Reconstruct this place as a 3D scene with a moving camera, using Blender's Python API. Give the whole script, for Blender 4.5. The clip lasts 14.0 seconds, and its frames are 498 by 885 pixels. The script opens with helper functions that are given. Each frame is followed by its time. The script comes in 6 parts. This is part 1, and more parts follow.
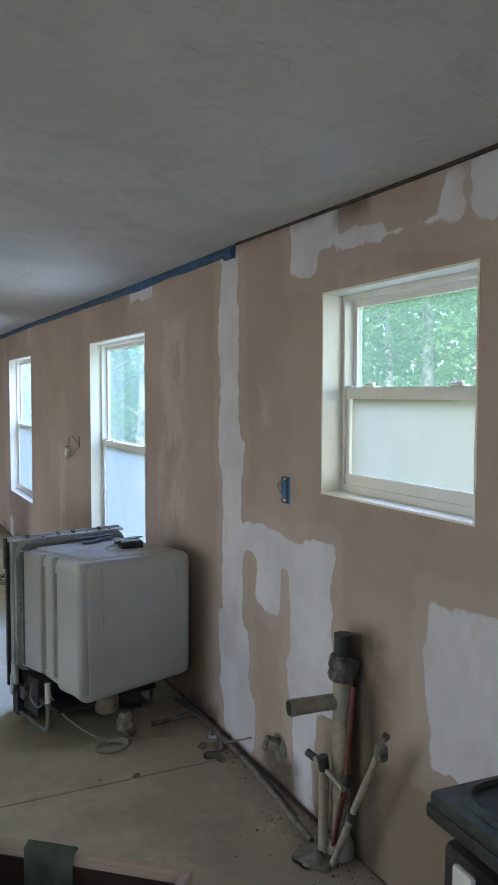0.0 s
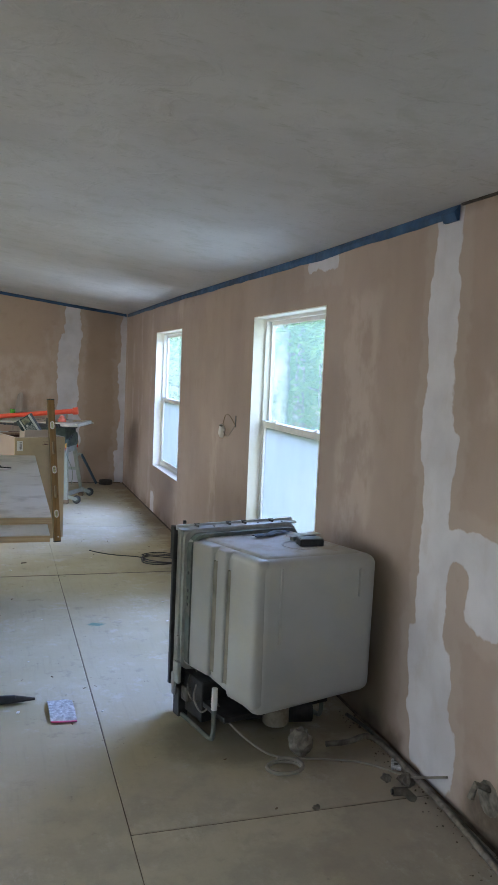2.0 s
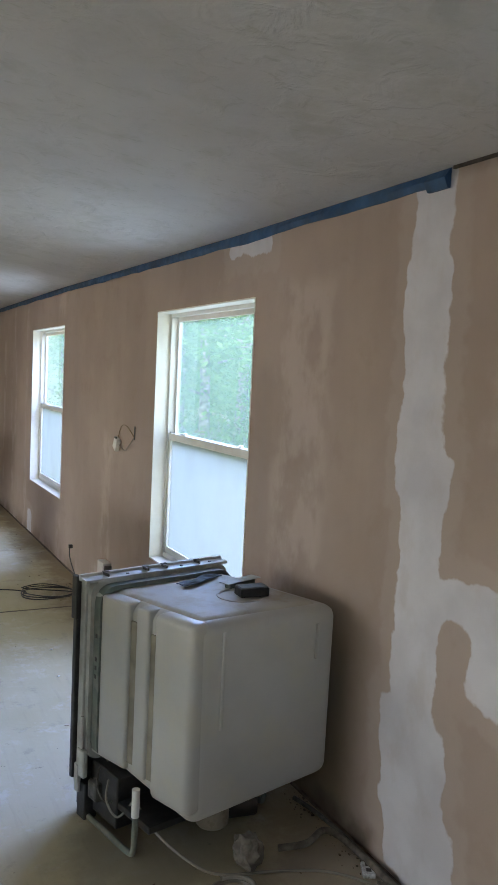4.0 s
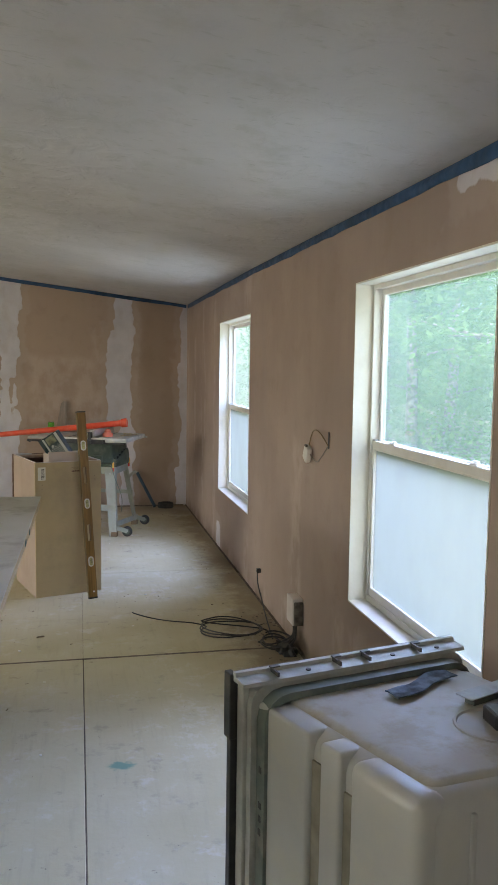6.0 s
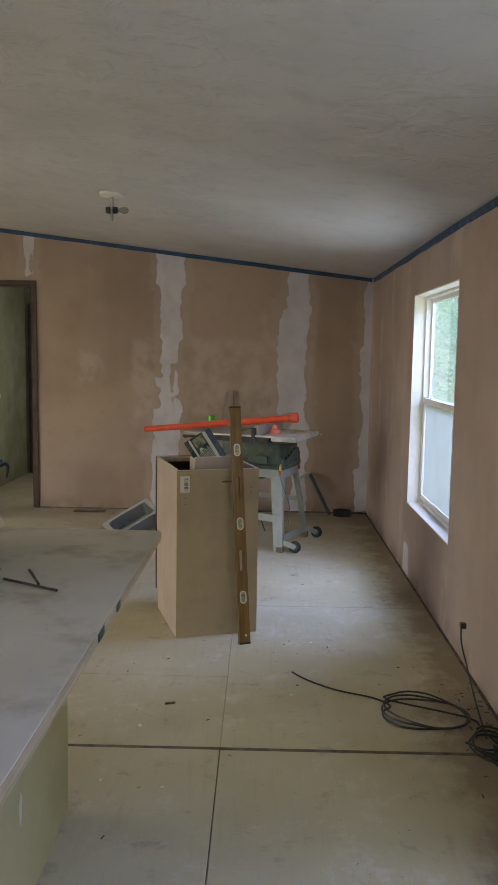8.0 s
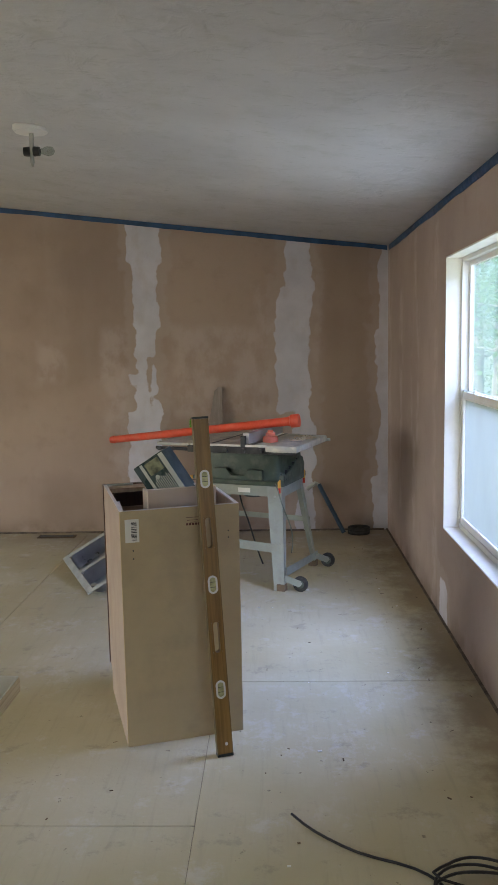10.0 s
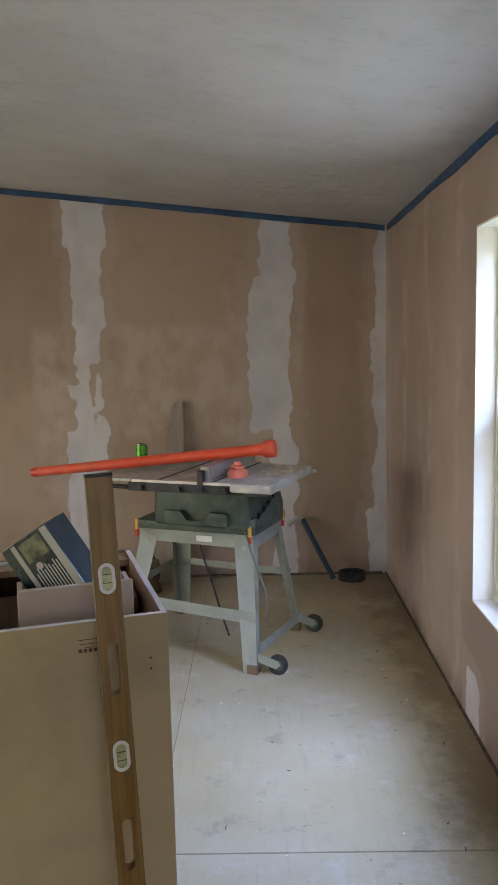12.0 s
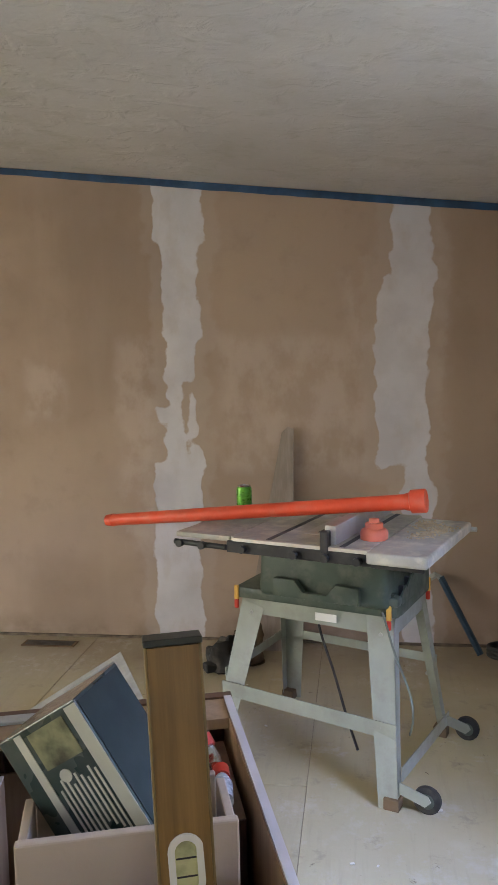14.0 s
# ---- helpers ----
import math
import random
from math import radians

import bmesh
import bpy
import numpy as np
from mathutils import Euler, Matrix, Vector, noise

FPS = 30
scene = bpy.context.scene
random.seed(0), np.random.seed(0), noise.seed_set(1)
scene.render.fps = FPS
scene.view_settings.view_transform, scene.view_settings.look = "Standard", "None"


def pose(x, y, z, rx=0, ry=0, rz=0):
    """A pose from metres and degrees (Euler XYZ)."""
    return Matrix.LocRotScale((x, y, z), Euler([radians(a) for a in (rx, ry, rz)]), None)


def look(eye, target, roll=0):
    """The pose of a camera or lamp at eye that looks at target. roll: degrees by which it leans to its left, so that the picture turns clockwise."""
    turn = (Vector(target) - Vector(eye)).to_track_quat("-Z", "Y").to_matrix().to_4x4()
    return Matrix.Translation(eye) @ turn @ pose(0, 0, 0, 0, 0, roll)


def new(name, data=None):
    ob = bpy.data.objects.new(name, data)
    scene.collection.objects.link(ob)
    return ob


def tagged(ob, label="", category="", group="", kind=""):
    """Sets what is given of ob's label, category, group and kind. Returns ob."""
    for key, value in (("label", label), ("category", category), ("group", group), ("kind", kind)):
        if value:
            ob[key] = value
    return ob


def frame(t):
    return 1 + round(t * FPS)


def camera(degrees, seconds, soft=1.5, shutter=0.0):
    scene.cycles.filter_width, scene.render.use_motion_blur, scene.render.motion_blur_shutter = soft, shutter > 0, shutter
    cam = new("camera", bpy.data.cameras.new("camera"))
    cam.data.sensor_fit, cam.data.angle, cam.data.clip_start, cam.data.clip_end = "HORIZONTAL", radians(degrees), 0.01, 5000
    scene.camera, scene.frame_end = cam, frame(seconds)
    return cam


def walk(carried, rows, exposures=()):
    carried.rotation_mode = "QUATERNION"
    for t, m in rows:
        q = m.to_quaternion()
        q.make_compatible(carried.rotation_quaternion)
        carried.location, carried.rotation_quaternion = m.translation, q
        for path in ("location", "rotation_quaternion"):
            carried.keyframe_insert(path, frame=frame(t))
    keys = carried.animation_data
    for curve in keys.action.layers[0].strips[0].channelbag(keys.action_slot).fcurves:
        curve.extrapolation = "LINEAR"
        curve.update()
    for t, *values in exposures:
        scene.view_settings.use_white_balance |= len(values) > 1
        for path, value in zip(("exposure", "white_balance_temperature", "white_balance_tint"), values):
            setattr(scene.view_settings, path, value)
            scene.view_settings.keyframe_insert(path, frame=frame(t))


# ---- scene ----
cam = camera(34.8, 14.0)
PATH = [
    (0, (0.267, 0.657, 1.523), (1.143, 2.451, 1.403), 0.1),
    (0.5, (0.156, 0.803, 1.528), (0.999, 2.61, 1.373), 0.8),
    (1, (0.051, 0.886, 1.523), (0.853, 2.712, 1.369), 1.8),
    (1.5, (0.021, 1.004, 1.512), (0.686, 2.882, 1.342), 2.8),
    (2, (0.125, 1.164, 1.527), (0.73, 3.062, 1.348), 2.5),
    (2.5, (0.167, 1.312, 1.529), (0.969, 3.137, 1.366), 3.0),
    (2.7, (0.148, 1.401, 1.531), (1.046, 3.181, 1.372), 3.2),
    (4.8, (0.259, 2.239, 1.534), (1.14, 4.027, 1.371), 2.0),
    (5, (0.343, 2.335, 1.518), (1.128, 4.167, 1.351), 1.4),
    (5.5, (0.5, 2.557, 1.522), (1.062, 4.469, 1.348), 0.7),
    (6, (0.546, 2.855, 1.508), (0.965, 4.802, 1.323), 0.8),
    (6.5, (0.588, 3.165, 1.504), (0.871, 5.136, 1.318), 1.1),
    (7, (0.701, 3.481, 1.497), (0.742, 5.471, 1.298), 1.0),
    (7.5, (0.717, 3.753, 1.475), (0.67, 5.741, 1.262), 0.9),
    (8, (0.697, 4.074, 1.49), (0.667, 6.061, 1.266), 0.9),
    (8.2, (0.704, 4.212, 1.472), (0.683, 6.198, 1.239), 0.9),
    (10.5, (0.842, 5.631, 1.474), (0.776, 7.615, 1.226), -1.6),
    (11, (0.802, 5.939, 1.488), (0.827, 7.924, 1.246), -1.3),
    (11.5, (0.856, 6.228, 1.48), (0.866, 8.213, 1.236), -1.4),
    (12, (0.908, 6.491, 1.482), (0.878, 8.475, 1.236), -1.3),
    (12.5, (0.839, 6.757, 1.486), (0.815, 8.742, 1.243), -1.4),
    (13, (0.81, 6.99, 1.494), (0.778, 8.975, 1.249), -1.2),
    (13.5, (0.83, 7.236, 1.502), (0.621, 9.213, 1.283), -1.5),
    (14, (0.743, 7.41, 1.488), (0.475, 9.381, 1.281), -1.2),
]
EXPOSURES = [(0.0, 1.32, 5550, 5), (0.5, 1.40, 5600, 6), (1.0, 1.22, 5700, 7), (1.5, 1.24, 5700, 6), (2.0, 1.42, 5700, 6), (2.5, 1.44, 5750, 7), (5.0, 1.30, 6250, 7), (6.5, 1.25, 6800, 9), (7.0, 1.30, 6950, 11), (7.5, 1.04, 6900, 11), (8.2, 1.04, 6480, 9),
             (10.5, 1.25, 6200, 9), (11.0, 1.25, 6150, 8), (12.5, 1.30, 6650, 10), (13.3, 1.24, 6650, 10), (14.0, 1.66, 6500, 10)]
walk(cam, [(t, look(eye, target, roll)) for t, eye, target, roll in PATH], EXPOSURES)

# world, sun and large lights
world = bpy.data.worlds.new("world")
scene.world = world
world.use_nodes = True
wn = world.node_tree
sky = wn.nodes.new("ShaderNodeTexSky")
sky.sky_type = "NISHITA"
sky.sun_disc = False
sky.sun_elevation = radians(49)
sky.sun_rotation = radians(228)
wn.links.new(sky.outputs[0], wn.nodes["Background"].inputs[0])
SKY = 0.15
wn.nodes["Background"].inputs[1].default_value = SKY
sun_data = bpy.data.lights.new("sun", "SUN")
sun_data.energy = 5.0
sun_data.angle = radians(6)
sun_data.color = (1.0, 0.93, 0.82)
sun = new("sun", sun_data)
sun.matrix_world = look((-9, -8, 14), (0, 0, 0))


def area(name, centre, target, w, h, watts, colour):
    data = bpy.data.lights.new(name, "AREA")
    data.shape, data.size, data.size_y, data.energy, data.color = "RECTANGLE", w, h, watts, colour
    ob = new(name, data)
    ob.matrix_world = look(centre, target)
    return ob


# room plan
XW = 1.70                      # inner face of the window wall
XT = 1.84                      # its outer face
YE = 11.48                     # inner face of the end wall
YB, XL = -3.2, -6.4            # back and far side of the room
RIDGE, Z0, SLOPE = -2.4, 2.185, 0.1185
WINDOWS = [("window_1", 2.245, 3.017, 1.18, 1.872), ("window_2", 4.915, 6.10, 0.497, 1.875), ("window_3", 8.223, 9.425, 0.492, 1.884)]
DAY = (0.42, 0.53, 1.0)
for n, (nm, y0, y1, z0, z1) in enumerate(WINDOWS):
    area("daylight_fill", (XT + 2.6, (y0 + y1) / 2 + (-0.6, 0.9, 0.7)[n], 3.7), (XW - 0.4, (y0 + y1) / 2 - 0.15, (z0 + z1) / 2), 2.6, 2.0, (55, 190, 160)[n], (DAY, (0.75, 0.87, 0.95))[n == 0])
    area("high_sky_light", (XT + 1.3, (y0 + y1) / 2, 3.9), (XW - 0.5, (y0 + y1) / 2, 0.9), 1.5, 1.6, (15, 85, 60)[n], (DAY, (0.75, 0.87, 0.95))[n == 0])
# Two added fill lamps, shining through invented openings in the unseen walls.
area("daylight_fill", (XL - 1.3, 6.3, 2.9), (XL + 1, 6.5, 1.0), 6.3, 2.2, 480, (1.0, 0.92, 0.80))
area("daylight_fill", (-2.5, YB - 1.2, 2.5), (-2.3, YB + 2, 1.2), 4.0, 1.8, 22, (0.97, 0.96, 0.90))
# Hidden fill lamp added in place of the daylight that reaches the hall.
area("hall_fill_light", (-0.95, YE + 1.0, 1.3), (-2.1, YE + 1.0, 1.0), 1.3, 1.5, 3.6, (0.95, 0.97, 0.88))
for y0, y1, p in ((4.915, 6.10, 6), (8.223, 9.425, 10)):
    area("ground_bounce_light", (XT + 0.75, (y0 + y1) / 2, 0.15), (0.7, (y0 + y1) / 2, 2.3), y1 - y0 + 0.6, 1.3, p, (0.86, 0.93, 1.0))
# Added warm lamps brighten the far jambs, in place of light off sunlit woods.
for _, y0, y1, z0, z1 in WINDOWS:
    area("jamb_fill_light", (XT + 0.9, y0 - 0.9, (z0 + z1) / 2 + 0.1), (XT - 0.02, y1, (z0 + z1) / 2), 0.9, z1 - z0, 7, (1.0, 0.95, 0.80))


def settle(y):
    """How far the ceiling line has sunk towards the kitchen end."""
    return -0.028 * min(1, max(0, (8.4 - y) / 3.2)) - 0.014 * min(1, max(0, (3.7 - y) / 1.2))


def ceil_z(x):
    return Z0 + SLOPE * (XW - max(x, RIDGE)) - (SLOPE * (RIDGE - x) if x < RIDGE else 0)


# ---- shader helpers ----
class Mat:
    """A node material with short calls for its nodes."""

    def __init__(self, name, rough=0.7, metal=0.0):
        self.m = bpy.data.materials.new(name)
        self.m.use_nodes = True
        self.t = self.m.node_tree
        self.b = self.t.nodes["Principled BSDF"]
        self.b.inputs["Roughness"].default_value = rough
        self.b.inputs["Metallic"].default_value = metal
        self.c = self.t.nodes.new("ShaderNodeTexCoord").outputs["Object"]

    def n(self, kind, **props):
        nd = self.t.nodes.new(kind)
        for k, v in props.items():
            setattr(nd, k, v)
        return nd

    def put(self, sock, v):
        if isinstance(v, bpy.types.NodeSocket):
            self.t.links.new(v, sock)
        elif isinstance(v, tuple) and len(v) == 3 and sock.type == "RGBA":
            sock.default_value = (*v, 1)
        else:
            sock.default_value = v

    def noise(self, scale, detail=4, rough=0.55, vec=None, stretch=None):
        v = vec or self.c
        if stretch:
            mp = self.n("ShaderNodeMapping")
            self.t.links.new(v, mp.inputs[0])
            mp.inputs["Scale"].default_value = stretch
            v = mp.outputs[0]
        nd = self.n("ShaderNodeTexNoise")
        self.t.links.new(v, nd.inputs["Vector"])
        nd.inputs["Scale"].default_value = scale
        nd.inputs["Detail"].default_value = detail
        nd.inputs["Roughness"].default_value = rough
        return nd.outputs["Fac"]

    def math(self, op, a, b=0.0, c=None):
        nd = self.n("ShaderNodeMath", operation=op)
        self.put(nd.inputs[0], a)
        self.put(nd.inputs[1], b)
        if c is not None:
            nd.inputs[2].default_value = c
        return nd.outputs[0]

    def range(self, v, a, b, c=0.0, d=1.0):
        nd = self.n("ShaderNodeMapRange", interpolation_type="SMOOTHSTEP")
        for k, x in enumerate((v, a, b, c, d)):
            self.put(nd.inputs[k], x)
        return nd.outputs[0]

    def mix(self, f, a, b, blend="MIX"):
        nd = self.n("ShaderNodeMix", data_type="RGBA", blend_type=blend)
        self.put(nd.inputs[0], f)
        self.put(nd.inputs[6], a)
        self.put(nd.inputs[7], b)
        return nd.outputs[2]

    def bump(self, height, strength, dist=0.01, normal=None):
        nd = self.n("ShaderNodeBump")
        nd.inputs["Strength"].default_value = strength
        nd.inputs["Distance"].default_value = dist
        self.put(nd.inputs["Height"], height)
        if normal:
            self.put(nd.inputs["Normal"], normal)
        return nd.outputs[0]

    def colour(self, v):
        self.put(self.b.inputs["Base Color"], v)

    def normal(self, v):
        self.put(self.b.inputs["Normal"], v)


def plain(name, col, rough=0.6, metal=0.0, vary=0.12, scale=6.0, bump=0.15, dirt=None, dirt_amount=0.5, bump_scale=60):
    """A paint, plastic or metal with mottling, dust and fine relief."""
    m = Mat(name, rough, metal)
    dark = tuple(c * (1 - vary) for c in col)
    light = tuple(min(1, c * (1 + vary)) for c in col)
    c = m.mix(m.range(m.noise(scale, 5), 0.3, 0.7), dark, light)
    if dirt:
        c = m.mix(m.math("MULTIPLY", m.range(m.noise(scale * 1.7, 6, 0.65), 0.45, 0.68), dirt_amount), c, dirt)
    m.colour(c)
    m.put(m.b.inputs["Roughness"], m.range(m.noise(scale * 2.5, 3), 0.3, 0.7, rough * 0.85, min(1, rough * 1.15)))
    if bump:
        m.normal(m.bump(m.noise(bump_scale, 4), bump, 0.003))
    return m.m


def drywall(name, axis, patches, faint, base_a, base_b, stains=(), brown=(), dusk=0.8):
    """Brown paper-faced wall with troweled joint compound. axis: 0 for a wall along x, 1 along y.
    patches: (u0, u1, z0, z1) of the filled joints; faint: the same for thin, half-sanded coats and a painted glow;
    brown: stain and painted shade, as strong as dusk."""
    m = Mat(name, 0.88)
    sep = m.n("ShaderNodeSeparateXYZ")
    m.t.links.new(m.c, sep.inputs[0])
    u, z = sep.outputs[axis], sep.outputs[2]
    wide = m.math("MULTIPLY", m.math("SUBTRACT", m.noise(3.4, 2, 0.5), 0.5), 0.13)
    mid = m.math("MULTIPLY", m.math("SUBTRACT", m.noise(13.0, 3, 0.55), 0.5), 0.055)
    ragged = m.math("ADD", wide, mid)

    def edge(rects):
        """Distance from the outline of the joined rectangles, less than nought inside, with an uneven rim."""
        total = None
        for u0, u1, z0, z1 in rects:
            du = m.math("SUBTRACT", m.math("ABSOLUTE", m.math("SUBTRACT", u, (u0 + u1) / 2)), (u1 - u0) / 2)
            dz = m.math("SUBTRACT", m.math("ABSOLUTE", m.math("SUBTRACT", z, (z0 + z1) / 2)), (z1 - z0) / 2)
            one = m.math("SMOOTH_MAX", du, dz, 0.05)
            total = one if total is None else m.math("SMOOTH_MIN", total, one, 0.05)
        return m.math("ADD", total, ragged)

    def mask(rects, soft):
        return m.range(edge(rects), soft, -soft)

    paper = m.mix(m.range(m.noise(1.1, 4, 0.5), 0.35, 0.65), base_a, base_b)
    streak = m.noise(2.2, 4, 0.6, stretch=(2.6, 2.6, 0.35))
    paper = m.mix(m.math("MULTIPLY", m.range(streak, 0.45, 0.75), 0.15), paper, (0.50, 0.40, 0.33))
    paper = m.mix(m.math("MULTIPLY", m.range(m.noise(6, 5, 0.65), 0.52, 0.7), 0.25), paper, (0.30, 0.22, 0.17))
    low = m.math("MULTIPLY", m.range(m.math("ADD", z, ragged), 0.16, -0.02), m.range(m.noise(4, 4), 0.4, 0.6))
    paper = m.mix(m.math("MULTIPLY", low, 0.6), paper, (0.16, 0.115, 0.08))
    if faint:
        paper = m.mix(m.math("MULTIPLY", m.math("MULTIPLY", mask(faint, 0.05), m.range(m.noise(6.5, 4, 0.6, stretch=(1, 1, 0.7)), 0.38, 0.60)), 0.42), paper, (0.56, 0.47, 0.43))
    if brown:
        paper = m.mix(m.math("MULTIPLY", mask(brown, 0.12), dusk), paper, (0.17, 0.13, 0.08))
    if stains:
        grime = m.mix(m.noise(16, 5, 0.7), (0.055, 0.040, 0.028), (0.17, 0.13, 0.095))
    rim = edge(patches)
    paper = m.mix(m.math("MULTIPLY", m.range(m.math("ADD", rim, mid), 0.085, 0.05), 0.22), paper, (0.52, 0.45, 0.42))
    k = m.range(rim, 0.005, -0.005)
    scuff = m.range(m.noise(9, 5, 0.6, stretch=(1, 1, 0.6)), 0.3, 0.5, 0.8, 1.0)
    mud = m.mix(m.range(m.noise(3.5, 5), 0.35, 0.65), (0.54, 0.52, 0.565), (0.635, 0.615, 0.66))
    skin = m.mix(m.math("MULTIPLY", k, scuff), paper, mud)
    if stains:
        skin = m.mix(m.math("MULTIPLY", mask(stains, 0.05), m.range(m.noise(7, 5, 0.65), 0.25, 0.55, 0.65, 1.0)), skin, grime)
    m.colour(skin)
    h = m.math("ADD", m.math("MULTIPLY", k, 0.5), m.math("MULTIPLY", m.noise(14, 6, 0.6), 0.25))
    m.normal(m.bump(h, 0.35, 0.006, m.bump(m.noise(160, 2), 0.12, 0.002)))
    return m.m


TAN_A, TAN_B = (0.345, 0.268, 0.228), (0.42, 0.332, 0.285)
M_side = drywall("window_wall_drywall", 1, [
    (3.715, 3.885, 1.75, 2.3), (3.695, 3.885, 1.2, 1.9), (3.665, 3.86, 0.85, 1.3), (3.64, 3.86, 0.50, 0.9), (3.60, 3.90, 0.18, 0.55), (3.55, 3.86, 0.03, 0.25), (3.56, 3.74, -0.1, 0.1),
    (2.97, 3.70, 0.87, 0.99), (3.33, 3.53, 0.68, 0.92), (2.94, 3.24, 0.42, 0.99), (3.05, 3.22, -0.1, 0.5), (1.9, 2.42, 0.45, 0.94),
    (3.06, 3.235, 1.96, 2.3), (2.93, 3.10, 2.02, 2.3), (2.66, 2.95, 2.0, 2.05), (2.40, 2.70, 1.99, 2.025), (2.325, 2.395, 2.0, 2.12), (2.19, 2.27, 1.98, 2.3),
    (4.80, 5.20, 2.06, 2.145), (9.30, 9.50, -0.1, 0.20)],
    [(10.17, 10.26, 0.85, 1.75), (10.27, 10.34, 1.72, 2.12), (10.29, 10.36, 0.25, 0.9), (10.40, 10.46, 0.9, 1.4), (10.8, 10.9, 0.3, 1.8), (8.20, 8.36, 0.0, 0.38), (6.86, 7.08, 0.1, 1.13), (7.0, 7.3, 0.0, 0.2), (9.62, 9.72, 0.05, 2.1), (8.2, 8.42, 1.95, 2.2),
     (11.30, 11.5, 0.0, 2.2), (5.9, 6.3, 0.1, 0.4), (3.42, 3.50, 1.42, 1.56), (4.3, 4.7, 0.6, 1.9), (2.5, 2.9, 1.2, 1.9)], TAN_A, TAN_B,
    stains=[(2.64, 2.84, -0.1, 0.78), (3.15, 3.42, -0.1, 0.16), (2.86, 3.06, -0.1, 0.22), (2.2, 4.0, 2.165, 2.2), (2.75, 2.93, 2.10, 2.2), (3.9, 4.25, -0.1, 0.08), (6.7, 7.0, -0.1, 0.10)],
    # Brown staining deepened with painted shade beside the dishwasher and pipes.
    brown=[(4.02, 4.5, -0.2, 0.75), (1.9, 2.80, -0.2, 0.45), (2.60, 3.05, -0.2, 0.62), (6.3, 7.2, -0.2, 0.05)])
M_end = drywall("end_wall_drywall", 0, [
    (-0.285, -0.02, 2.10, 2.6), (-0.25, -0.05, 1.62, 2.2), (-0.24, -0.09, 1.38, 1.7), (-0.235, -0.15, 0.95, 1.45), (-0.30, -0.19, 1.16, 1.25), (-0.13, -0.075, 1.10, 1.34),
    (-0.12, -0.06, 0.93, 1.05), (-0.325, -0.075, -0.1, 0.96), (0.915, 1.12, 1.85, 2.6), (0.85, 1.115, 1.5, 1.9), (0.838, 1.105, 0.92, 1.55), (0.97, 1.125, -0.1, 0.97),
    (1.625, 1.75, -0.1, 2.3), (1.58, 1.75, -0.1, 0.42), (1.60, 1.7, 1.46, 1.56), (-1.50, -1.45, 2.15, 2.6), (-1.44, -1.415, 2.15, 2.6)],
    # The wide rectangle from 0.05 to 0.8 paints a soft glow on the wall.
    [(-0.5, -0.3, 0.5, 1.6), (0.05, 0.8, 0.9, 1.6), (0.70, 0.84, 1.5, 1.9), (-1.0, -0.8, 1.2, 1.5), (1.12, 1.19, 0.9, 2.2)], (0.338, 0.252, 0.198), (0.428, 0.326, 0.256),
    # Shade of the window-side corner, put into the paper colour as a weak browning.
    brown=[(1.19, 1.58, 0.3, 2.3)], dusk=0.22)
M_plain_wall = drywall("rear_room_drywall", 0, [(-4.3, -4.1, -0.1, 2.6)], [(-1, 0, 0.5, 1.6)], TAN_A, TAN_B)


def ceiling_mat():
    m = Mat("stomped_ceiling_texture", 0.9)
    c = m.mix(m.range(m.noise(1.3, 5), 0.3, 0.7), (0.52, 0.51, 0.52), (0.60, 0.59, 0.60))
    c = m.mix(m.math("MULTIPLY", m.range(m.noise(7, 5, 0.65), 0.50, 0.70), 0.30), c, (0.42, 0.42, 0.39))
    m.colour(c)
    swirl = m.n("ShaderNodeTexNoise")
    m.t.links.new(m.c, swirl.inputs["Vector"])
    swirl.inputs["Scale"].default_value = 7
    swirl.inputs["Detail"].default_value = 5
    swirl.inputs["Distortion"].default_value = 0.7
    c = m.mix(m.math("MULTIPLY", m.range(swirl.outputs["Fac"], 0.57, 0.72), 0.16), c, (0.38, 0.385, 0.35))
    fleck = m.noise(15, 4, 0.6, stretch=(1.0, 2.4, 1.0))
    c = m.mix(m.math("MULTIPLY", m.range(fleck, 0.60, 0.70), 0.30), c, (0.34, 0.345, 0.31))
    m.colour(c)
    a = m.noise(26, 5, 0.6)
    h = m.math("ADD", m.range(swirl.outputs["Fac"], 0.47, 0.60), m.math("MULTIPLY", a, 0.9))
    m.normal(m.bump(h, 0.24, 0.010))
    return m.m


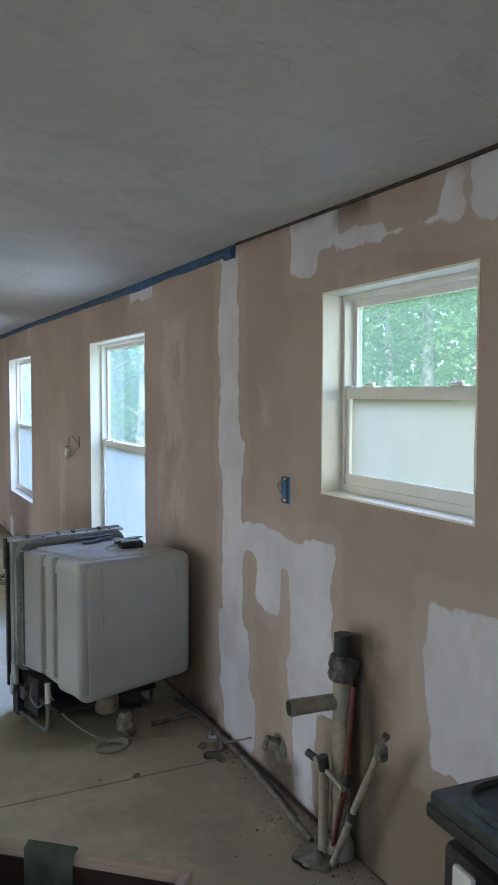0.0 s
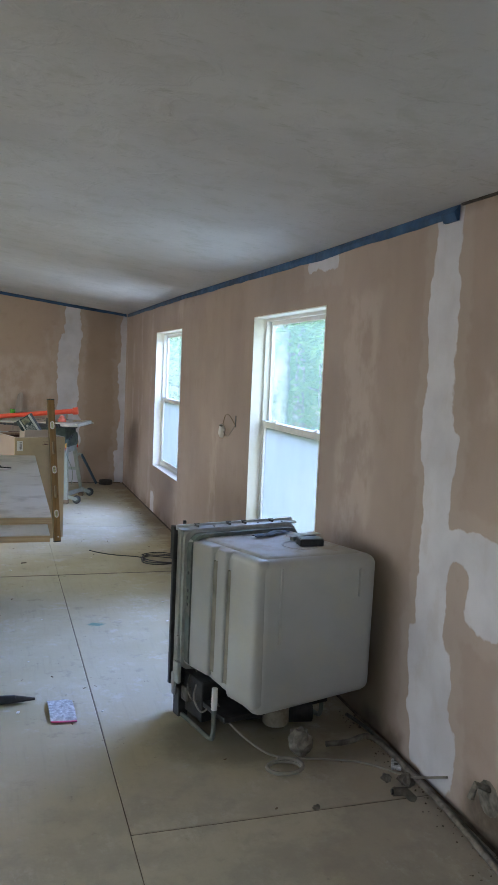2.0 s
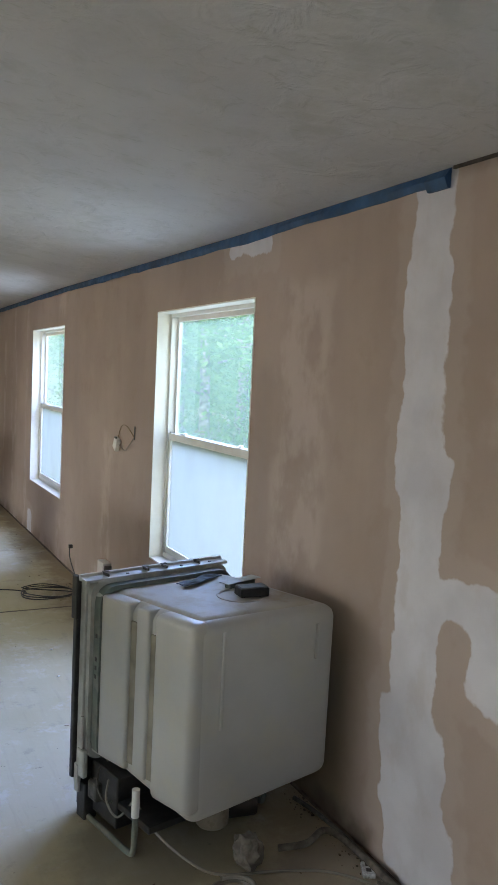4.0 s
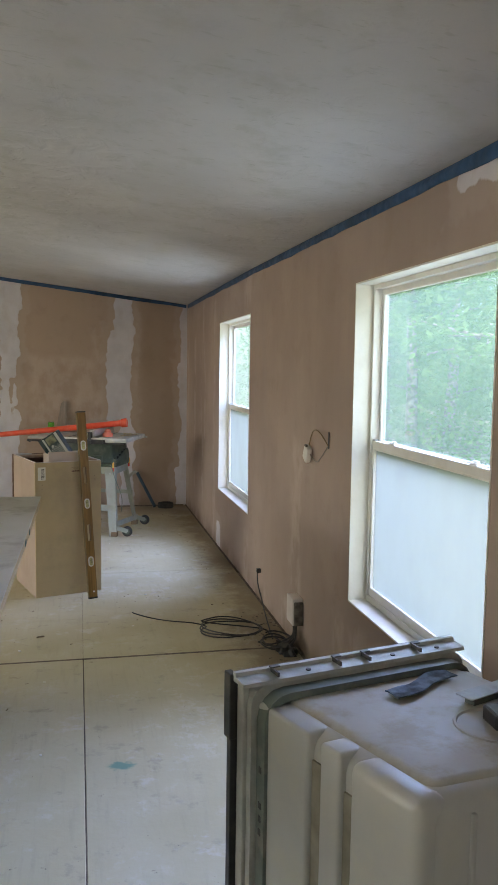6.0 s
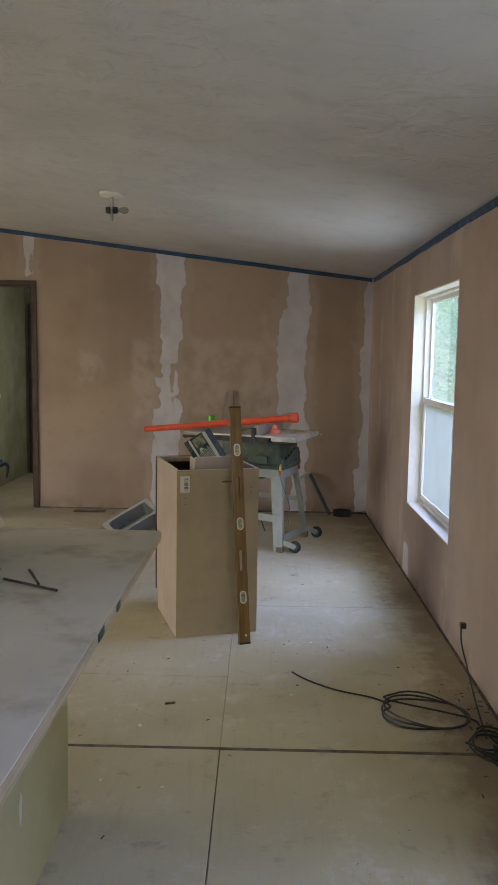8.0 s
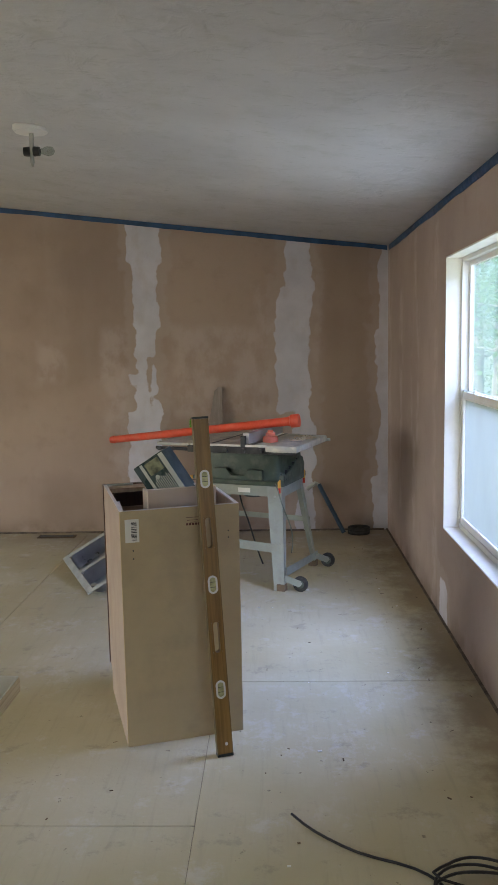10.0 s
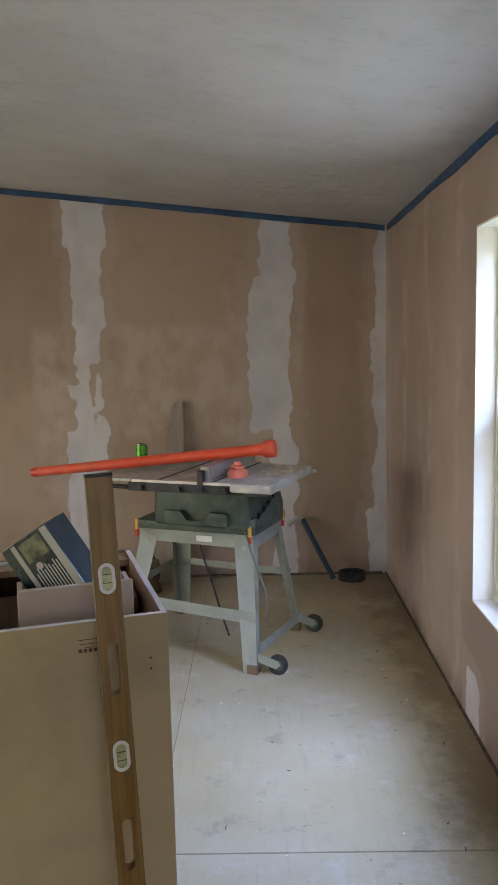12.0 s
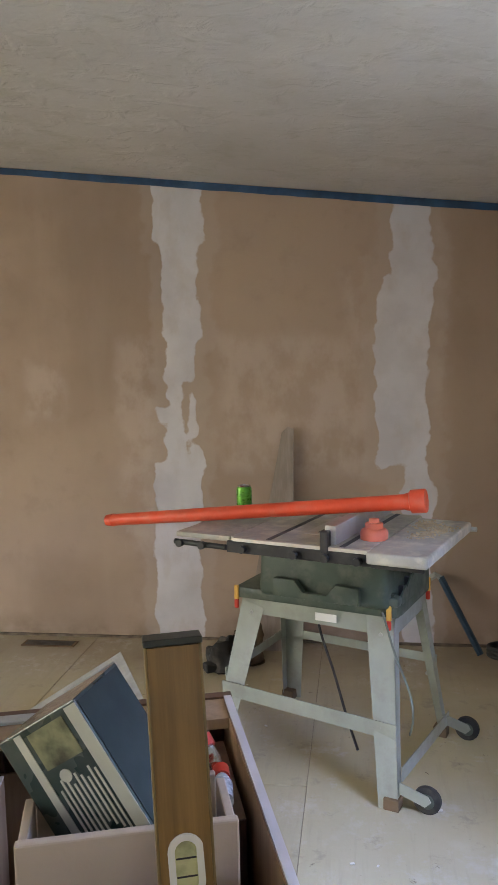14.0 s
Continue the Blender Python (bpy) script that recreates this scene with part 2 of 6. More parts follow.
def floor_mat():
    m = Mat("dusty_subfloor_sheet", 0.78)
    sep = m.n("ShaderNodeSeparateXYZ")
    geo = m.n("ShaderNodeNewGeometry")
    m.t.links.new(geo.outputs["Position"], sep.inputs[0])
    pos = geo.outputs["Position"]
    rnd = m.n("ShaderNodeObjectInfo").outputs["Random"]
    c = m.mix(m.range(m.noise(1.2, 5, vec=pos), 0.3, 0.7), (0.46, 0.40, 0.235), (0.55, 0.505, 0.35))
    c = m.mix(m.math("MULTIPLY", rnd, 0.35), c, (0.42, 0.365, 0.26))
    grain = m.noise(4.0, 5, 0.6, vec=pos, stretch=(9, 0.8, 1))
    c = m.mix(m.math("MULTIPLY", m.range(grain, 0.5, 0.75), 0.22), c, (0.30, 0.25, 0.18))
    c = m.mix(m.math("MULTIPLY", m.range(m.noise(7, 6, 0.7, vec=pos), 0.56, 0.68), 0.5), c, (0.30, 0.25, 0.19))
    c = m.mix(m.math("MULTIPLY", m.range(m.noise(22, 4, 0.7, vec=pos), 0.66, 0.72), 0.7), c, (0.14, 0.11, 0.08))
    c = m.mix(m.math("MULTIPLY", m.range(m.noise(4.3, 6, 0.7, vec=pos), 0.56, 0.70), 0.4), c, (0.64, 0.62, 0.60))
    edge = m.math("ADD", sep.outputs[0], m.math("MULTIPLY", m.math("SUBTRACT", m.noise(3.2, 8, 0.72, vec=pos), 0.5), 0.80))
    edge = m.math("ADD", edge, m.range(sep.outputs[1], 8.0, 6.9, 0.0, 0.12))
    # Edge dirt widened near the kitchen, which also paints in that corner's shade.
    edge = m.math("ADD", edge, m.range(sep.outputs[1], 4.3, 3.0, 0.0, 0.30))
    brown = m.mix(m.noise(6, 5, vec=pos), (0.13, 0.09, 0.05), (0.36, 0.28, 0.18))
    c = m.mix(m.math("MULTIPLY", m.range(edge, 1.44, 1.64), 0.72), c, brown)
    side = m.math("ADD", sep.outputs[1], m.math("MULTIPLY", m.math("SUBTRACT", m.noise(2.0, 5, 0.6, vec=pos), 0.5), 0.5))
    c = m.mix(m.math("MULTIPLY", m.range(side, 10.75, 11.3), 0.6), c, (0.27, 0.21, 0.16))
    near = m.math("ADD", sep.outputs[1], m.math("MULTIPLY", m.math("SUBTRACT", m.noise(1.7, 5, 0.6, vec=pos), 0.5), 1.6))
    kd = m.math("MULTIPLY", m.range(near, 4.2, 3.4), m.range(m.noise(5.5, 6, 0.7, vec=pos), 0.40, 0.62))
    c = m.mix(m.math("MULTIPLY", m.range(near, 4.5, 3.6), 0.55), c, (0.42, 0.385, 0.345))
    c = m.mix(m.math("MULTIPLY", kd, 0.42), c, (0.27, 0.24, 0.21))
    chalk = m.math("MULTIPLY", m.range(m.noise(2.4, 3, 0.5, vec=pos), 0.50, 0.66), m.range(m.noise(11, 6, 0.75, vec=pos, stretch=(1.6, 1, 1)), 0.48, 0.64))
    c = m.mix(m.math("MULTIPLY", chalk, 0.35), c, (0.64, 0.61, 0.55))
    gx = m.math("SUBTRACT", sep.outputs[0], 0.70)
    gy = m.math("SUBTRACT", sep.outputs[1], 5.78)
    r2 = m.math("ADD", m.math("MULTIPLY", m.math("MULTIPLY", gx, gx), 1.6), m.math("MULTIPLY", m.math("MULTIPLY", gy, gy), 4.0))
    spot = m.math("ADD", r2, m.math("MULTIPLY", m.math("SUBTRACT", m.noise(20, 4, vec=pos), 0.5), 0.02))
    c = m.mix(m.range(spot, 0.006, 0.001, 0.0, 0.8), c, (0.10, 0.26, 0.21))
    # Shade beneath the dishwasher, painted into the floor as a ragged dark ellipse.
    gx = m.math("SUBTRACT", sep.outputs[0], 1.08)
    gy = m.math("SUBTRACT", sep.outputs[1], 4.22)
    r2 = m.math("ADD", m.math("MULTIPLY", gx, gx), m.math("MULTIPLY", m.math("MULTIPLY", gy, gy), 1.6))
    under_shade = m.math("ADD", r2, m.math("MULTIPLY", m.math("SUBTRACT", m.noise(6, 6, 0.7, vec=pos), 0.5), 0.16))
    c = m.mix(m.range(under_shade, 0.15, 0.03, 0.0, 0.6), c, (0.12, 0.115, 0.085))
    m.colour(c)
    m.put(m.b.inputs["Roughness"], m.range(m.noise(3, 4, vec=pos), 0.3, 0.7, 0.55, 0.9))
    m.normal(m.bump(m.noise(38, 5, vec=pos), 0.25, 0.004))
    return m.m


def wood(name, a, b, scale=5.0, stretch=(8, 8, 0.7), rough=0.6):
    m = Mat(name, rough)
    g = m.noise(scale, 6, 0.6, stretch=stretch)
    c = m.mix(m.range(g, 0.3, 0.7), a, b)
    c = m.mix(m.math("MULTIPLY", m.range(m.noise(3, 5), 0.5, 0.7), 0.3), c, tuple(x * 0.6 for x in a))
    m.colour(c)
    m.normal(m.bump(g, 0.15, 0.002))
    return m.m


M_ceiling = ceiling_mat()
M_floor = floor_mat()
M_dark_under = plain("dark_gap_under_floor", (0.02, 0.016, 0.012), 0.9)
M_ceiling_gap = plain("dark_ceiling_gap", (0.05, 0.038, 0.03), 0.9, vary=0.5, scale=20)
M_joint = plain("dirty_joint_filler", (0.13, 0.10, 0.075), 0.9, vary=0.4, scale=20)
M_vinyl = plain("white_vinyl_window", (0.78, 0.76, 0.70), 0.38, vary=0.04, dirt=(0.62, 0.56, 0.44), dirt_amount=0.25)
M_jamb = plain("cream_painted_jamb", (0.80, 0.77, 0.68), 0.5, vary=0.04, dirt=(0.6, 0.54, 0.42), dirt_amount=0.2)
M_tape = plain("blue_masking_film", (0.022, 0.070, 0.165), 0.55, vary=0.3, scale=9, bump=0.5, bump_scale=25)
M_brown_trim = plain("dark_stained_door_casing", (0.055, 0.030, 0.020), 0.45, vary=0.3, scale=8)
M_tub = plain("milky_plastic_tub", (0.45, 0.45, 0.44), 0.38, vary=0.05, scale=4, dirt=(0.52, 0.50, 0.38), dirt_amount=0.35, bump=0.08)
M_groove = plain("shaded_tub_groove", (0.25, 0.23, 0.18), 0.6, vary=0.3, scale=8)
M_tub_top = plain("stained_tub_top", (0.45, 0.44, 0.39), 0.5, vary=0.06, scale=5, dirt=(0.34, 0.27, 0.17), dirt_amount=0.7, bump=0.08)
M_steel = plain("galvanised_steel", (0.42, 0.43, 0.40), 0.5, 0.15, vary=0.18, scale=10, dirt=(0.30, 0.28, 0.24))
M_gasket_dw = plain("dark_grey_rubber_strip", (0.12, 0.145, 0.13), 0.5, vary=0.25, dirt=(0.3, 0.28, 0.24))
M_black = plain("black_plastic", (0.018, 0.018, 0.020), 0.42, vary=0.3, dirt=(0.10, 0.095, 0.085), dirt_amount=0.35)
M_white_pl = plain("white_plastic", (0.74, 0.73, 0.70), 0.4, vary=0.05)
M_blue_box = plain("blue_electrical_box", (0.05, 0.16, 0.36), 0.45)
M_cable_w = plain("off_white_cable", (0.24, 0.225, 0.195), 0.5)
M_pvc = plain("dirty_pvc_pipe", (0.30, 0.265, 0.205), 0.5, vary=0.15, scale=14, dirt=(0.12, 0.09, 0.06), dirt_amount=0.6)
M_copper = plain("tarnished_red_pipe", (0.13, 0.035, 0.025), 0.5, 0.2, vary=0.25, dirt=(0.10, 0.07, 0.05))
M_melamine = plain("cabinet_board_back", (0.47, 0.375, 0.225), 0.6, vary=0.07, scale=2.0, dirt=(0.30, 0.245, 0.17), dirt_amount=0.4, bump=0.08)
M_side_lam = plain("cabinet_side_board", (0.42, 0.33, 0.27), 0.55, vary=0.06, scale=2.0, dirt=(0.33, 0.26, 0.2), dirt_amount=0.3, bump=0.06)
M_edge_lam = plain("pale_edge_board", (0.62, 0.58, 0.56), 0.6, vary=0.06)
M_inside = wood("cabinet_inside_board", (0.30, 0.19, 0.11), (0.42, 0.28, 0.17), rough=0.5)
M_cherry = wood("dark_stained_face_frame", (0.075, 0.035, 0.022), (0.13, 0.06, 0.035), rough=0.4)
M_dark_inside = plain("near_black_inside", (0.030, 0.018, 0.013), 0.5, vary=0.3)
M_drawer = plain("pink_beige_drawer_board", (0.55, 0.455, 0.375), 0.55, vary=0.05, scale=4)
M_level = wood("varnished_level_wood", (0.165, 0.090, 0.020), (0.29, 0.162, 0.042), stretch=(14, 14, 0.6), rough=0.35)
M_brass = plain("worn_brass_strip", (0.20, 0.14, 0.06), 0.45, 0.6, vary=0.2)
M_level_tip = plain("dark_metal_end_cap", (0.05, 0.055, 0.05), 0.4, 0.6)
M_board = Mat("laminate_sheet_top", 0.42)
_b = M_board
_c = _b.mix(_b.range(_b.noise(1.6, 5), 0.3, 0.7), (0.56, 0.535, 0.45), (0.67, 0.65, 0.58))
_c = _b.mix(_b.math("MULTIPLY", _b.range(_b.noise(3.4, 6, 0.65), 0.50, 0.66), 0.65), _c, (0.34, 0.30, 0.22))
_c = _b.mix(_b.math("MULTIPLY", _b.range(_b.noise(9, 5, 0.7), 0.62, 0.70), 0.5), _c, (0.72, 0.70, 0.67))
_b.colour(_c)
_b.normal(_b.bump(_b.noise(30, 5), 0.12, 0.003))
M_board = _b.m
M_ply = wood("plywood_edge", (0.42, 0.30, 0.17), (0.60, 0.47, 0.30), scale=3, stretch=(1, 1, 60))
M_green = plain("green_paint_chip", (0.012, 0.05, 0.035), 0.5)
M_island = plain("island_side_panel", (0.47, 0.41, 0.20), 0.6, vary=0.06, scale=1.5, dirt=(0.34, 0.29, 0.15), dirt_amount=0.4, bump=0.06)
M_saw_green = plain("grey_green_saw_housing", (0.052, 0.075, 0.056), 0.5, vary=0.15, scale=9, dirt=(0.17, 0.175, 0.14), dirt_amount=0.35)
M_saw_leg = plain("pale_grey_stand_enamel", (0.31, 0.335, 0.285), 0.45, vary=0.08, scale=7, dirt=(0.22, 0.2, 0.17), dirt_amount=0.35)
M_saw_leg_dark = plain("grey_green_cord_rubber", (0.16, 0.19, 0.16), 0.5, vary=0.1, scale=7)
M_saw_top = plain("dusty_cast_table", (0.42, 0.405, 0.34), 0.5, 0.1, vary=0.14, scale=9, dirt=(0.62, 0.58, 0.45), dirt_amount=0.8)
M_alu = plain("aluminium_fence", (0.55, 0.54, 0.50), 0.4, 0.6, dirt=(0.5, 0.46, 0.36))
M_orange = plain("orange_plastic_tube", (0.72, 0.082, 0.032), 0.38, vary=0.1, scale=8, dirt=(0.62, 0.22, 0.14), dirt_amount=0.3)
M_coral = plain("coral_plastic_cap", (0.78, 0.20, 0.12), 0.4, vary=0.08)
M_yellow = plain("yellow_clip", (0.72, 0.42, 0.08), 0.45)
M_red = plain("red_clip", (0.55, 0.04, 0.02), 0.45)
M_rubber = plain("black_rubber", (0.02, 0.02, 0.02), 0.7, dirt=(0.10, 0.09, 0.08))
M_navy = plain("dark_blue_steel", (0.025, 0.055, 0.09), 0.45, 0.3, vary=0.3)
M_can = plain("green_can_print", (0.10, 0.32, 0.03), 0.3, 0.4, vary=0.3, scale=40)
M_tin = plain("bare_tin", (0.6, 0.6, 0.58), 0.25, 0.95)
M_carton = plain("dark_teal_carton", (0.022, 0.045, 0.045), 0.28, vary=0.2, scale=5, dirt=(0.07, 0.09, 0.10), dirt_amount=0.5)
M_carton_side = plain("navy_carton_side", (0.010, 0.025, 0.026), 0.6, vary=0.3, scale=5)
M_print = plain("pale_printed_band", (0.50, 0.52, 0.48), 0.35, vary=0.1)
M_photo = plain("blurred_printed_picture", (0.16, 0.17, 0.10), 0.35, vary=0.9, scale=18)
for _m in (M_carton, M_print, M_photo):
    _m.node_tree.nodes["Principled BSDF"].inputs["Coat Weight"].default_value = 1.0
    _m.node_tree.nodes["Principled BSDF"].inputs["Coat Roughness"].default_value = 0.12
M_label = plain("white_paper_label", (0.74, 0.73, 0.68), 0.6, vary=0.04)
M_sink = plain("brushed_sink_steel", (0.36, 0.36, 0.35), 0.32, 0.8, vary=0.15)
M_plaster = plain("chalky_white_basin", (0.60, 0.56, 0.49), 0.6, vary=0.07, dirt=(0.45, 0.4, 0.32), dirt_amount=0.4)
M_cloth = plain("grey_green_rag", (0.075, 0.088, 0.068), 0.95, vary=0.25, scale=20, bump=0.6, bump_scale=90)
M_canvas = plain("khaki_cloth_bundle", (0.36, 0.31, 0.23), 0.9, vary=0.2, scale=15, bump=0.4)
M_dark_box = plain("black_tote_lid", (0.014, 0.022, 0.016), 0.5, vary=0.3, dirt=(0.075, 0.10, 0.075), dirt_amount=0.6, scale=4)
M_door_white = plain("worn_white_door", (0.60, 0.585, 0.54), 0.5, vary=0.06, dirt=(0.45, 0.42, 0.36))
M_grey_wall = plain("hall_wall_board", (0.20, 0.185, 0.105), 0.85, vary=0.12, scale=2, dirt=(0.30, 0.29, 0.24), dirt_amount=0.5)
M_trunk = plain("pale_bark", (0.34, 0.32, 0.30), 0.9, vary=0.4, scale=9, bump=0.8, bump_scale=14)
M_gravel = plain("pale_yard_ground", (0.34, 0.33, 0.29), 0.95, vary=0.3, scale=1.5, dirt=(0.10, 0.14, 0.05), dirt_amount=0.6)
M_debris = plain("wood_splinter", (0.14, 0.095, 0.055), 0.8, vary=0.3)
M_lint = plain("grey_lint_insulation", (0.15, 0.135, 0.115), 1.0, vary=0.4, scale=30)
M_clamp = plain("grimy_clamp", (0.06, 0.058, 0.05), 0.5, vary=0.5, scale=25, dirt=(0.2, 0.18, 0.15), dirt_amount=0.4)
M_sack = plain("clear_pouch", (0.52, 0.54, 0.56), 0.25, vary=0.3, scale=60)
M_pink = plain("pink_zip_strip", (0.62, 0.10, 0.24), 0.4)
M_sawdust = plain("sawdust", (0.56, 0.46, 0.30), 0.95, vary=0.2, scale=50)


def glass_mat(name, haze, tint=(0.93, 0.97, 0.95), fog=(0.42, 0.47, 0.46)):
    """Pane with a share of its surface fogged by dirt, moisture or an added bright haze."""
    m = Mat(name, 0.0)
    t = m.t
    tr = m.n("ShaderNodeBsdfTransparent")
    tr.inputs[0].default_value = (*tint, 1)
    gl = m.n("ShaderNodeBsdfGlossy")
    gl.inputs["Roughness"].default_value = 0.02
    lw = m.n("ShaderNodeLayerWeight")
    lw.inputs["Blend"].default_value = 0.5
    fr = m.math("ADD", m.math("MULTIPLY", m.math("POWER", lw.outputs["Facing"], 4.0), 0.5), 0.03)
    mx = m.n("ShaderNodeMixShader")
    t.links.new(fr, mx.inputs[0])
    t.links.new(tr.outputs[0], mx.inputs[1])
    t.links.new(gl.outputs[0], mx.inputs[2])
    tl = m.n("ShaderNodeBsdfTranslucent")
    tl.inputs[0].default_value = (*fog, 1)
    mh = m.n("ShaderNodeMixShader")
    f = m.range(m.noise(3.0, 4, 0.5, stretch=(1, 1.0, 0.6)), 0.2, 0.8, haze * 0.86, min(1, haze * 1.10))
    t.links.new(f, mh.inputs[0])
    t.links.new(mx.outputs[0], mh.inputs[1])
    t.links.new(tl.outputs[0], mh.inputs[2])
    t.links.new(mh.outputs[0], t.nodes["Material Output"].inputs["Surface"])
    return m.m


# Besides dust, the greenish haze paints the bright glow of the view outside.
M_glass = glass_mat("dusty_glow_glass", 0.20, fog=(0.28, 0.35, 0.27))
M_fog = glass_mat("fogged_glass", 0.72, fog=(0.235, 0.245, 0.205))
# Fog colour warmed to cancel the blue light falling on this pane.
M_fog_warm = glass_mat("light_balanced_fogged_glass", 0.72, fog=(0.32, 0.295, 0.225))
M_vial = plain("yellow_vial", (0.46, 0.46, 0.26), 0.15, vary=0.3, scale=40)


def leaf_mat(name, a, b):
    m = Mat(name, 0.6)
    g = m.n("ShaderNodeNewGeometry").outputs["Random Per Island"]
    m.colour(m.mix(g, a, b))
    tl = m.n("ShaderNodeBsdfTranslucent")
    m.put(tl.inputs[0], m.mix(g, tuple(2.2 * x for x in a), tuple(2.2 * x for x in b)))
    mx = m.n("ShaderNodeMixShader")
    mx.inputs[0].default_value = 0.4
    m.t.links.new(m.b.outputs[0], mx.inputs[1])
    m.t.links.new(tl.outputs[0], mx.inputs[2])
    m.t.links.new(mx.outputs[0], m.t.nodes["Material Output"].inputs["Surface"])
    return m.m


M_leaf = leaf_mat("broad_leaves", (0.12, 0.21, 0.08), (0.20, 0.32, 0.13))

# ---- mesh helpers ----


def finish(name, bm, material, parent=None, label="", smooth=False, kind="", category=""):
    me = bpy.data.meshes.new(name)
    bmesh.ops.recalc_face_normals(bm, faces=bm.faces)
    bm.to_mesh(me)
    bm.free()
    if smooth:
        me.shade_smooth()
        me.set_sharp_from_angle(angle=radians(38))
    me.materials.append(material)
    ob = new(name, me)
    if parent is not None:
        ob.parent = parent
    return tagged(ob, label, category, "", kind)


def part(name, bm, material, parent, label="", smooth=False):
    return finish(name, bm, material, parent, label, smooth)


def thing(name, m, label, category, group="", kind=""):
    ob = new(name)
    ob.empty_display_size = 0.1
    ob.matrix_basis = m
    return tagged(ob, label, category, group, kind)


def bevel_all(bm, r, seg=2):
    if r > 0:
        bmesh.ops.bevel(bm, geom=list(bm.edges), offset=r, segments=seg, profile=0.5, affect="EDGES", clamp_overlap=True)


def add_box(bm, x0, x1, y0, y1, z0, z1, m=None):
    v = [bm.verts.new((x, y, z)) for x in (x0, x1) for y in (y0, y1) for z in (z0, z1)]
    if m is not None:
        for w in v:
            w.co = m @ w.co
    for f in ((0, 1, 3, 2), (4, 6, 7, 5), (0, 4, 5, 1), (2, 3, 7, 6), (0, 2, 6, 4), (1, 5, 7, 3)):
        bm.faces.new([v[i] for i in f])
    return v


def box(x0, x1, y0, y1, z0, z1, r=0.0, seg=2, m=None):
    bm = bmesh.new()
    add_box(bm, x0, x1, y0, y1, z0, z1, m)
    bevel_all(bm, r, seg)
    return bm


def prism(points, thickness, r=0.0, m=None, axis="z"):
    """A closed outline of (a, b) pushed out by a thickness along an axis."""
    bm = bmesh.new()

    def at(a, b, c):
        return {"z": (a, b, c), "y": (a, c, b), "x": (c, a, b)}[axis]
    lo = [bm.verts.new(at(a, b, 0)) for a, b in points]
    hi = [bm.verts.new(at(a, b, thickness)) for a, b in points]
    bm.faces.new(lo)
    bm.faces.new(hi)
    n = len(points)
    for i in range(n):
        bm.faces.new((lo[i], lo[(i + 1) % n], hi[(i + 1) % n], hi[i]))
    bevel_all(bm, r)
    if m is not None:
        bm.transform(m)
    return bm


def add_tube(bm, pts, radii, seg=10, caps=True):
    """A round tube through points, with a radius at each."""
    pts = [Vector(p) for p in pts]
    if not hasattr(radii, "__len__"):
        radii = [radii] * len(pts)
    rings = []
    ref = None
    for i, p in enumerate(pts):
        d = (pts[min(i + 1, len(pts) - 1)] - pts[max(i - 1, 0)]).normalized()
        if ref is None:
            ref = d.orthogonal().normalized()
        ref = (ref - d * ref.dot(d))
        ref = ref.normalized() if ref.length > 1e-6 else d.orthogonal().normalized()
        side = d.cross(ref)
        rings.append([bm.verts.new(p + (ref * math.cos(a) + side * math.sin(a)) * radii[i]) for a in (2 * math.pi * k / seg for k in range(seg))])
    for a, b in zip(rings, rings[1:]):
        for k in range(seg):
            bm.faces.new((a[k], a[(k + 1) % seg], b[(k + 1) % seg], b[k]))
    if caps:
        bm.faces.new(rings[0])
        bm.faces.new(rings[-1])
    return bm


def tube(pts, radii, seg=10, caps=True):
    return add_tube(bmesh.new(), pts, radii, seg, caps)


def smooth_path(pts, n=6):
    """Catmull-Rom points through the given ones."""
    p = [Vector(pts[0])] + [Vector(q) for q in pts] + [Vector(pts[-1])]
    out = []
    for i in range(1, len(p) - 2):
        for k in range(n):
            t = k / n
            out.append(0.5 * ((2 * p[i]) + (p[i + 1] - p[i - 1]) * t + (2 * p[i - 1] - 5 * p[i] + 4 * p[i + 1] - p[i + 2]) * t * t
                              + (3 * p[i] - p[i - 1] - 3 * p[i + 1] + p[i + 2]) * t ** 3))
    out.append(p[-2])
    return out


def rounded_rect(w, h, r, n=4):
    out = []
    for cx, cy, a0 in ((w - r, h - r, 0), (r, h - r, 90), (r, r, 180), (w - r, r, 270)):
        for k in range(n + 1):
            a = radians(a0 + 90 * k / n)
            out.append((cx + r * math.cos(a), cy + r * math.sin(a)))
    return out


def lathe(profile, seg=24):
    """A turned shape from (radius, z) pairs."""
    bm = bmesh.new()
    rings = [[bm.verts.new((r * math.cos(2 * math.pi * k / seg), r * math.sin(2 * math.pi * k / seg), z)) for k in range(seg)] for r, z in profile]
    for a, b in zip(rings, rings[1:]):
        for k in range(seg):
            bm.faces.new((a[k], a[(k + 1) % seg], b[(k + 1) % seg], b[k]))
    bm.faces.new(rings[0])
    bm.faces.new(rings[-1])
    return bm


# ---- walls, ceiling ----


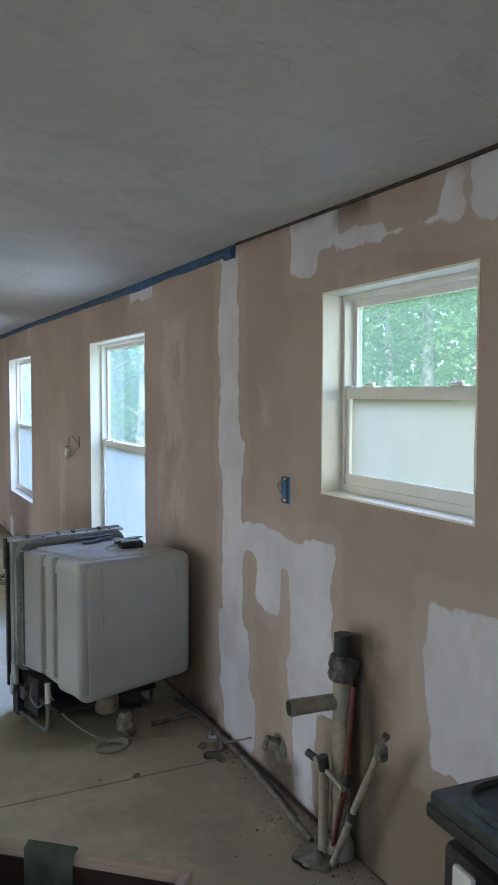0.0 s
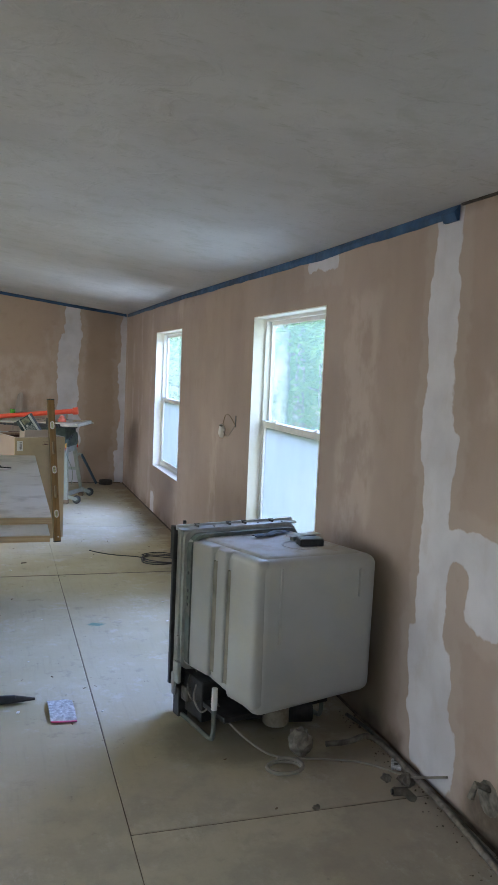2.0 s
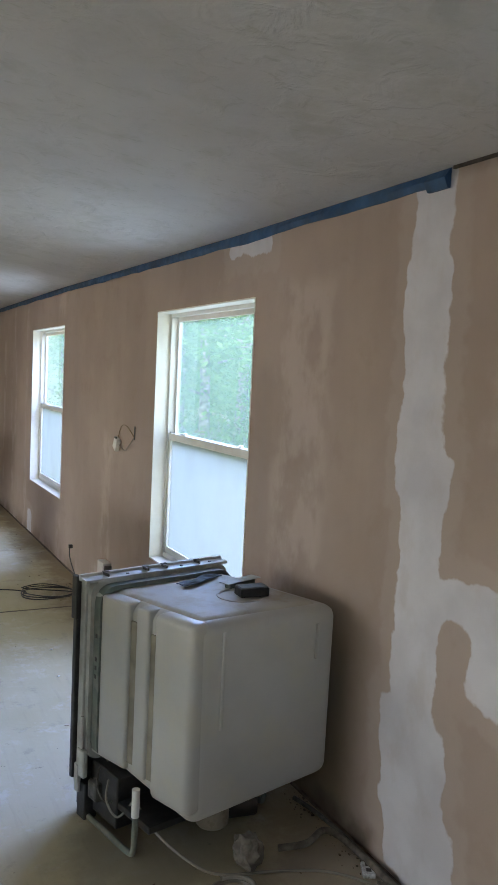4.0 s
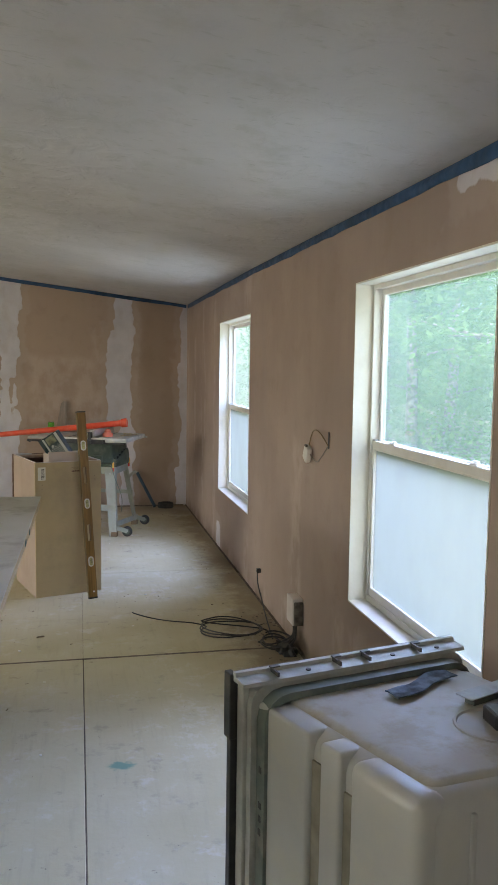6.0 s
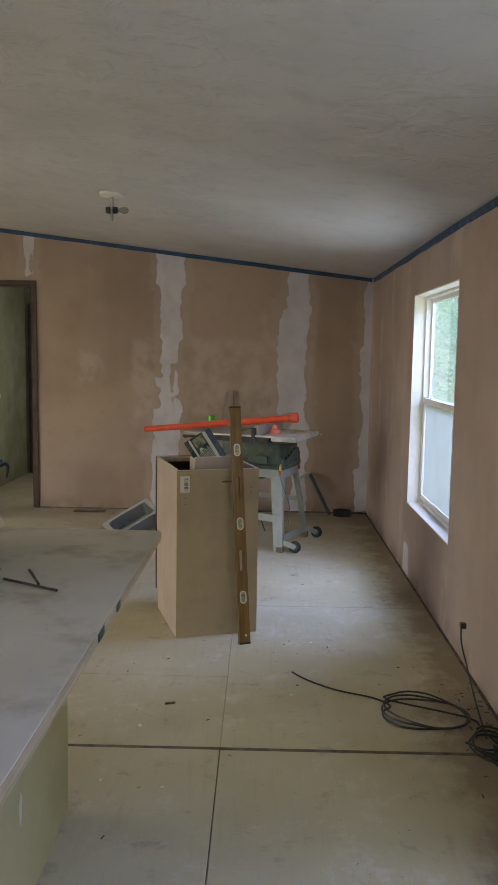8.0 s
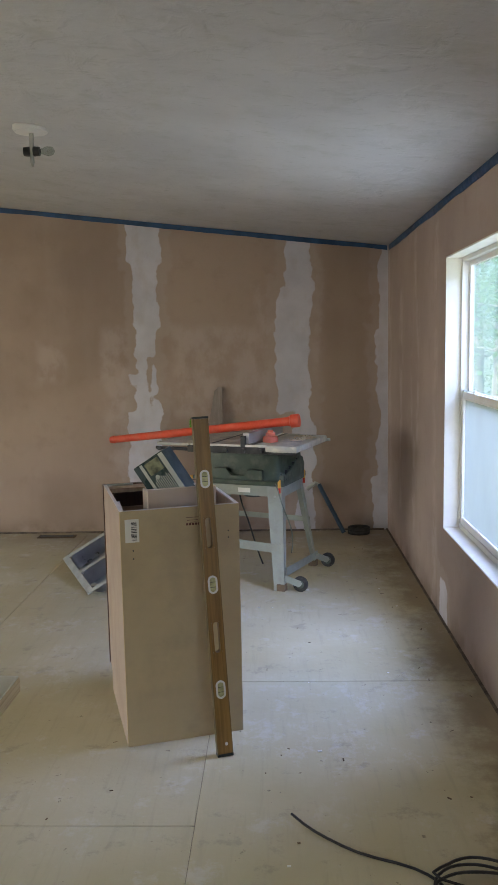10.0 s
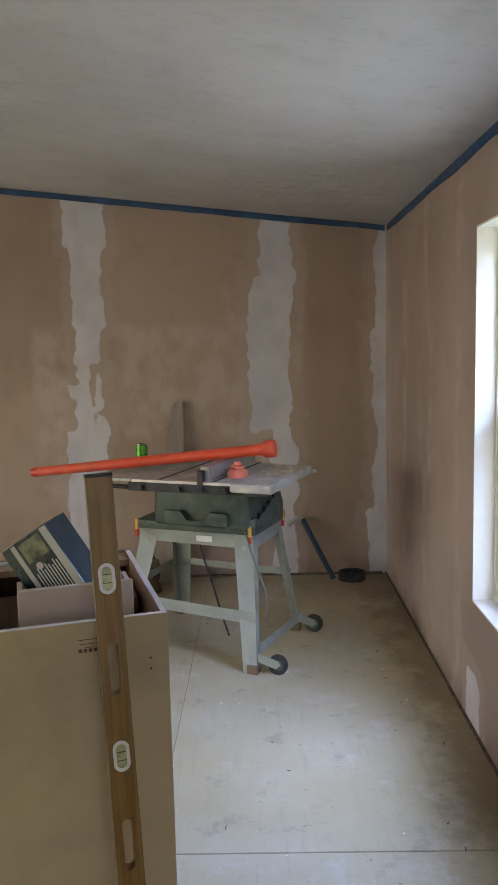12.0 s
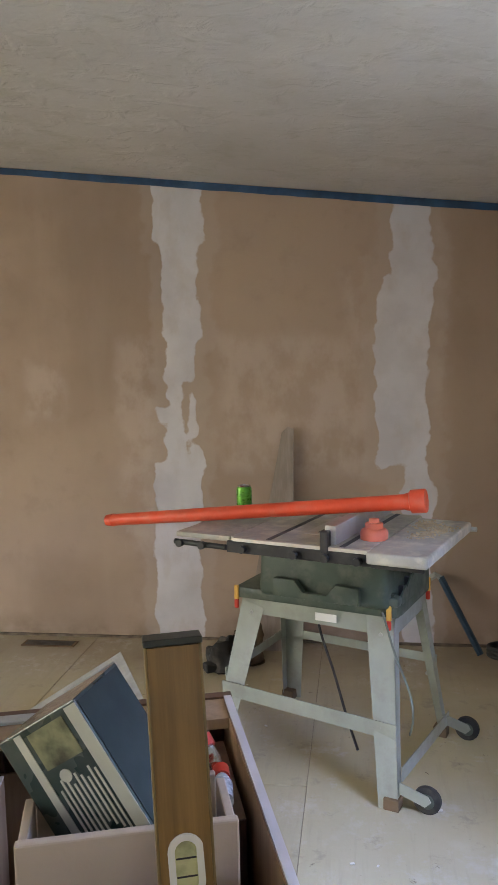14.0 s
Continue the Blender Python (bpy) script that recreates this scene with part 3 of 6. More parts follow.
def wall_with_holes(name, u0, u1, z0, z1, holes, place, material, label):
    """A wall in strips round its openings; place(u, v, w) gives the point, w from 0 to 1 through the wall."""
    bm = bmesh.new()
    us = sorted({u0, u1, *(h[0] for h in holes), *(h[1] for h in holes)})
    zs = sorted({z0, z1, *(h[2] for h in holes), *(h[3] for h in holes)})
    verts = {}

    def v(u, z, w):
        key = (u, z, w)
        if key not in verts:
            verts[key] = bm.verts.new(place(u, z, w))
        return verts[key]

    solid = {}
    for i in range(len(us) - 1):
        for j in range(len(zs) - 1):
            cu, cz = (us[i] + us[i + 1]) / 2, (zs[j] + zs[j + 1]) / 2
            solid[i, j] = not any(h[0] < cu < h[1] and h[2] < cz < h[3] for h in holes)
    for (i, j), s in solid.items():
        if not s:
            continue
        a, b, c, d = us[i], us[i + 1], zs[j], zs[j + 1]
        bm.faces.new((v(a, c, 0), v(b, c, 0), v(b, d, 0), v(a, d, 0)))
        bm.faces.new((v(a, c, 1), v(a, d, 1), v(b, d, 1), v(b, c, 1)))
        for (di, dj), e in (((-1, 0), ((a, c), (a, d))), ((1, 0), ((b, c), (b, d))), ((0, -1), ((a, c), (b, c))), ((0, 1), ((a, d), (b, d)))):
            if not solid.get((i + di, j + dj), False):
                (p, q), (r, s2) = e
                bm.faces.new((v(p, q, 0), v(r, s2, 0), v(r, s2, 1), v(p, q, 1)))
    return finish(name, bm, material, None, label, kind="structure")


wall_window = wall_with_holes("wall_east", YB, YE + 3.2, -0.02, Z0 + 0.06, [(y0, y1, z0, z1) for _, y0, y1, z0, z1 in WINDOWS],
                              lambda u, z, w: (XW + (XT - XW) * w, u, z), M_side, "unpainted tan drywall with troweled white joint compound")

DOOR = (-2.17, -1.43, -0.02, 2.085)
ZTOP = ceil_z(RIDGE) + 0.1

def end_wall():
    """End wall whose top follows the vaulted ceiling, with the doorway cut through."""
    bm = bmesh.new()
    xs = [XL, RIDGE, DOOR[0], DOOR[1], XW]
    for y in (YE, YE + 0.12):
        for a, b in zip(xs, xs[1:]):
            zb = DOOR[3] if (a, b) == (DOOR[0], DOOR[1]) else -0.02
            bm.faces.new([bm.verts.new(p) for p in ((a, y, zb), (b, y, zb), (b, y, ceil_z(b) + 0.03), (a, y, ceil_z(a) + 0.03))])
    for x in DOOR[:2]:
        bm.faces.new([bm.verts.new(p) for p in ((x, YE, -0.02), (x, YE + 0.12, -0.02), (x, YE + 0.12, DOOR[3]), (x, YE, DOOR[3]))])
    bm.faces.new([bm.verts.new(p) for p in ((DOOR[0], YE, DOOR[3]), (DOOR[1], YE, DOOR[3]), (DOOR[1], YE + 0.12, DOOR[3]), (DOOR[0], YE + 0.12, DOOR[3]))])
    bmesh.ops.remove_doubles(bm, verts=bm.verts, dist=0.0005)
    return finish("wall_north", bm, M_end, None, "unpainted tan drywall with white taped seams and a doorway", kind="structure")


end_wall()
# Unseen walls; their openings are invented to let the fill lamps in.
wall_with_holes("wall_south", XL, XW, -0.02, ZTOP, [(-4.5, -0.5, 0.7, 2.15)], lambda u, z, w: (u, YB - 0.12 * w, z), M_plain_wall, "unseen plain tan drywall closing the kitchen end, with an opening added for fill light")
side_holes = [(2.0, 9.2, 0.15, 2.1)]
wall_with_holes("wall_west", YB, YE + 3.2, -0.02, Z0 + 0.2, side_holes, lambda u, z, w: (XL - 0.14 * w, u, z), M_side, "unseen tan drywall with a wide bare opening added for fill light")


def ceiling():
    bm = bmesh.new()
    prof = [(XT, ceil_z(XW) - SLOPE * 0.14), (XW, ceil_z(XW)), (0.4, ceil_z(0.4)), (-1, ceil_z(-1)), (RIDGE, ceil_z(RIDGE)), (XL, ceil_z(XL)), (XL - 0.14, ceil_z(XL))]
    ys = (YB - 0.12, 0, 2.5, 3.7, 5.2, 6, 6.8, 7.6, 8.4, YE + 0.12, YE + 3.3)
    for up in (0.0, 0.16):
        g = [[bm.verts.new((x, y, z + up + settle(y))) for x, z in prof] for y in ys]
        for a, b in zip(g, g[1:]):
            for k in range(len(prof) - 1):
                bm.faces.new((a[k], a[k + 1], b[k + 1], b[k]))
    return finish("ceiling", bm, M_ceiling, None, "grey-white stomped-texture vaulted ceiling", kind="structure")


ceiling()


def tape_strip(name, pts, drop, out, label):
    """A limp strip of film taped along the top of a wall, with an uneven lower edge."""
    bm = bmesh.new()
    rows = []
    for k, (p, nrm) in enumerate(pts):
        p, nrm = Vector(p), Vector(nrm)
        sag = drop * (1 + 0.18 * noise.noise(p * 2.3) + 0.12 * noise.noise(p * 9.0))
        bulge = out * (1.2 + 0.9 * noise.noise(p * 5 + Vector((3, 1, 0))))
        q = [p + nrm * 0.003, p + nrm * (0.004 + bulge) - Vector((0, 0, sag * 0.5)), p + nrm * (0.003 + bulge * 0.4) - Vector((0, 0, sag)), p - Vector((0, 0, sag)) + nrm * 0.001, p]
        rows.append([bm.verts.new(x) for x in q])
    for a, b in zip(rows, rows[1:]):
        for k in range(5):
            bm.faces.new((a[k], a[(k + 1) % 5], b[(k + 1) % 5], b[k]))
    bm.faces.new(rows[0])
    bm.faces.new(rows[-1])
    return finish(name, bm, M_tape, None, label, smooth=True, kind="structure")


tape_strip("trim_tape", [((XW, 3.80 + 0.08 * k, Z0 - 0.003 + settle(3.80 + 0.08 * k)), (-1, 0, 0)) for k in range(96)], 0.041, 0.006, "crumpled blue masking tape along the ceiling line")
tape_strip("trim_tape", [((XW - 0.01 - 0.08 * k, YE, ceil_z(XW - 0.01 - 0.08 * k) - 0.003), (0, -1, 0)) for k in range(51)], 0.036, 0.004,
           "dark blue masking tape along the sloping ceiling line")
tape_strip("trim_tape", [((XW - 0.004, 3.72 + 0.03 * k, Z0 - 0.032), (-1, 0, 0)) for k in range(4)], 0.055, 0.014, "torn loose end of blue masking tape")
gap = prism([(YB, Z0 - 0.053), (2.5, Z0 - 0.053), (3.71, Z0 - 0.037), (3.71, Z0 - 0.0285), (2.5, Z0 - 0.0425), (YB, Z0 - 0.0425)], 0.009, axis="x")
gap.transform(Matrix.Translation((XW - 0.008, 0, 0)))
finish("trim_gap", gap, M_ceiling_gap, None, "dirty open gap between ceiling and wall", kind="structure")
finish("trim_gap", box(XW - 0.012, XW, YB, YE, 0.0, 0.007), M_joint, None, "dark dirty gap where the floor meets the wall", kind="structure")
finish("trim_gap", box(DOOR[1], XW - 0.03, YE - 0.018, YE, 0.0, 0.010), M_joint, None, "dark dirty gap where the floor meets the wall", kind="structure")

# ---- windows ----


def window(name, y0, y1, z0, z1):
    w = thing(name, pose(XT, (y0 + y1) / 2, z0), "white vinyl single-hung window with clear upper and fogged lower pane", "window", kind="structure")
    hw, h = (y1 - y0) / 2, z1 - z0
    x_in, x_fr = XW - XT, -0.062
    lin = bmesh.new()
    t = 0.007
    add_box(lin, x_in - 0.002, x_fr, -hw, -hw + t, 0, h)
    add_box(lin, x_in - 0.002, x_fr, hw - t, hw, 0, h)
    add_box(lin, x_in - 0.002, x_fr, -hw + t, hw - t, h - t, h)
    add_box(lin, x_in - 0.002, x_fr, -hw + t, hw - t, 0, t)
    part("jamb", lin, M_jamb, w, "cream painted window jamb and sill")

    def ring(xa, xb, ya, yb, za, zb, side, bottom, top):
        bm = bmesh.new()
        add_box(bm, xa, xb, ya, ya + side, za, zb)
        add_box(bm, xa, xb, yb - side, yb, za, zb)
        add_box(bm, xa, xb, ya + side, yb - side, zb - top, zb)
        add_box(bm, xa, xb, ya + side, yb - side, za, za + bottom)
        return bm

    a, b = -hw + t, hw - t
    za, zb = t, h - t
    part("window_frame", ring(x_fr, -0.002, a, b, za, zb, 0.012, 0.026, 0.018), M_vinyl, w)
    for s in (a + 0.012, b - 0.020):
        part("sash_track", box(x_fr - 0.004, -0.010, s, s + 0.008, za + 0.026, zb - 0.018), M_vinyl, w)
    mid = (za + zb) / 2 + 0.005
    a2, b2 = a + 0.020, b - 0.020
    part("upper_sash", ring(-0.030, -0.008, a2, b2, mid - 0.012, zb - 0.018, 0.020, 0.03, 0.024), M_vinyl, w)
    part("lower_sash", ring(-0.057, -0.033, a2, b2, za + 0.026, mid + 0.016, 0.022, 0.036, 0.036), M_vinyl, w)
    gu = part("upper_pane", box(-0.021, -0.017, a2 + 0.018, b2 - 0.018, mid + 0.016, zb - 0.040), M_glass, w, "dusty clear glass pane with an added green glow")
    gl = part("lower_pane", box(-0.047, -0.043, a2 + 0.020, b2 - 0.020, za + 0.060, mid - 0.018), M_fog if z0 < 1 else M_fog_warm, w, "fogged milky glass pane")
    gu.visible_shadow = False
    gl.visible_shadow = False
    part("glazing_bead", ring(-0.060, -0.055, a2 + 0.018, b2 - 0.018, za + 0.058, mid - 0.016, 0.006, 0.006, 0.006), M_vinyl, w)
    for s in (a2 + (b2 - a2) * 0.2, a2 + (b2 - a2) * 0.8):
        lk = bmesh.new()
        add_box(lk, -0.066, -0.036, s - 0.028, s + 0.028, mid + 0.016, mid + 0.022)
        add_box(lk, -0.060, -0.046, s - 0.014, s + 0.014, mid + 0.022, mid + 0.034)
        add_box(lk, -0.070, -0.058, s - 0.005, s + 0.022, mid + 0.024, mid + 0.030)
        bevel_all(lk, 0.002, 1)
        part("latch", lk, M_vinyl, w, "small sash cam lock")
    for s in (a2 + 0.004, b2 - 0.024):
        part("tilt_latch", box(-0.058, -0.036, s, s + 0.020, mid + 0.016, mid + 0.024, 0.002, 1), M_steel, w)
    return w


for wd in WINDOWS:
    window(*wd)

# ---- doorway and hall beyond ----
d1 = thing("door_1", pose(DOOR[0], YE, 0), "open doorway with dark stained wooden casing", "doorway", kind="structure")
wdt = DOOR[1] - DOOR[0]
cs = bmesh.new()
add_box(cs, -0.005, 0.02, -0.012, 0.13, 0, DOOR[3] - 0.02)
add_box(cs, wdt - 0.02, wdt + 0.005, -0.012, 0.13, 0, DOOR[3] - 0.02)
add_box(cs, -0.005, wdt + 0.005, -0.012, 0.13, DOOR[3] - 0.02, DOOR[3] + 0.004)
part("door_frame", cs, M_brown_trim, d1)
cs = bmesh.new()
add_box(cs, wdt + 0.004, wdt + 0.034, -0.016, -0.001, 0, DOOR[3] + 0.034)
add_box(cs, -0.034, -0.004, -0.016, -0.001, 0, DOOR[3] + 0.034)
add_box(cs, -0.034, wdt + 0.034, -0.017, -0.001, DOOR[3] + 0.005, DOOR[3] + 0.036)
part("casing", cs, M_brown_trim, d1, "dark stained narrow casing")
YH = YE + 3.0
HX, HY = -2.13, 13.57
finish("wall_hall", box(HX - 0.1, HX, YE + 0.12, HY, -0.02, 2.75), M_grey_wall, None, "scuffed grey-green hall wall", kind="structure")
finish("wall_hall", box(HX - 0.1, 0.6, HY, HY + 0.1, -0.02, 2.9), M_grey_wall, None, "scuffed grey-green far hall wall", kind="structure")
# Out of view; added to block sky light from leaking into the hall.
finish("wall_hall", box(XL, XW, YH, YH + 0.1, -0.02, 2.9), M_grey_wall, None, "unseen plain wall added to keep daylight out of the hall", kind="structure")
d2 = thing("door_2", pose(HX, YE + 0.20, 0), "white hollow-core hall door standing shut", "door", kind="structure")
part("door_leaf", box(0.001, 0.03, 0.0, 0.74, 0.01, 2.02, 0.002), M_door_white, d2)
kb = part("door_knob", lathe([(0.012, 0), (0.012, 0.03), (0.026, 0.04), (0.028, 0.055), (0.02, 0.066)], 16), M_steel, d2, "round metal door knob", True)
kb.matrix_basis = pose(0.03, 0.66, 1.0, 0, 90, 0)
# Flat black panels paint the darkness of the opening; nothing is cut through.
d3 = thing("door_3", pose(-2.09, HY, 0), "black panels standing in for the dark inner opening at the end of the hall", "doorway", kind="structure")
part("door_frame", box(0.02, 0.82, -0.018, -0.001, 0.0, 2.05, 0.002), M_black, d3)
part("door_leaf", box(0.0, 0.10, -0.035, -0.019, 0.02, 2.02, 0.002), M_black, d3)

# ---- loose joist-high things: island, cabinet, saw, dishwasher ----


def island():
    isl = thing("island_cabinet", pose(-0.78, 4.55, 0), "plain yellow-beige base cabinet run under the loose sheet", "cabinet")
    part("side_panel", box(0.855, 0.87, 0.0, 1.96, 0.0, 0.842, 0.002), M_island, isl, "yellow-beige side panel with a pale scrape")
    part("body", box(0.0, 0.853, 0.0, 1.94, 0.0, 0.842), M_side_lam, isl)
    sc = prism([(0, 0), (0.014, 0.03), (0.018, 0.075), (0.006, 0.10), (-0.010, 0.065), (-0.006, 0.02)], 0.0012, axis="x")
    sc.transform(Matrix.Translation((0.870, 1.45, 0.255)))
    part("scrape", sc, M_edge_lam, isl, "pale scrape in the panel")
    under = thing("worktop_sheet", pose(0, 0, 0.843), "lower laminate sheet sticking out under the loose worktop sheet", "worktop")
    lo = [(-0.83, 4.24), (0.325, 4.24), (0.350, 6.42), (-0.83, 6.42)]
    part("core", prism(lo, 0.0235), M_ply, under, "layered plywood edge")
    lam = prism([(-0.828, 4.242), (0.324, 4.242), (0.349, 6.418), (-0.828, 6.418)], 0.003)
    lam.transform(Matrix.Translation((0, 0, 0.0238)))
    part("laminate", lam, M_board, under, "scuffed pale laminate face")
    top = thing("worktop_sheet", pose(0, 0, 0.87), "large loose laminate sheet with raw plywood edges, dusty and stained", "worktop")
    pts = [(-0.84, 4.452), (0.343, 4.452), (0.372, 6.655), (-0.84, 6.72)]
    core = prism(pts, 0.026)
    part("core", core, M_ply, top, "layered plywood edge")
    lam = prism([(-0.838, 4.454), (0.342, 4.454), (0.371, 6.653), (-0.838, 6.718)], 0.003)
    lam.transform(Matrix.Translation((0, 0, 0.0265)))
    part("laminate", lam, M_board, top, "scuffed pale laminate face")
    for y, l in ((5.68, 0.09), (5.88, 0.07)):
        ch = prism([(0, 0), (0.006, 0.02), (0.006, l * 0.8), (0, l)], 0.018, axis="z")
        ch.transform(Matrix.Translation((0.356 + (y - 5.7) * 0.012, y, 0.004)))
        part("paint_mark", ch, M_green, top, "dark green paint mark on the edge")


island()


def basin():
    b = thing("basin", pose(-0.31, 6.22, 0.90), "round chalk-white vessel basin resting on the worktop", "basin")
    prof = [(0.09, 0.0), (0.10, 0.012), (0.17, 0.025), (0.245, 0.055), (0.278, 0.085), (0.286, 0.096), (0.276, 0.098), (0.262, 0.086), (0.22, 0.055), (0.15, 0.032), (0.05, 0.026)]
    part("bowl", lathe(prof, 40), M_plaster, b, smooth=True)


basin()


def rag_bundle():
    bm = bmesh.new()
    bmesh.ops.create_icosphere(bm, subdivisions=4, radius=1)
    for v in bm.verts:
        n = noise.noise(v.co * 2.2) * 0.25 + noise.noise(v.co * 6) * 0.08
        v.co = Vector((v.co.x * 0.17 * (1 + n), v.co.y * 0.065 * (1 + n), max(v.co.z, -0.75) * 0.028 * (1 + n) + 0.0215))
    bm.transform(pose(-0.15, 6.03, 0.90, 0, 0, 8))
    finish("rolled_cloth", bm, M_canvas, None, "rolled khaki cloth bundle lying on the worktop", True, category="cloth")
    for a, b, nm in (((0.045, 6.045, 0.906), (0.205, 5.955, 0.906), 0), ((0.09, 6.115, 0.911), (0.15, 5.99, 0.911), 1)):
        finish("rod", tube([a, b], 0.0035, 8), M_black, None, "thin black metal rod lying on the worktop", True, category="rod")
    gr = bmesh.new()
    rnd = random.Random(4)
    for _ in range(26):
        p = Vector((rnd.uniform(-0.3, 0.3), rnd.uniform(4.9, 6.3), 0.8998))
        s = rnd.uniform(0.0015, 0.004)
        add_box(gr, p.x, p.x + s * 1.5, p.y, p.y + s, p.z, p.z + s * 0.5, None)
    finish("crumbs", gr, M_label, None, "scattered plaster crumbs on the worktop", kind="stuff", category="debris")
    kn = thing("putty_tool", pose(0.05, 5.45, 0.90, 0, 0, 25), "small black tool lying on the worktop", "tool")
    part("head", lathe([(0.03, 0), (0.034, 0.012), (0.022, 0.024), (0.01, 0.026)], 16), M_black, kn, smooth=True)
    part("handle", tube([(0, 0, 0.012), (-0.14, 0.02, 0.014)], [0.011, 0.014]), M_black, kn, smooth=True)


rag_bundle()


def base_cabinet():
    """Kitchen base cabinet without its worktop, standing with its back to the room."""
    c = thing("base_cabinet", pose(0.27, 8.085, 0, 0, 0, 17.5), "topless kitchen base cabinet with raw board back, used as a bin", "cabinet")
    W, D, H, T = 0.44, 0.60, 0.886, 0.013
    part("back_panel", box(0, W, 0, T, 0.0, H, 0.001, 1), M_melamine, c, "raw beige fibreboard back with dark scuffs")
    side = [(T, 0.0), (D - 0.075, 0.0), (D - 0.075, 0.10), (D - 0.02, 0.10), (D - 0.02, H), (T, H)]
    for nm, x in (("side_panel", 0.0), ("side_panel", W - T)):
        bm = prism(side, T, axis="x")
        bm.transform(Matrix.Translation((x, 0, 0)))
        part(nm, bm, M_side_lam, c, "pinkish board side panel")
    rim = bmesh.new()
    add_box(rim, 0, T, T, D - 0.02, H, H + 0.0015)
    add_box(rim, W - T, W, T, D - 0.02, H, H + 0.0015)
    add_box(rim, 0, W, 0, T, H, H + 0.0012)
    part("rim", rim, M_edge_lam, c, "pale cut edges of the boards")
    ins = bmesh.new()
    add_box(ins, T, T + 0.002, T, D - 0.03, 0.11, H - 0.004)
    add_box(ins, W - T - 0.002, W - T, T, D - 0.03, 0.11, H - 0.004)
    add_box(ins, T + 0.002, W - T - 0.002, T, T + 0.002, 0.11, H - 0.004)
    part("lining", ins, M_inside, c, "warm brown inside faces")
    part("bottom", box(T, W - T, T, D - 0.03, 0.10, 0.112), M_inside, c)
    ff = bmesh.new()
    add_box(ff, -0.004, 0.04, D - 0.02, D, 0.10, H)
    add_box(ff, W - 0.04, W + 0.002, D - 0.02, D, 0.10, H)
    add_box(ff, 0.04, W - 0.04, D - 0.02, D, H - 0.04, H)
    add_box(ff, 0.04, W - 0.04, D - 0.02, D, 0.10, 0.14)
    part("face_frame", ff, M_cherry, c, "dark stained face frame")
    part("door", box(-0.002, W, D, D + 0.018, 0.13, 0.66, 0.003), M_cherry, c, "dark stained door")
    part("drawer_front", box(-0.002, W, D, D + 0.018, 0.68, H - 0.01, 0.003), M_cherry, c, "dark stained drawer front")
    rail = bmesh.new()
    add_box(rail, T, W - T, D - 0.10, D - 0.02, H - 0.022, H - 0.004)
    part("top_rail", rail, M_inside, c)
    part("corner_brace", box(T, T + 0.11, D - 0.05, D - 0.022, H - 0.003, H + 0.003, 0.001, 1), M_steel, c)
    part("drawer_slide", box(T + 0.004, T + 0.014, 0.03, D - 0.06, H - 0.075, H - 0.035), M_steel, c, "steel drawer slide")
    lb = part("label", box(0.018, 0.068, -0.0012, 0, H - 0.115, H - 0.03), M_label, c, "white bar-code sticker")
    bars = bmesh.new()
    z = H - 0.108
    rnd = random.Random(2)
    while z < H - 0.04:
        t = rnd.choice((0.001, 0.002, 0.003))
        add_box(bars, 0.040, 0.060, -0.0018, -0.0013, z, z + t)
        z += t + rnd.choice((0.0015, 0.003))
    part("bars", bars, M_black, lb)
    st = bmesh.new()
    for k in range(5):
        add_box(st, 0.240 + 0.011 * k, 0.240 + 0.011 * k + 0.008, -0.0010, 0, H - 0.068, H - 0.060)
    add_box(st, 0.243, 0.285, -0.0010, 0, H - 0.050, H - 0.0485)
    add_box(st, 0.240, 0.290, -0.0010, 0, H - 0.040, H - 0.0385)
    add_box(st, 0.255, 0.275, -0.0010, 0, H - 0.058, H - 0.0565)
    part("stamp", st, M_copper, c, "small red printed stamp")
    for x, z in ((0.045, H - 0.145), (0.045, H - 0.175), (0.398, H - 0.10), (0.398, H - 0.125)):
        part("screw_hole", tube([(x, -0.001, z), (x, 0.001, z)], 0.0028, 8), M_black, c)
    part("lining", box(T + 0.002, W - T - 0.002, D - 0.036, D - 0.0305, 0.114, 0.79), M_inside, c, "warm brown inside faces")
    # what stands in the cabinet
    base = pose(0.27, 8.085, 0, 0, 0, 17.5)
    db = thing("drawer_box", base @ pose(0.118, 0.105, 0.348), "loose pinkish drawer box standing on end in the cabinet", "drawer")
    w, h = 0.262, 0.592
    part("front", box(0, w, 0, 0.014, 0, h, 0.003), M_drawer, db)
    part("back", box(0.012, w - 0.012, 0.13, 0.142, 0, h - 0.01, 0.002), M_drawer, db)
    for x in (0.0, w - 0.012):
        part("side", box(x, x + 0.012, 0.0145, 0.129, 0, h - 0.015, 0.002), M_drawer, db)
    part("end", box(0.012, w - 0.012, 0.0145, 0.129, 0, 0.012), M_drawer, db)
    bx = thing("product_carton", base @ pose(0.086, 0.241, 0.999, 0, 0, -4) @ pose(0, 0, 0, 1.6, -33.2, -23.6), "dark teal printed carton leaning in the cabinet", "carton")
    cw, cd, ch = 0.136, 0.117, 0.215
    part("body", box(0, cw, 0, cd, -ch, 0, 0.002), M_carton, bx)
    part("side_face", box(cw, cw + 0.0012, 0.004, cd - 0.004, -ch + 0.004, -0.004), M_carton_side, bx, "navy side of the carton")
    part("wide_band", box(cw - 0.020, cw - 0.001, -0.0012, 0, -ch + 0.004, -0.004), M_print, bx, "pale printed band")
    part("narrow_band", box(0.026, 0.038, -0.0012, 0, -ch + 0.004, -0.004), M_print, bx, "pale printed band")
    part("picture", box(0.046, cw - 0.028, -0.0012, 0, -0.062, -0.010), M_photo, bx, "blurred printed picture")
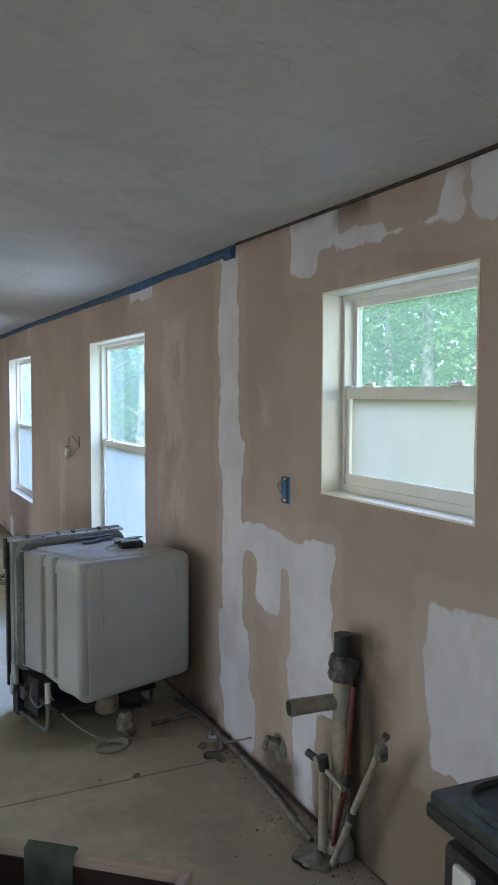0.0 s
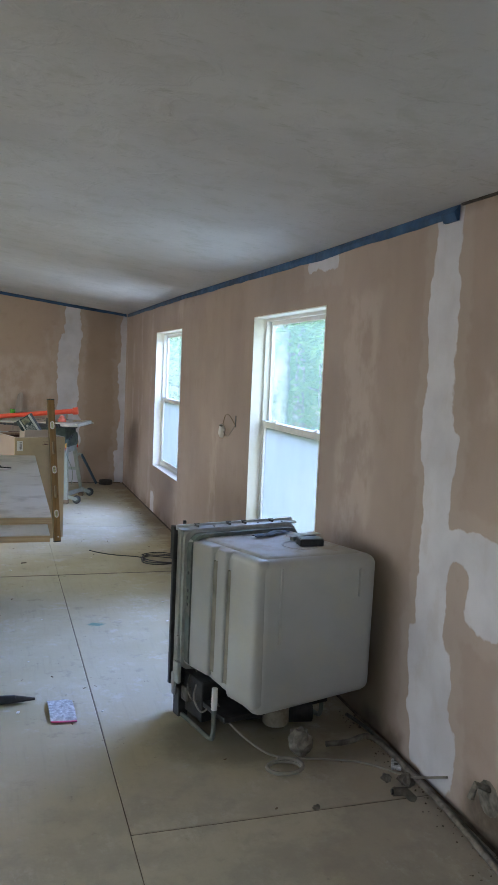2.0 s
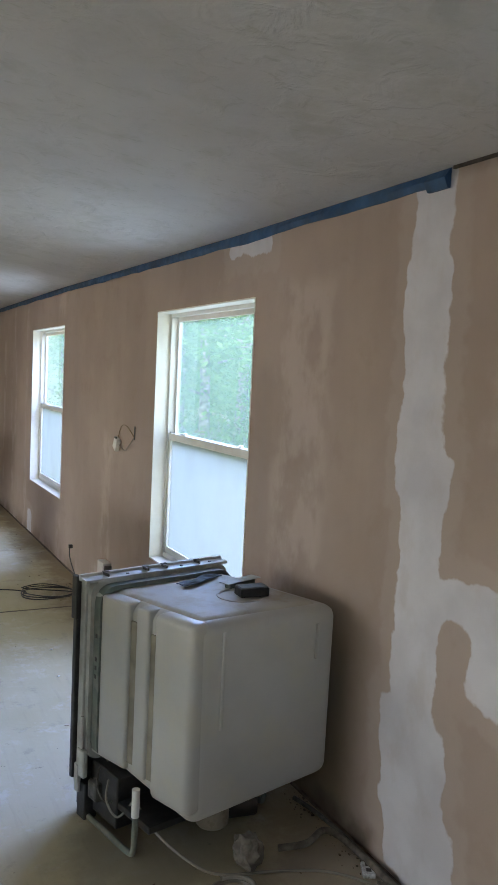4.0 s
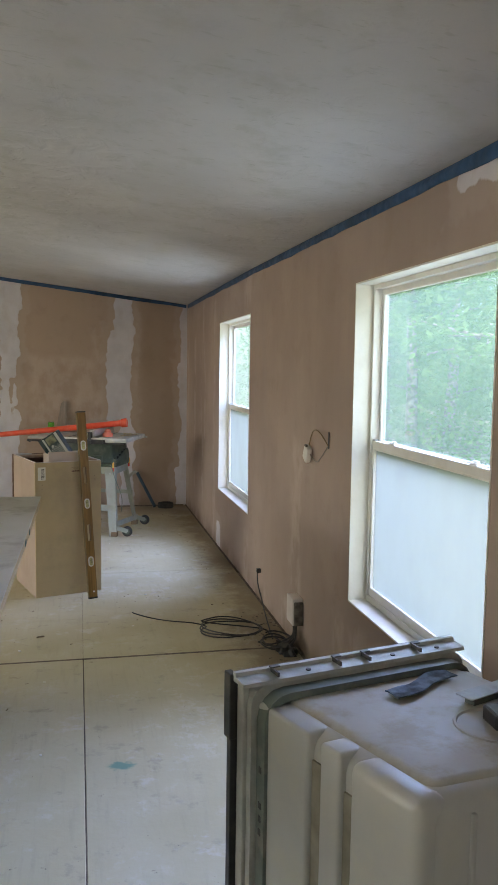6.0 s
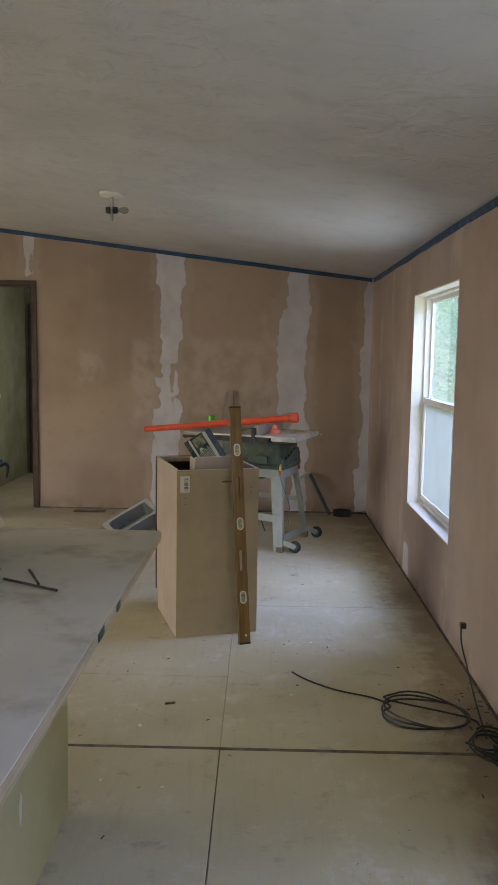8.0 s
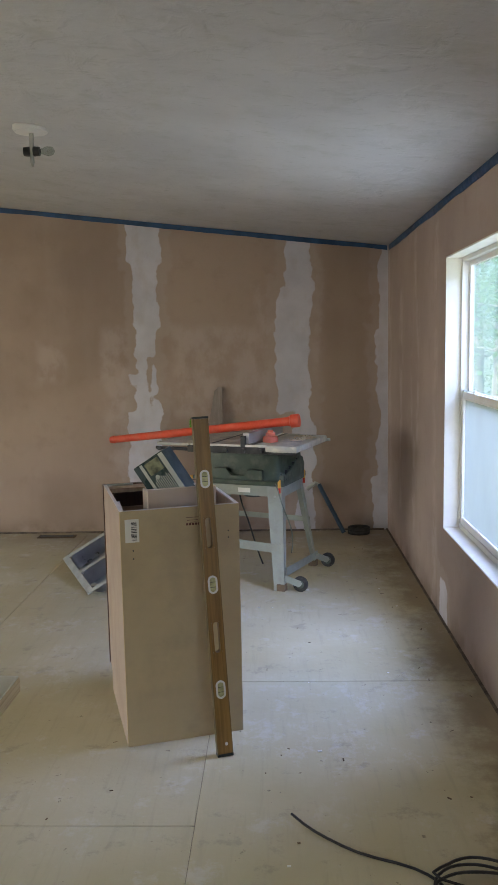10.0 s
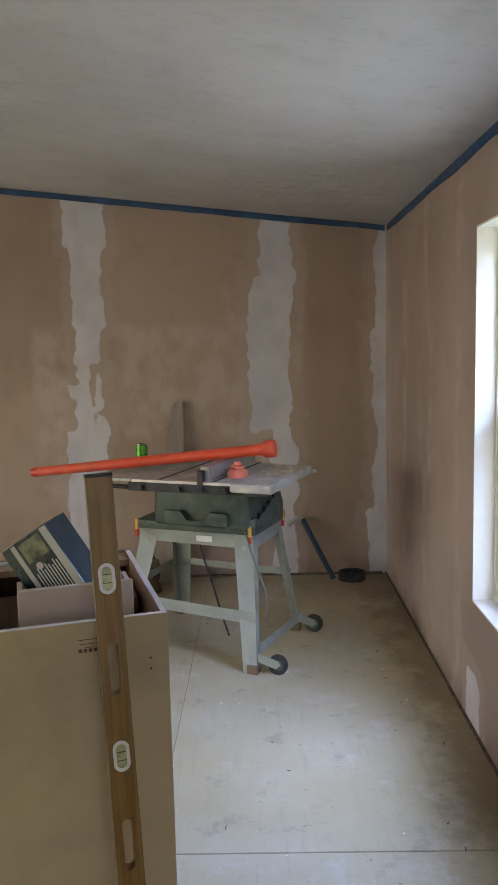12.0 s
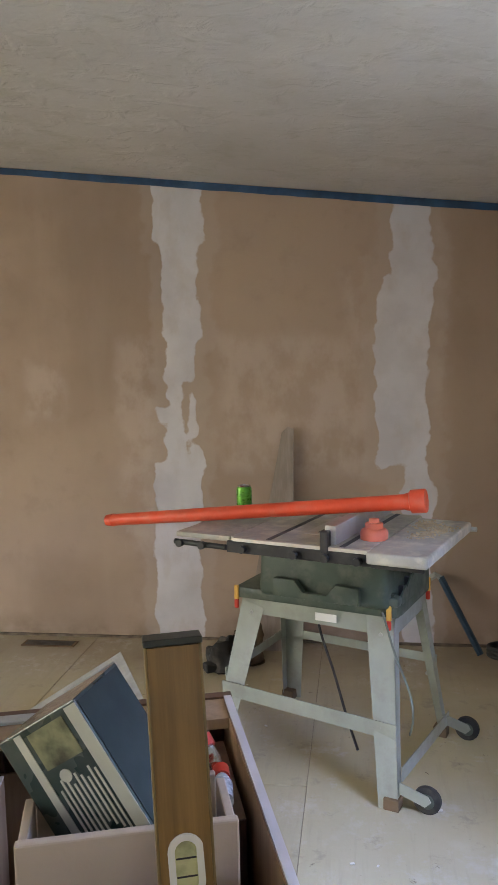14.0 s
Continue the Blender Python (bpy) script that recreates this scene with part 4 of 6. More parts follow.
    rd = lathe([(0.004, 0), (0.009, 0.0), (0.009, 0.0012), (0.004, 0.0012)], 16)
    part("round_mark", rd, M_print, bx).matrix_basis = pose(0.066, 0.0, -0.078, 90, 0, 0)
    for k in range(9):
        x = 0.046 + 0.0078 * k
        part("print_line", box(x, x + 0.0030, -0.0012, 0, -0.175 + 0.007 * ((k * 3) % 4), -0.092 + 0.006 * ((k * 5) % 3)), M_print, bx, "unreadable line of print")
    lb2 = thing("loose_shelf", base @ pose(0.028, 0.045, 0.113, 0, 0, -2), "loose brown shelf board with a pale edge standing in the cabinet", "board")
    part("board", box(0.0, 0.011, 0.0, 0.44, 0.0, 0.715), M_inside, lb2)
    part("edge_band", box(0.0, 0.011, 0.0, 0.44, 0.7152, 0.7165), M_edge_lam, lb2, "pale edge band")
    st = thing("parts_carton", base @ pose(0.385, 0.33, 0.113), "tall narrow brown carton standing in the cabinet", "carton")
    part("body", box(-0.028, 0.028, -0.075, 0.16, 0.0, 0.735, 0.002), M_cherry, st)
    jar = thing("bottle", base @ pose(0.383, 0.325, 0.849), "small grey bottle with a red cap lying in the cabinet", "bottle")
    part("body", tube([(0.0, -0.050, 0.016), (0.004, -0.008, 0.017), (0.006, 0.010, 0.018)], [0.015, 0.016, 0.010], 14), M_sack, jar, smooth=True)
    part("cap", tube([(0.006, 0.010, 0.018), (0.008, 0.034, 0.019)], 0.013, 14), M_red, jar, smooth=True)
    fit = thing("pipe_fitting", base @ pose(0.383, 0.395, 0.849), "small steel elbow fitting with a red collar in the cabinet", "fitting")
    part("elbow", tube(smooth_path([(0.0, -0.03, 0.018), (0.0, 0.0, 0.020), (-0.012, 0.018, 0.036)]), 0.012, 12), M_tin, fit, smooth=True)
    part("collar", tube([(-0.008, 0.012, 0.030), (-0.016, 0.024, 0.043)], 0.017, 14), M_red, fit, smooth=True)


base_cabinet()


def spirit_level():
    foot, top = Vector((0.630, 8.030, 0.0)), Vector((0.558, 8.165, 1.204))
    zax = (top - foot).normalized()
    xax = Vector((0.954, 0.30, 0)).normalized()
    xax = (xax - zax * xax.dot(zax)).normalized()
    yax = zax.cross(xax)
    m = Matrix((( xax.x, yax.x, zax.x, foot.x), (xax.y, yax.y, zax.y, foot.y), (xax.z, yax.z, zax.z, foot.z), (0, 0, 0, 1)))
    lv = thing("spirit_level", m, "long varnished wooden spirit level with brass edges leaning on the cabinet", "spirit level")
    W, T, L = 0.0285, 0.014, 1.222
    # openings cut through the wood: vials and hand slots
    slots = [(0.242, 0.064, 0.017), (0.43, 0.11, 0.011), (0.62, 0.064, 0.017), (0.806, 0.11, 0.011), (1.0, 0.064, 0.017)]
    z, hw = 0.010, 0.0165
    for c, ln, half in slots:
        if half > 0.015:
            continue
        part("core_block", box(-hw, hw, -T, T, z, c - ln / 2), M_level, lv, "varnished brown wood")
        z = c + ln / 2
    part("core_block", box(-hw, hw, -T, T, z, L - 0.006), M_level, lv, "varnished brown wood")
    part("side_stile", box(-W + 0.003, -hw, -T, T, 0.010, L - 0.006), M_level, lv, "varnished brown wood")
    part("side_stile", box(hw, W - 0.003, -T, T, 0.010, L - 0.006), M_level, lv, "varnished brown wood")
    for s in (-1, 1):
        part("edge_strip", box(min(s * W, s * (W - 0.003)), max(s * W, s * (W - 0.003)), -T - 0.001, T + 0.001, 0.006, L - 0.005, 0.0008, 1), M_brass, lv, "brass edge strip")
    part("end_cap", box(-W - 0.001, W + 0.001, -T - 0.001, T + 0.001, L - 0.005, L + 0.002, 0.001, 1), M_level_tip, lv)
    part("end_cap", box(-W - 0.001, W + 0.001, -T - 0.001, T + 0.001, 0.0, 0.010, 0.001, 1), M_level_tip, lv)
    for c, ln, hw in slots:
        grip = hw < 0.015
        n = 10
        outer, inner = [], []
        for k in range(2 * n):
            a = math.pi * 2 * k / (2 * n)
            off = ln / 2 - hw
            dz = off if math.sin(a) > 0 else -off
            if grip:
                outer.append((max(-1, min(1, 1.5 * math.cos(a))) * 0.0168, max(-1, min(1, 1.5 * math.sin(a))) * (ln / 2 + 0.0003) + c))
            else:
                outer.append(((hw + 0.001) * math.cos(a), (hw + 0.001) * math.sin(a) + dz + c))
            ri = hw if grip else hw - 0.006
            inner.append((ri * math.cos(a), ri * math.sin(a) + dz + c))
        bm = bmesh.new()
        yt = T + (0.0006 if grip else 0.002)
        rings = [[bm.verts.new((x, y, zz)) for x, zz in pts] for pts, y in ((outer, -yt), (inner, -yt), (inner, yt), (outer, yt))]
        for i in range(4):
            a, b = rings[i], rings[(i + 1) % 4]
            for k in range(2 * n):
                bm.faces.new((a[k], a[(k + 1) % (2 * n)], b[(k + 1) % (2 * n)], b[k]))
        if grip:
            part("grip_slot", bm, M_level, lv, "rounded wooden hand slot")
            continue
        v = part("vial_window", bm, M_white_pl, lv, "white oval vial surround")
        part("vial", box(-hw + 0.005, hw - 0.005, -T - 0.0012, T + 0.0012, c - ln / 2 + 0.006, c + ln / 2 - 0.006, 0.003), M_vial, v, "yellow-green vial")
        for dz in (-0.009, 0.009):
            part("vial_line", box(-hw + 0.007, hw - 0.007, -T - 0.0019, -T - 0.0013, c + dz - 0.0008, c + dz + 0.0008), M_black, v)
    part("hang_hole", tube([(0.006, -T - 0.0015, 0.045), (0.006, -T + 0.001, 0.045)], 0.006, 12), M_white_pl, lv)


spirit_level()


def table_saw():
    base = pose(0.675, 10.18, 0, 0, 0, -20.5)
    s = thing("table_saw", base, "dusty grey-green benchtop table saw on a folding steel stand", "table saw")
    # local frame: x to the extension wing, y away from the operator
    zt, zb = 0.62, 0.575
    legs_top = {(-1, -1): (-0.385, 0.0), (1, -1): (0.215, -0.035), (-1, 1): (-0.385, 0.36), (1, 1): (0.215, 0.34)}
    legs_bot = {(-1, -1): (-0.47, -0.14), (1, -1): (0.275, -0.18), (-1, 1): (-0.45, 0.50), (1, 1): (0.285, 0.44)}
    for (sx, sy), (tx, ty) in legs_top.items():
        bx, by = legs_bot[sx, sy]
        bm = bmesh.new()
        t = 0.003
        for (dx, dy) in ((-sx * (0.055 if sx > 0 and sy > 0 else 0.098), -sy * t), (-sx * t, -sy * 0.055)):
            q = []
            for x, y, z in ((tx, ty, zb + 0.03), (bx, by, 0.0)):
                k = 1.0 if z > 0.1 else 0.68
                q.append([(x, y, z), (x + dx * k, y, z), (x + dx * k, y + dy * k, z), (x, y + dy * k, z)])
            va = [bm.verts.new(p) for p in q[0]]
            vb = [bm.verts.new(p) for p in q[1]]
            bm.faces.new(va)
            bm.faces.new(vb)
            for i in range(4):
                bm.faces.new((va[i], va[(i + 1) % 4], vb[(i + 1) % 4], vb[i]))
        lg = part("leg", bm, M_saw_leg, s, "pale grey folded-steel leg")
        part("foot", box(bx - (0.05 if sx > 0 else 0.003), bx + (0.003 if sx > 0 else 0.05), by - (0.045 if sy > 0 else 0.003), by + (0.003 if sy > 0 else 0.045), 0.0, 0.04, 0.003), M_debris, lg, "worn brown rubber foot")
        for zz, k in ((0.545, 0.06), (0.25, 0.57)):
            px, py = tx + (bx - tx) * k - sx * 0.045, ty + (by - ty) * k
            part("bolt", tube([(px, py + sy * 0.001, zz), (px, py + sy * 0.007, zz)], 0.008, 8), M_steel, lg)

    def rail(a, b, h, t=0.004, name="rail"):
        a, b = Vector(a), Vector(b)
        d = (b - a)
        n = Vector((-d.y, d.x, 0)).normalized() * t
        bm = bmesh.new()
        v = []
        for p in (a, b):
            for o in (Vector((0, 0, 0)), n, n + Vector((0, 0, h)), Vector((0, 0, h))):
                v.append(bm.verts.new(p + o))
        bm.faces.new(v[:4])
        bm.faces.new(v[4:])
        for i in range(4):
            bm.faces.new((v[i], v[(i + 1) % 4], v[4 + (i + 1) % 4], v[4 + i]))
        return part(name, bm, M_saw_leg, s, "pale grey steel rail")

    tl, tr, bl, br = (legs_top[k] for k in ((-1, -1), (1, -1), (-1, 1), (1, 1)))
    rail((tl[0], tl[1] - 0.004, zb - 0.035), (tr[0], tr[1] - 0.004, zb - 0.035), 0.07)
    rail((bl[0], bl[1], zb - 0.035), (br[0], br[1], zb - 0.035), 0.07)
    rail((tr[0] + 0.004, tr[1], zb - 0.035), (br[0] + 0.004, br[1], zb - 0.035), 0.085)
    rail((tl[0], tl[1], zb - 0.035), (bl[0], bl[1], zb - 0.035), 0.07)

    def mid(sx, sy, z):
        (tx, ty), (bx, by) = legs_top[sx, sy], legs_bot[sx, sy]
        k = 1 - z / 0.6
        return (tx + (bx - tx) * k, ty + (by - ty) * k, z)
    rail(mid(-1, -1, 0.235), mid(1, -1, 0.215), 0.055, name="lower_rail")
    rail(mid(-1, 1, 0.30), mid(1, 1, 0.30), 0.035, name="lower_rail")
    rail(mid(-1, -1, 0.30), mid(-1, 1, 0.30), 0.035, name="lower_rail")
    ra = mid(1, -1, 0.10)
    rb = mid(1, 1, 0.06)
    rail((ra[0] + 0.012, ra[1] + 0.02, 0.085), (rb[0] + 0.012, rb[1], 0.05), 0.05, name="wheel_rail")
    for y0 in (legs_bot[1, -1][1] + 0.035, legs_bot[1, 1][1] - 0.02):
        br_ = prism([(0, 0.085), (0, 0.045), (0.085, 0.02), (0.105, 0.04), (0.095, 0.058)], 0.004, axis="y")
        br_.transform(Matrix.Translation((0.275, y0 - 0.020, 0.012)))
        bk = part("wheel_bracket", br_, M_saw_leg, s, "grey wheel bracket")
        wc = (0.362, y0 + 0.004, 0.046)
        wh = lathe([(0.012, -0.012), (0.038, -0.012), (0.046, -0.008), (0.046, 0.008), (0.038, 0.012), (0.012, 0.012)], 28)
        wh.transform(Matrix.Translation(wc) @ pose(0, 0, 0, 90, 0, 0))
        wl = part("wheel", wh, M_rubber, s, "small black rubber wheel", True)
        hb = lathe([(0.004, -0.014), (0.024, -0.0135), (0.026, -0.012), (0.026, 0.012), (0.024, 0.0135), (0.004, 0.014)], 20)
        hb.transform(Matrix.Translation(wc) @ pose(0, 0, 0, 90, 0, 0))
        part("hub", hb, M_saw_green, wl, "grey-green wheel hub", True)
        part("axle", tube([(wc[0], wc[1] - 0.022, wc[2]), (wc[0], wc[1] + 0.016, wc[2])], 0.006, 10), M_steel, wl)
    # body
    def frustum(x0, x1, y0, y1, z0, z1, inx, iny, r):
        bm = box(x0, x1, y0, y1, z0, z1)
        for v in bm.verts:
            if v.co.z < (z0 + z1) / 2:
                v.co.x += inx if v.co.x < (x0 + x1) / 2 else -inx
                v.co.y += iny if v.co.y < (y0 + y1) / 2 else -iny
        bevel_all(bm, r, 3)
        return bm
    part("housing", frustum(-0.275, 0.205, -0.07, 0.36, 0.635, 0.862, -0.008, -0.008, 0.025), M_saw_green, s, "grey-green plastic motor housing", True)
    part("base_flange", box(-0.395, 0.235, -0.050, 0.372, 0.606, 0.650, 0.010), M_saw_green, s, "grey-green base flange", True)
    cr = [(-0.235, 0.0), (-0.235, 0.065), (-0.15, 0.065), (-0.12, 0.02), (-0.03, 0.02), (0.0, 0.065), (0.085, 0.060), (0.085, 0.0)]
    bm = prism(cr, 0.025, 0.003, axis="y")
    bm.transform(Matrix.Translation((0.03, -0.108, 0.652)))
    part("tool_rest", bm, M_saw_green, s, "moulded mitre-gauge rest", True)
    part("rating_plate", box(-0.10, -0.02, -0.0455, -0.0435, 0.562, 0.590), M_label, s, "small pale rating plate").location = (0.03, 0.0, 0)
    gd = prism([(-0.005, 0.608), (-0.005, 0.675), (0.055, 0.700), (0.062, 0.690), (0.115, 0.722), (0.122, 0.708), (0.185, 0.745), (0.192, 0.732),
                (0.235, 0.755), (0.300, 0.752), (0.335, 0.700), (0.335, 0.608)], 0.006, 0.0, axis="x")
    gd.transform(Matrix.Translation((0.228, 0, 0)))
    part("side_guard", gd, M_saw_green, s, "grey-green side guard with a stepped top")
    for k in range(4):
        part("vent_rib", box(0.205, 0.2275, 0.03 + 0.07 * k, 0.05 + 0.07 * k, 0.655, 0.700 + 0.015 * k, 0.004), M_black, s, "dark vent rib")
    part("corner_block", box(0.165, 0.240, -0.062, -0.012, 0.648, 0.682, 0.010), M_saw_green, s, "grey-green corner block", True)
    part("corner_cap", box(0.178, 0.222, -0.052, -0.024, 0.6825, 0.692, 0.003), M_saw_green, s)
    for nm, (x, y) in (("clip", (0.205, -0.050)), ("clip", (0.230, 0.345)), ("clip", (-0.385, -0.045))):
        ck = part(nm, box(x - 0.009, x + 0.009, y - 0.012, y, 0.600, 0.655, 0.004), M_yellow, s, "yellow and red spring clip")
        part("tip", box(x - 0.008, x + 0.008, y - 0.014, y - 0.001, 0.568, 0.602, 0.004), M_red, ck, "red clip tip")
    # table
    top = part("table_top", box(-0.30, 0.20, -0.235, 0.36, 0.862, 0.885, 0.003), M_saw_top, s, "dusty cast-aluminium table")
    rib = bmesh.new()
    for k in range(13):
        add_box(rib, -0.29 + 0.04 * k, -0.286 + 0.04 * k, -0.225, 0.34, 0.842, 0.861)
    part("ribs", rib, M_black, s, "dark ribs under the table")
    part("front_lip", box(-0.31, 0.235, -0.250, -0.236, 0.832, 0.872, 0.003), M_black, s, "dark front rail of the table")
    part("front_scale", box(-0.285, 0.225, -0.2515, -0.2355, 0.8725, 0.885, 0.001), M_alu, s, "pale scale strip")
    part("wing", box(-0.525, -0.305, -0.235, 0.34, 0.865, 0.884, 0.004), M_saw_top, s, "dusty extension wing")
    part("wing", box(0.205, 0.400, -0.285, 0.30, 0.850, 0.889, 0.009, 3), M_saw_top, s, "dusty extension wing with sawdust")
    part("wing_edge", box(0.22, 0.385, -0.270, -0.250, 0.836, 0.8495, 0.002), M_black, s)
    part("wing_rail", tube([(-0.52, -0.250, 0.852), (-0.31, -0.250, 0.848)], 0.010, 10), M_black, s, smooth=True)
    part("wing_rail", tube([(-0.30, 0.33, 0.850), (0.415, 0.315, 0.858)], 0.009, 10), M_steel, s, smooth=True)
    for x, y in ((-0.49, -0.262), (-0.40, -0.262), (-0.24, -0.262), (-0.05, -0.262), (0.06, -0.262), (0.17, -0.262)):
        part("knob", tube([(x, y - 0.012, 0.850), (x, y + 0.006, 0.850)], 0.013, 12), M_black, s, smooth=True)
    for x in (-0.165, 0.10):
        part("mitre_slot", box(x, x + 0.018, -0.234, 0.355, 0.8851, 0.8862), M_black, s, "dark mitre slot")
    part("blade_insert", box(-0.085, 0.0, -0.10, 0.22, 0.8851, 0.8866), M_alu, s, "metal throat plate")
    part("blade_slot", box(-0.045, -0.038, -0.07, 0.18, 0.8867, 0.8874), M_black, s)
    part("fence", box(0.045, 0.085, -0.225, 0.35, 0.8868, 0.950, 0.003), M_alu, s, "aluminium rip fence")
    part("fence_head", box(0.040, 0.068, -0.256, -0.226, 0.862, 0.936, 0.004), M_black, s, "black fence clamp")
    part("fence_back", box(0.045, 0.075, 0.350, 0.372, 0.866, 0.945, 0.004), M_black, s, "black rear fence hook")
    rnd = random.Random(9)
    sd = bmesh.new()
    for _ in range(420):
        hx, hy = ((0.30, 0.02), (0.34, 0.12), (0.27, 0.18))[_ % 3]
        x, y = rnd.gauss(hx, 0.022), rnd.gauss(hy, 0.035)
        if 0.215 < x < 0.39 and -0.27 < y < 0.28:
            q = rnd.uniform(0.001, 0.0035)
            add_box(sd, -q, q, -q, q, 0, q * rnd.uniform(0.5, 2.2), pose(x, y, 0.8891, 0, 0, rnd.uniform(0, 90)))
    tagged(part("sawdust", sd, M_sawdust, s, "small heaps of sawdust"), kind="stuff")
    cb = smooth_path([(0.18, -0.052, 0.625), (0.20, -0.075, 0.60), (0.235, -0.085, 0.50), (0.29, -0.10, 0.38), (0.305, -0.11, 0.30), (0.27, -0.03, 0.20)])
    part("cord", tube(cb, 0.004, 8), M_saw_leg_dark, s, "grey power cord", True)
    cb = smooth_path([(-0.12, 0.10, 0.605), (-0.10, 0.06, 0.50), (-0.03, 0.02, 0.36), (0.04, -0.03, 0.22), (0.10, -0.08, 0.13)])
    part("motor_cord", tube(cb, 0.005, 8), M_black, s, "black motor cord", True)
    part("motor", lathe([(0.05, 0), (0.07, 0.01), (0.07, 0.10), (0.05, 0.11)], 20), M_black, s, "motor hanging under the housing", True).matrix_basis = pose(-0.05, 0.16, 0.500)
    # things lying on the saw
    tb = thing("orange_tube", base, "orange plastic storage tube lying across the saw", "tube")
    inv = base.inverted()
    a, b = inv @ Vector((-0.225, 10.386, 0.872)), inv @ Vector((0.925, 10.092, 1.003))
    d = (b - a).normalized()
    cap = b + d * 0.050
    part("barrel", tube([a, a + d * 0.02, a + d * 0.45, b], [0.021, 0.023, 0.025, 0.027], 20), M_orange, tb, smooth=True)
    part("end_cap", tube([b - d * 0.022, b - d * 0.004, b, cap - d * 0.004, cap, cap], [0.028, 0.032, 0.040, 0.041, 0.039, 0.034], 20), M_orange, tb, "flared ribbed end cap", True)
    part("tip_plug", tube([a - d * 0.008, a + d * 0.02], [0.021, 0.0255], 20), M_orange, tb, smooth=True)
    cp = thing("stepped_dust_port", base @ pose(0.165, -0.085, 0.886), "coral-orange stepped plastic cap standing on the saw table", "cap")
    part("shell", lathe([(0.046, 0), (0.047, 0.022), (0.044, 0.030), (0.036, 0.036), (0.030, 0.037), (0.030, 0.052), (0.027, 0.055), (0.018, 0.056), (0.017, 0.068), (0.004, 0.069)], 24), M_coral, cp, smooth=True)
    cn = thing("drink_can", base @ pose(-0.490, 0.215, 0.885), "green and white drinks can standing on the saw wing", "can")
    part("body", lathe([(0.026, 0), (0.031, 0.006), (0.031, 0.085), (0.027, 0.095)], 24), M_can, cn, smooth=True)
    part("lid", lathe([(0.0272, 0.0955), (0.0275, 0.1), (0.024, 0.1), (0.023, 0.097)], 24), M_tin, cn, smooth=True)


table_saw()


def dishwasher():
    base = pose(0.875, 4.51, 0, 0, 0, 13.5)
    d = thing("dishwasher", base, "pulled-out dishwasher with bare milky plastic tub facing the room", "dishwasher")
    # local x along the door, local -y towards the back of the machine
    def shell(pts_lo, pts_hi, z0, z1):
        bm = bmesh.new()
        lo = [bm.verts.new((x, y, z0 if not hasattr(z0, "__call__") else z0(x, y))) for x, y in pts_lo]
        hi = [bm.verts.new((x, y, z1)) for x, y in pts_hi]
        bm.faces.new(lo)
        bm.faces.new(hi)
        for i in range(4):
            bm.faces.new((lo[i], lo[(i + 1) % 4], hi[(i + 1) % 4], hi[i]))
        return bm
    bm = shell([(0.055, -0.03), (0.600, -0.03), (0.655, -0.585), (0.115, -0.525)], [(0.050, -0.03), (0.600, -0.03), (0.657, -0.59), (0.115, -0.53)],
               lambda x, y: 0.235 if y > -0.1 else (0.150 if x < 0.3 else 0.205), 0.792)
    bevel_all(bm, 0.042, 5)
    part("tub", bm, M_tub, d, "milky plastic washing tub with yellowed top", True)
    # moulded ribs on the left flank, following its slant
    def flank(y):
        return 0.052 + 0.126 * (-y - 0.03)
    for y0, y1, r in ((-0.045, -0.224, 0.010), (-0.262, -0.322, 0.009), (-0.344, -0.526, 0.024)):
        out = 0.017
        pb = prism([(flank(y0) - out, y0), (flank(y1) - out, y1), (flank(y1) + 0.06, y1), (flank(y0) + 0.06, y0)], 0.556 if r < 0.02 else 0.602)
        bevel_all(pb, r, 4)
        pb.transform(Matrix.Translation((0, 0, 0.235 if r < 0.02 else 0.19)))
        part("side_rib", pb, M_tub, d, "moulded rib", True)
    # Dark strips put the groove shade into colour between the ribs.
    for y0, y1, z in ((-0.222, -0.264, 0.26), (-0.321, -0.345, 0.24)):
        gm = prism([(flank(y0) - 0.0055, y0), (flank(y1) - 0.0055, y1), (flank(y1) + 0.02, y1), (flank(y0) + 0.02, y0)], 0.475)
        gm.transform(Matrix.Translation((0, 0, z)))
        part("side_groove", gm, M_groove, d, "dark strip painting the shade in the groove between the ribs")
    pb = prism([(flank(-0.060) + 0.030, -0.060), (0.565, -0.060), (0.608, -0.548), (flank(-0.500) + 0.030, -0.500)], 0.062)
    bevel_all(pb, 0.028, 6)
    pb.transform(Matrix.Translation((0, 0, 0.738)))
    part("top_skin", pb, M_tub_top, d, "brown-stained top of the tub", True)
    for x, z0_, z1_ in ((0.20, 0.45, 0.76), (0.56, 0.62, 0.74)):
        yb = -0.527 - 0.115 * (x - 0.115)
        part("back_rib", box(x, x + 0.012, yb - 0.008, yb + 0.01, z0_, z1_, 0.004), M_tub, d, "moulded rib", True)
    gr = bmesh.new()
    add_tube(gr, [(0.41 + 0.075 * math.cos(a), -0.36 + 0.075 * math.sin(a), 0.799) for a in (2 * math.pi * k / 24 for k in range(25))], 0.005, 6, False)
    part("ring_mark", gr, M_tub_top, d, "round moulded ring on the tub top", True)
    # steel front flange and rubber strip round the tub mouth
    def ring(x0, x1, z0, z1, y0, y1, t, r):
        bm = bmesh.new()
        o = [(x0 + a, z0 + b) for a, b in rounded_rect(x1 - x0, z1 - z0, r)]
        i = [(x0 + t + a, z0 + t + b) for a, b in rounded_rect(x1 - x0 - 2 * t, z1 - z0 - 2 * t, max(0.004, r - t))]
        R = [[bm.verts.new((p[0], y, p[1])) for p in pts] for pts, y in ((o, y0), (i, y0), (i, y1), (o, y1))]
        n = len(o)
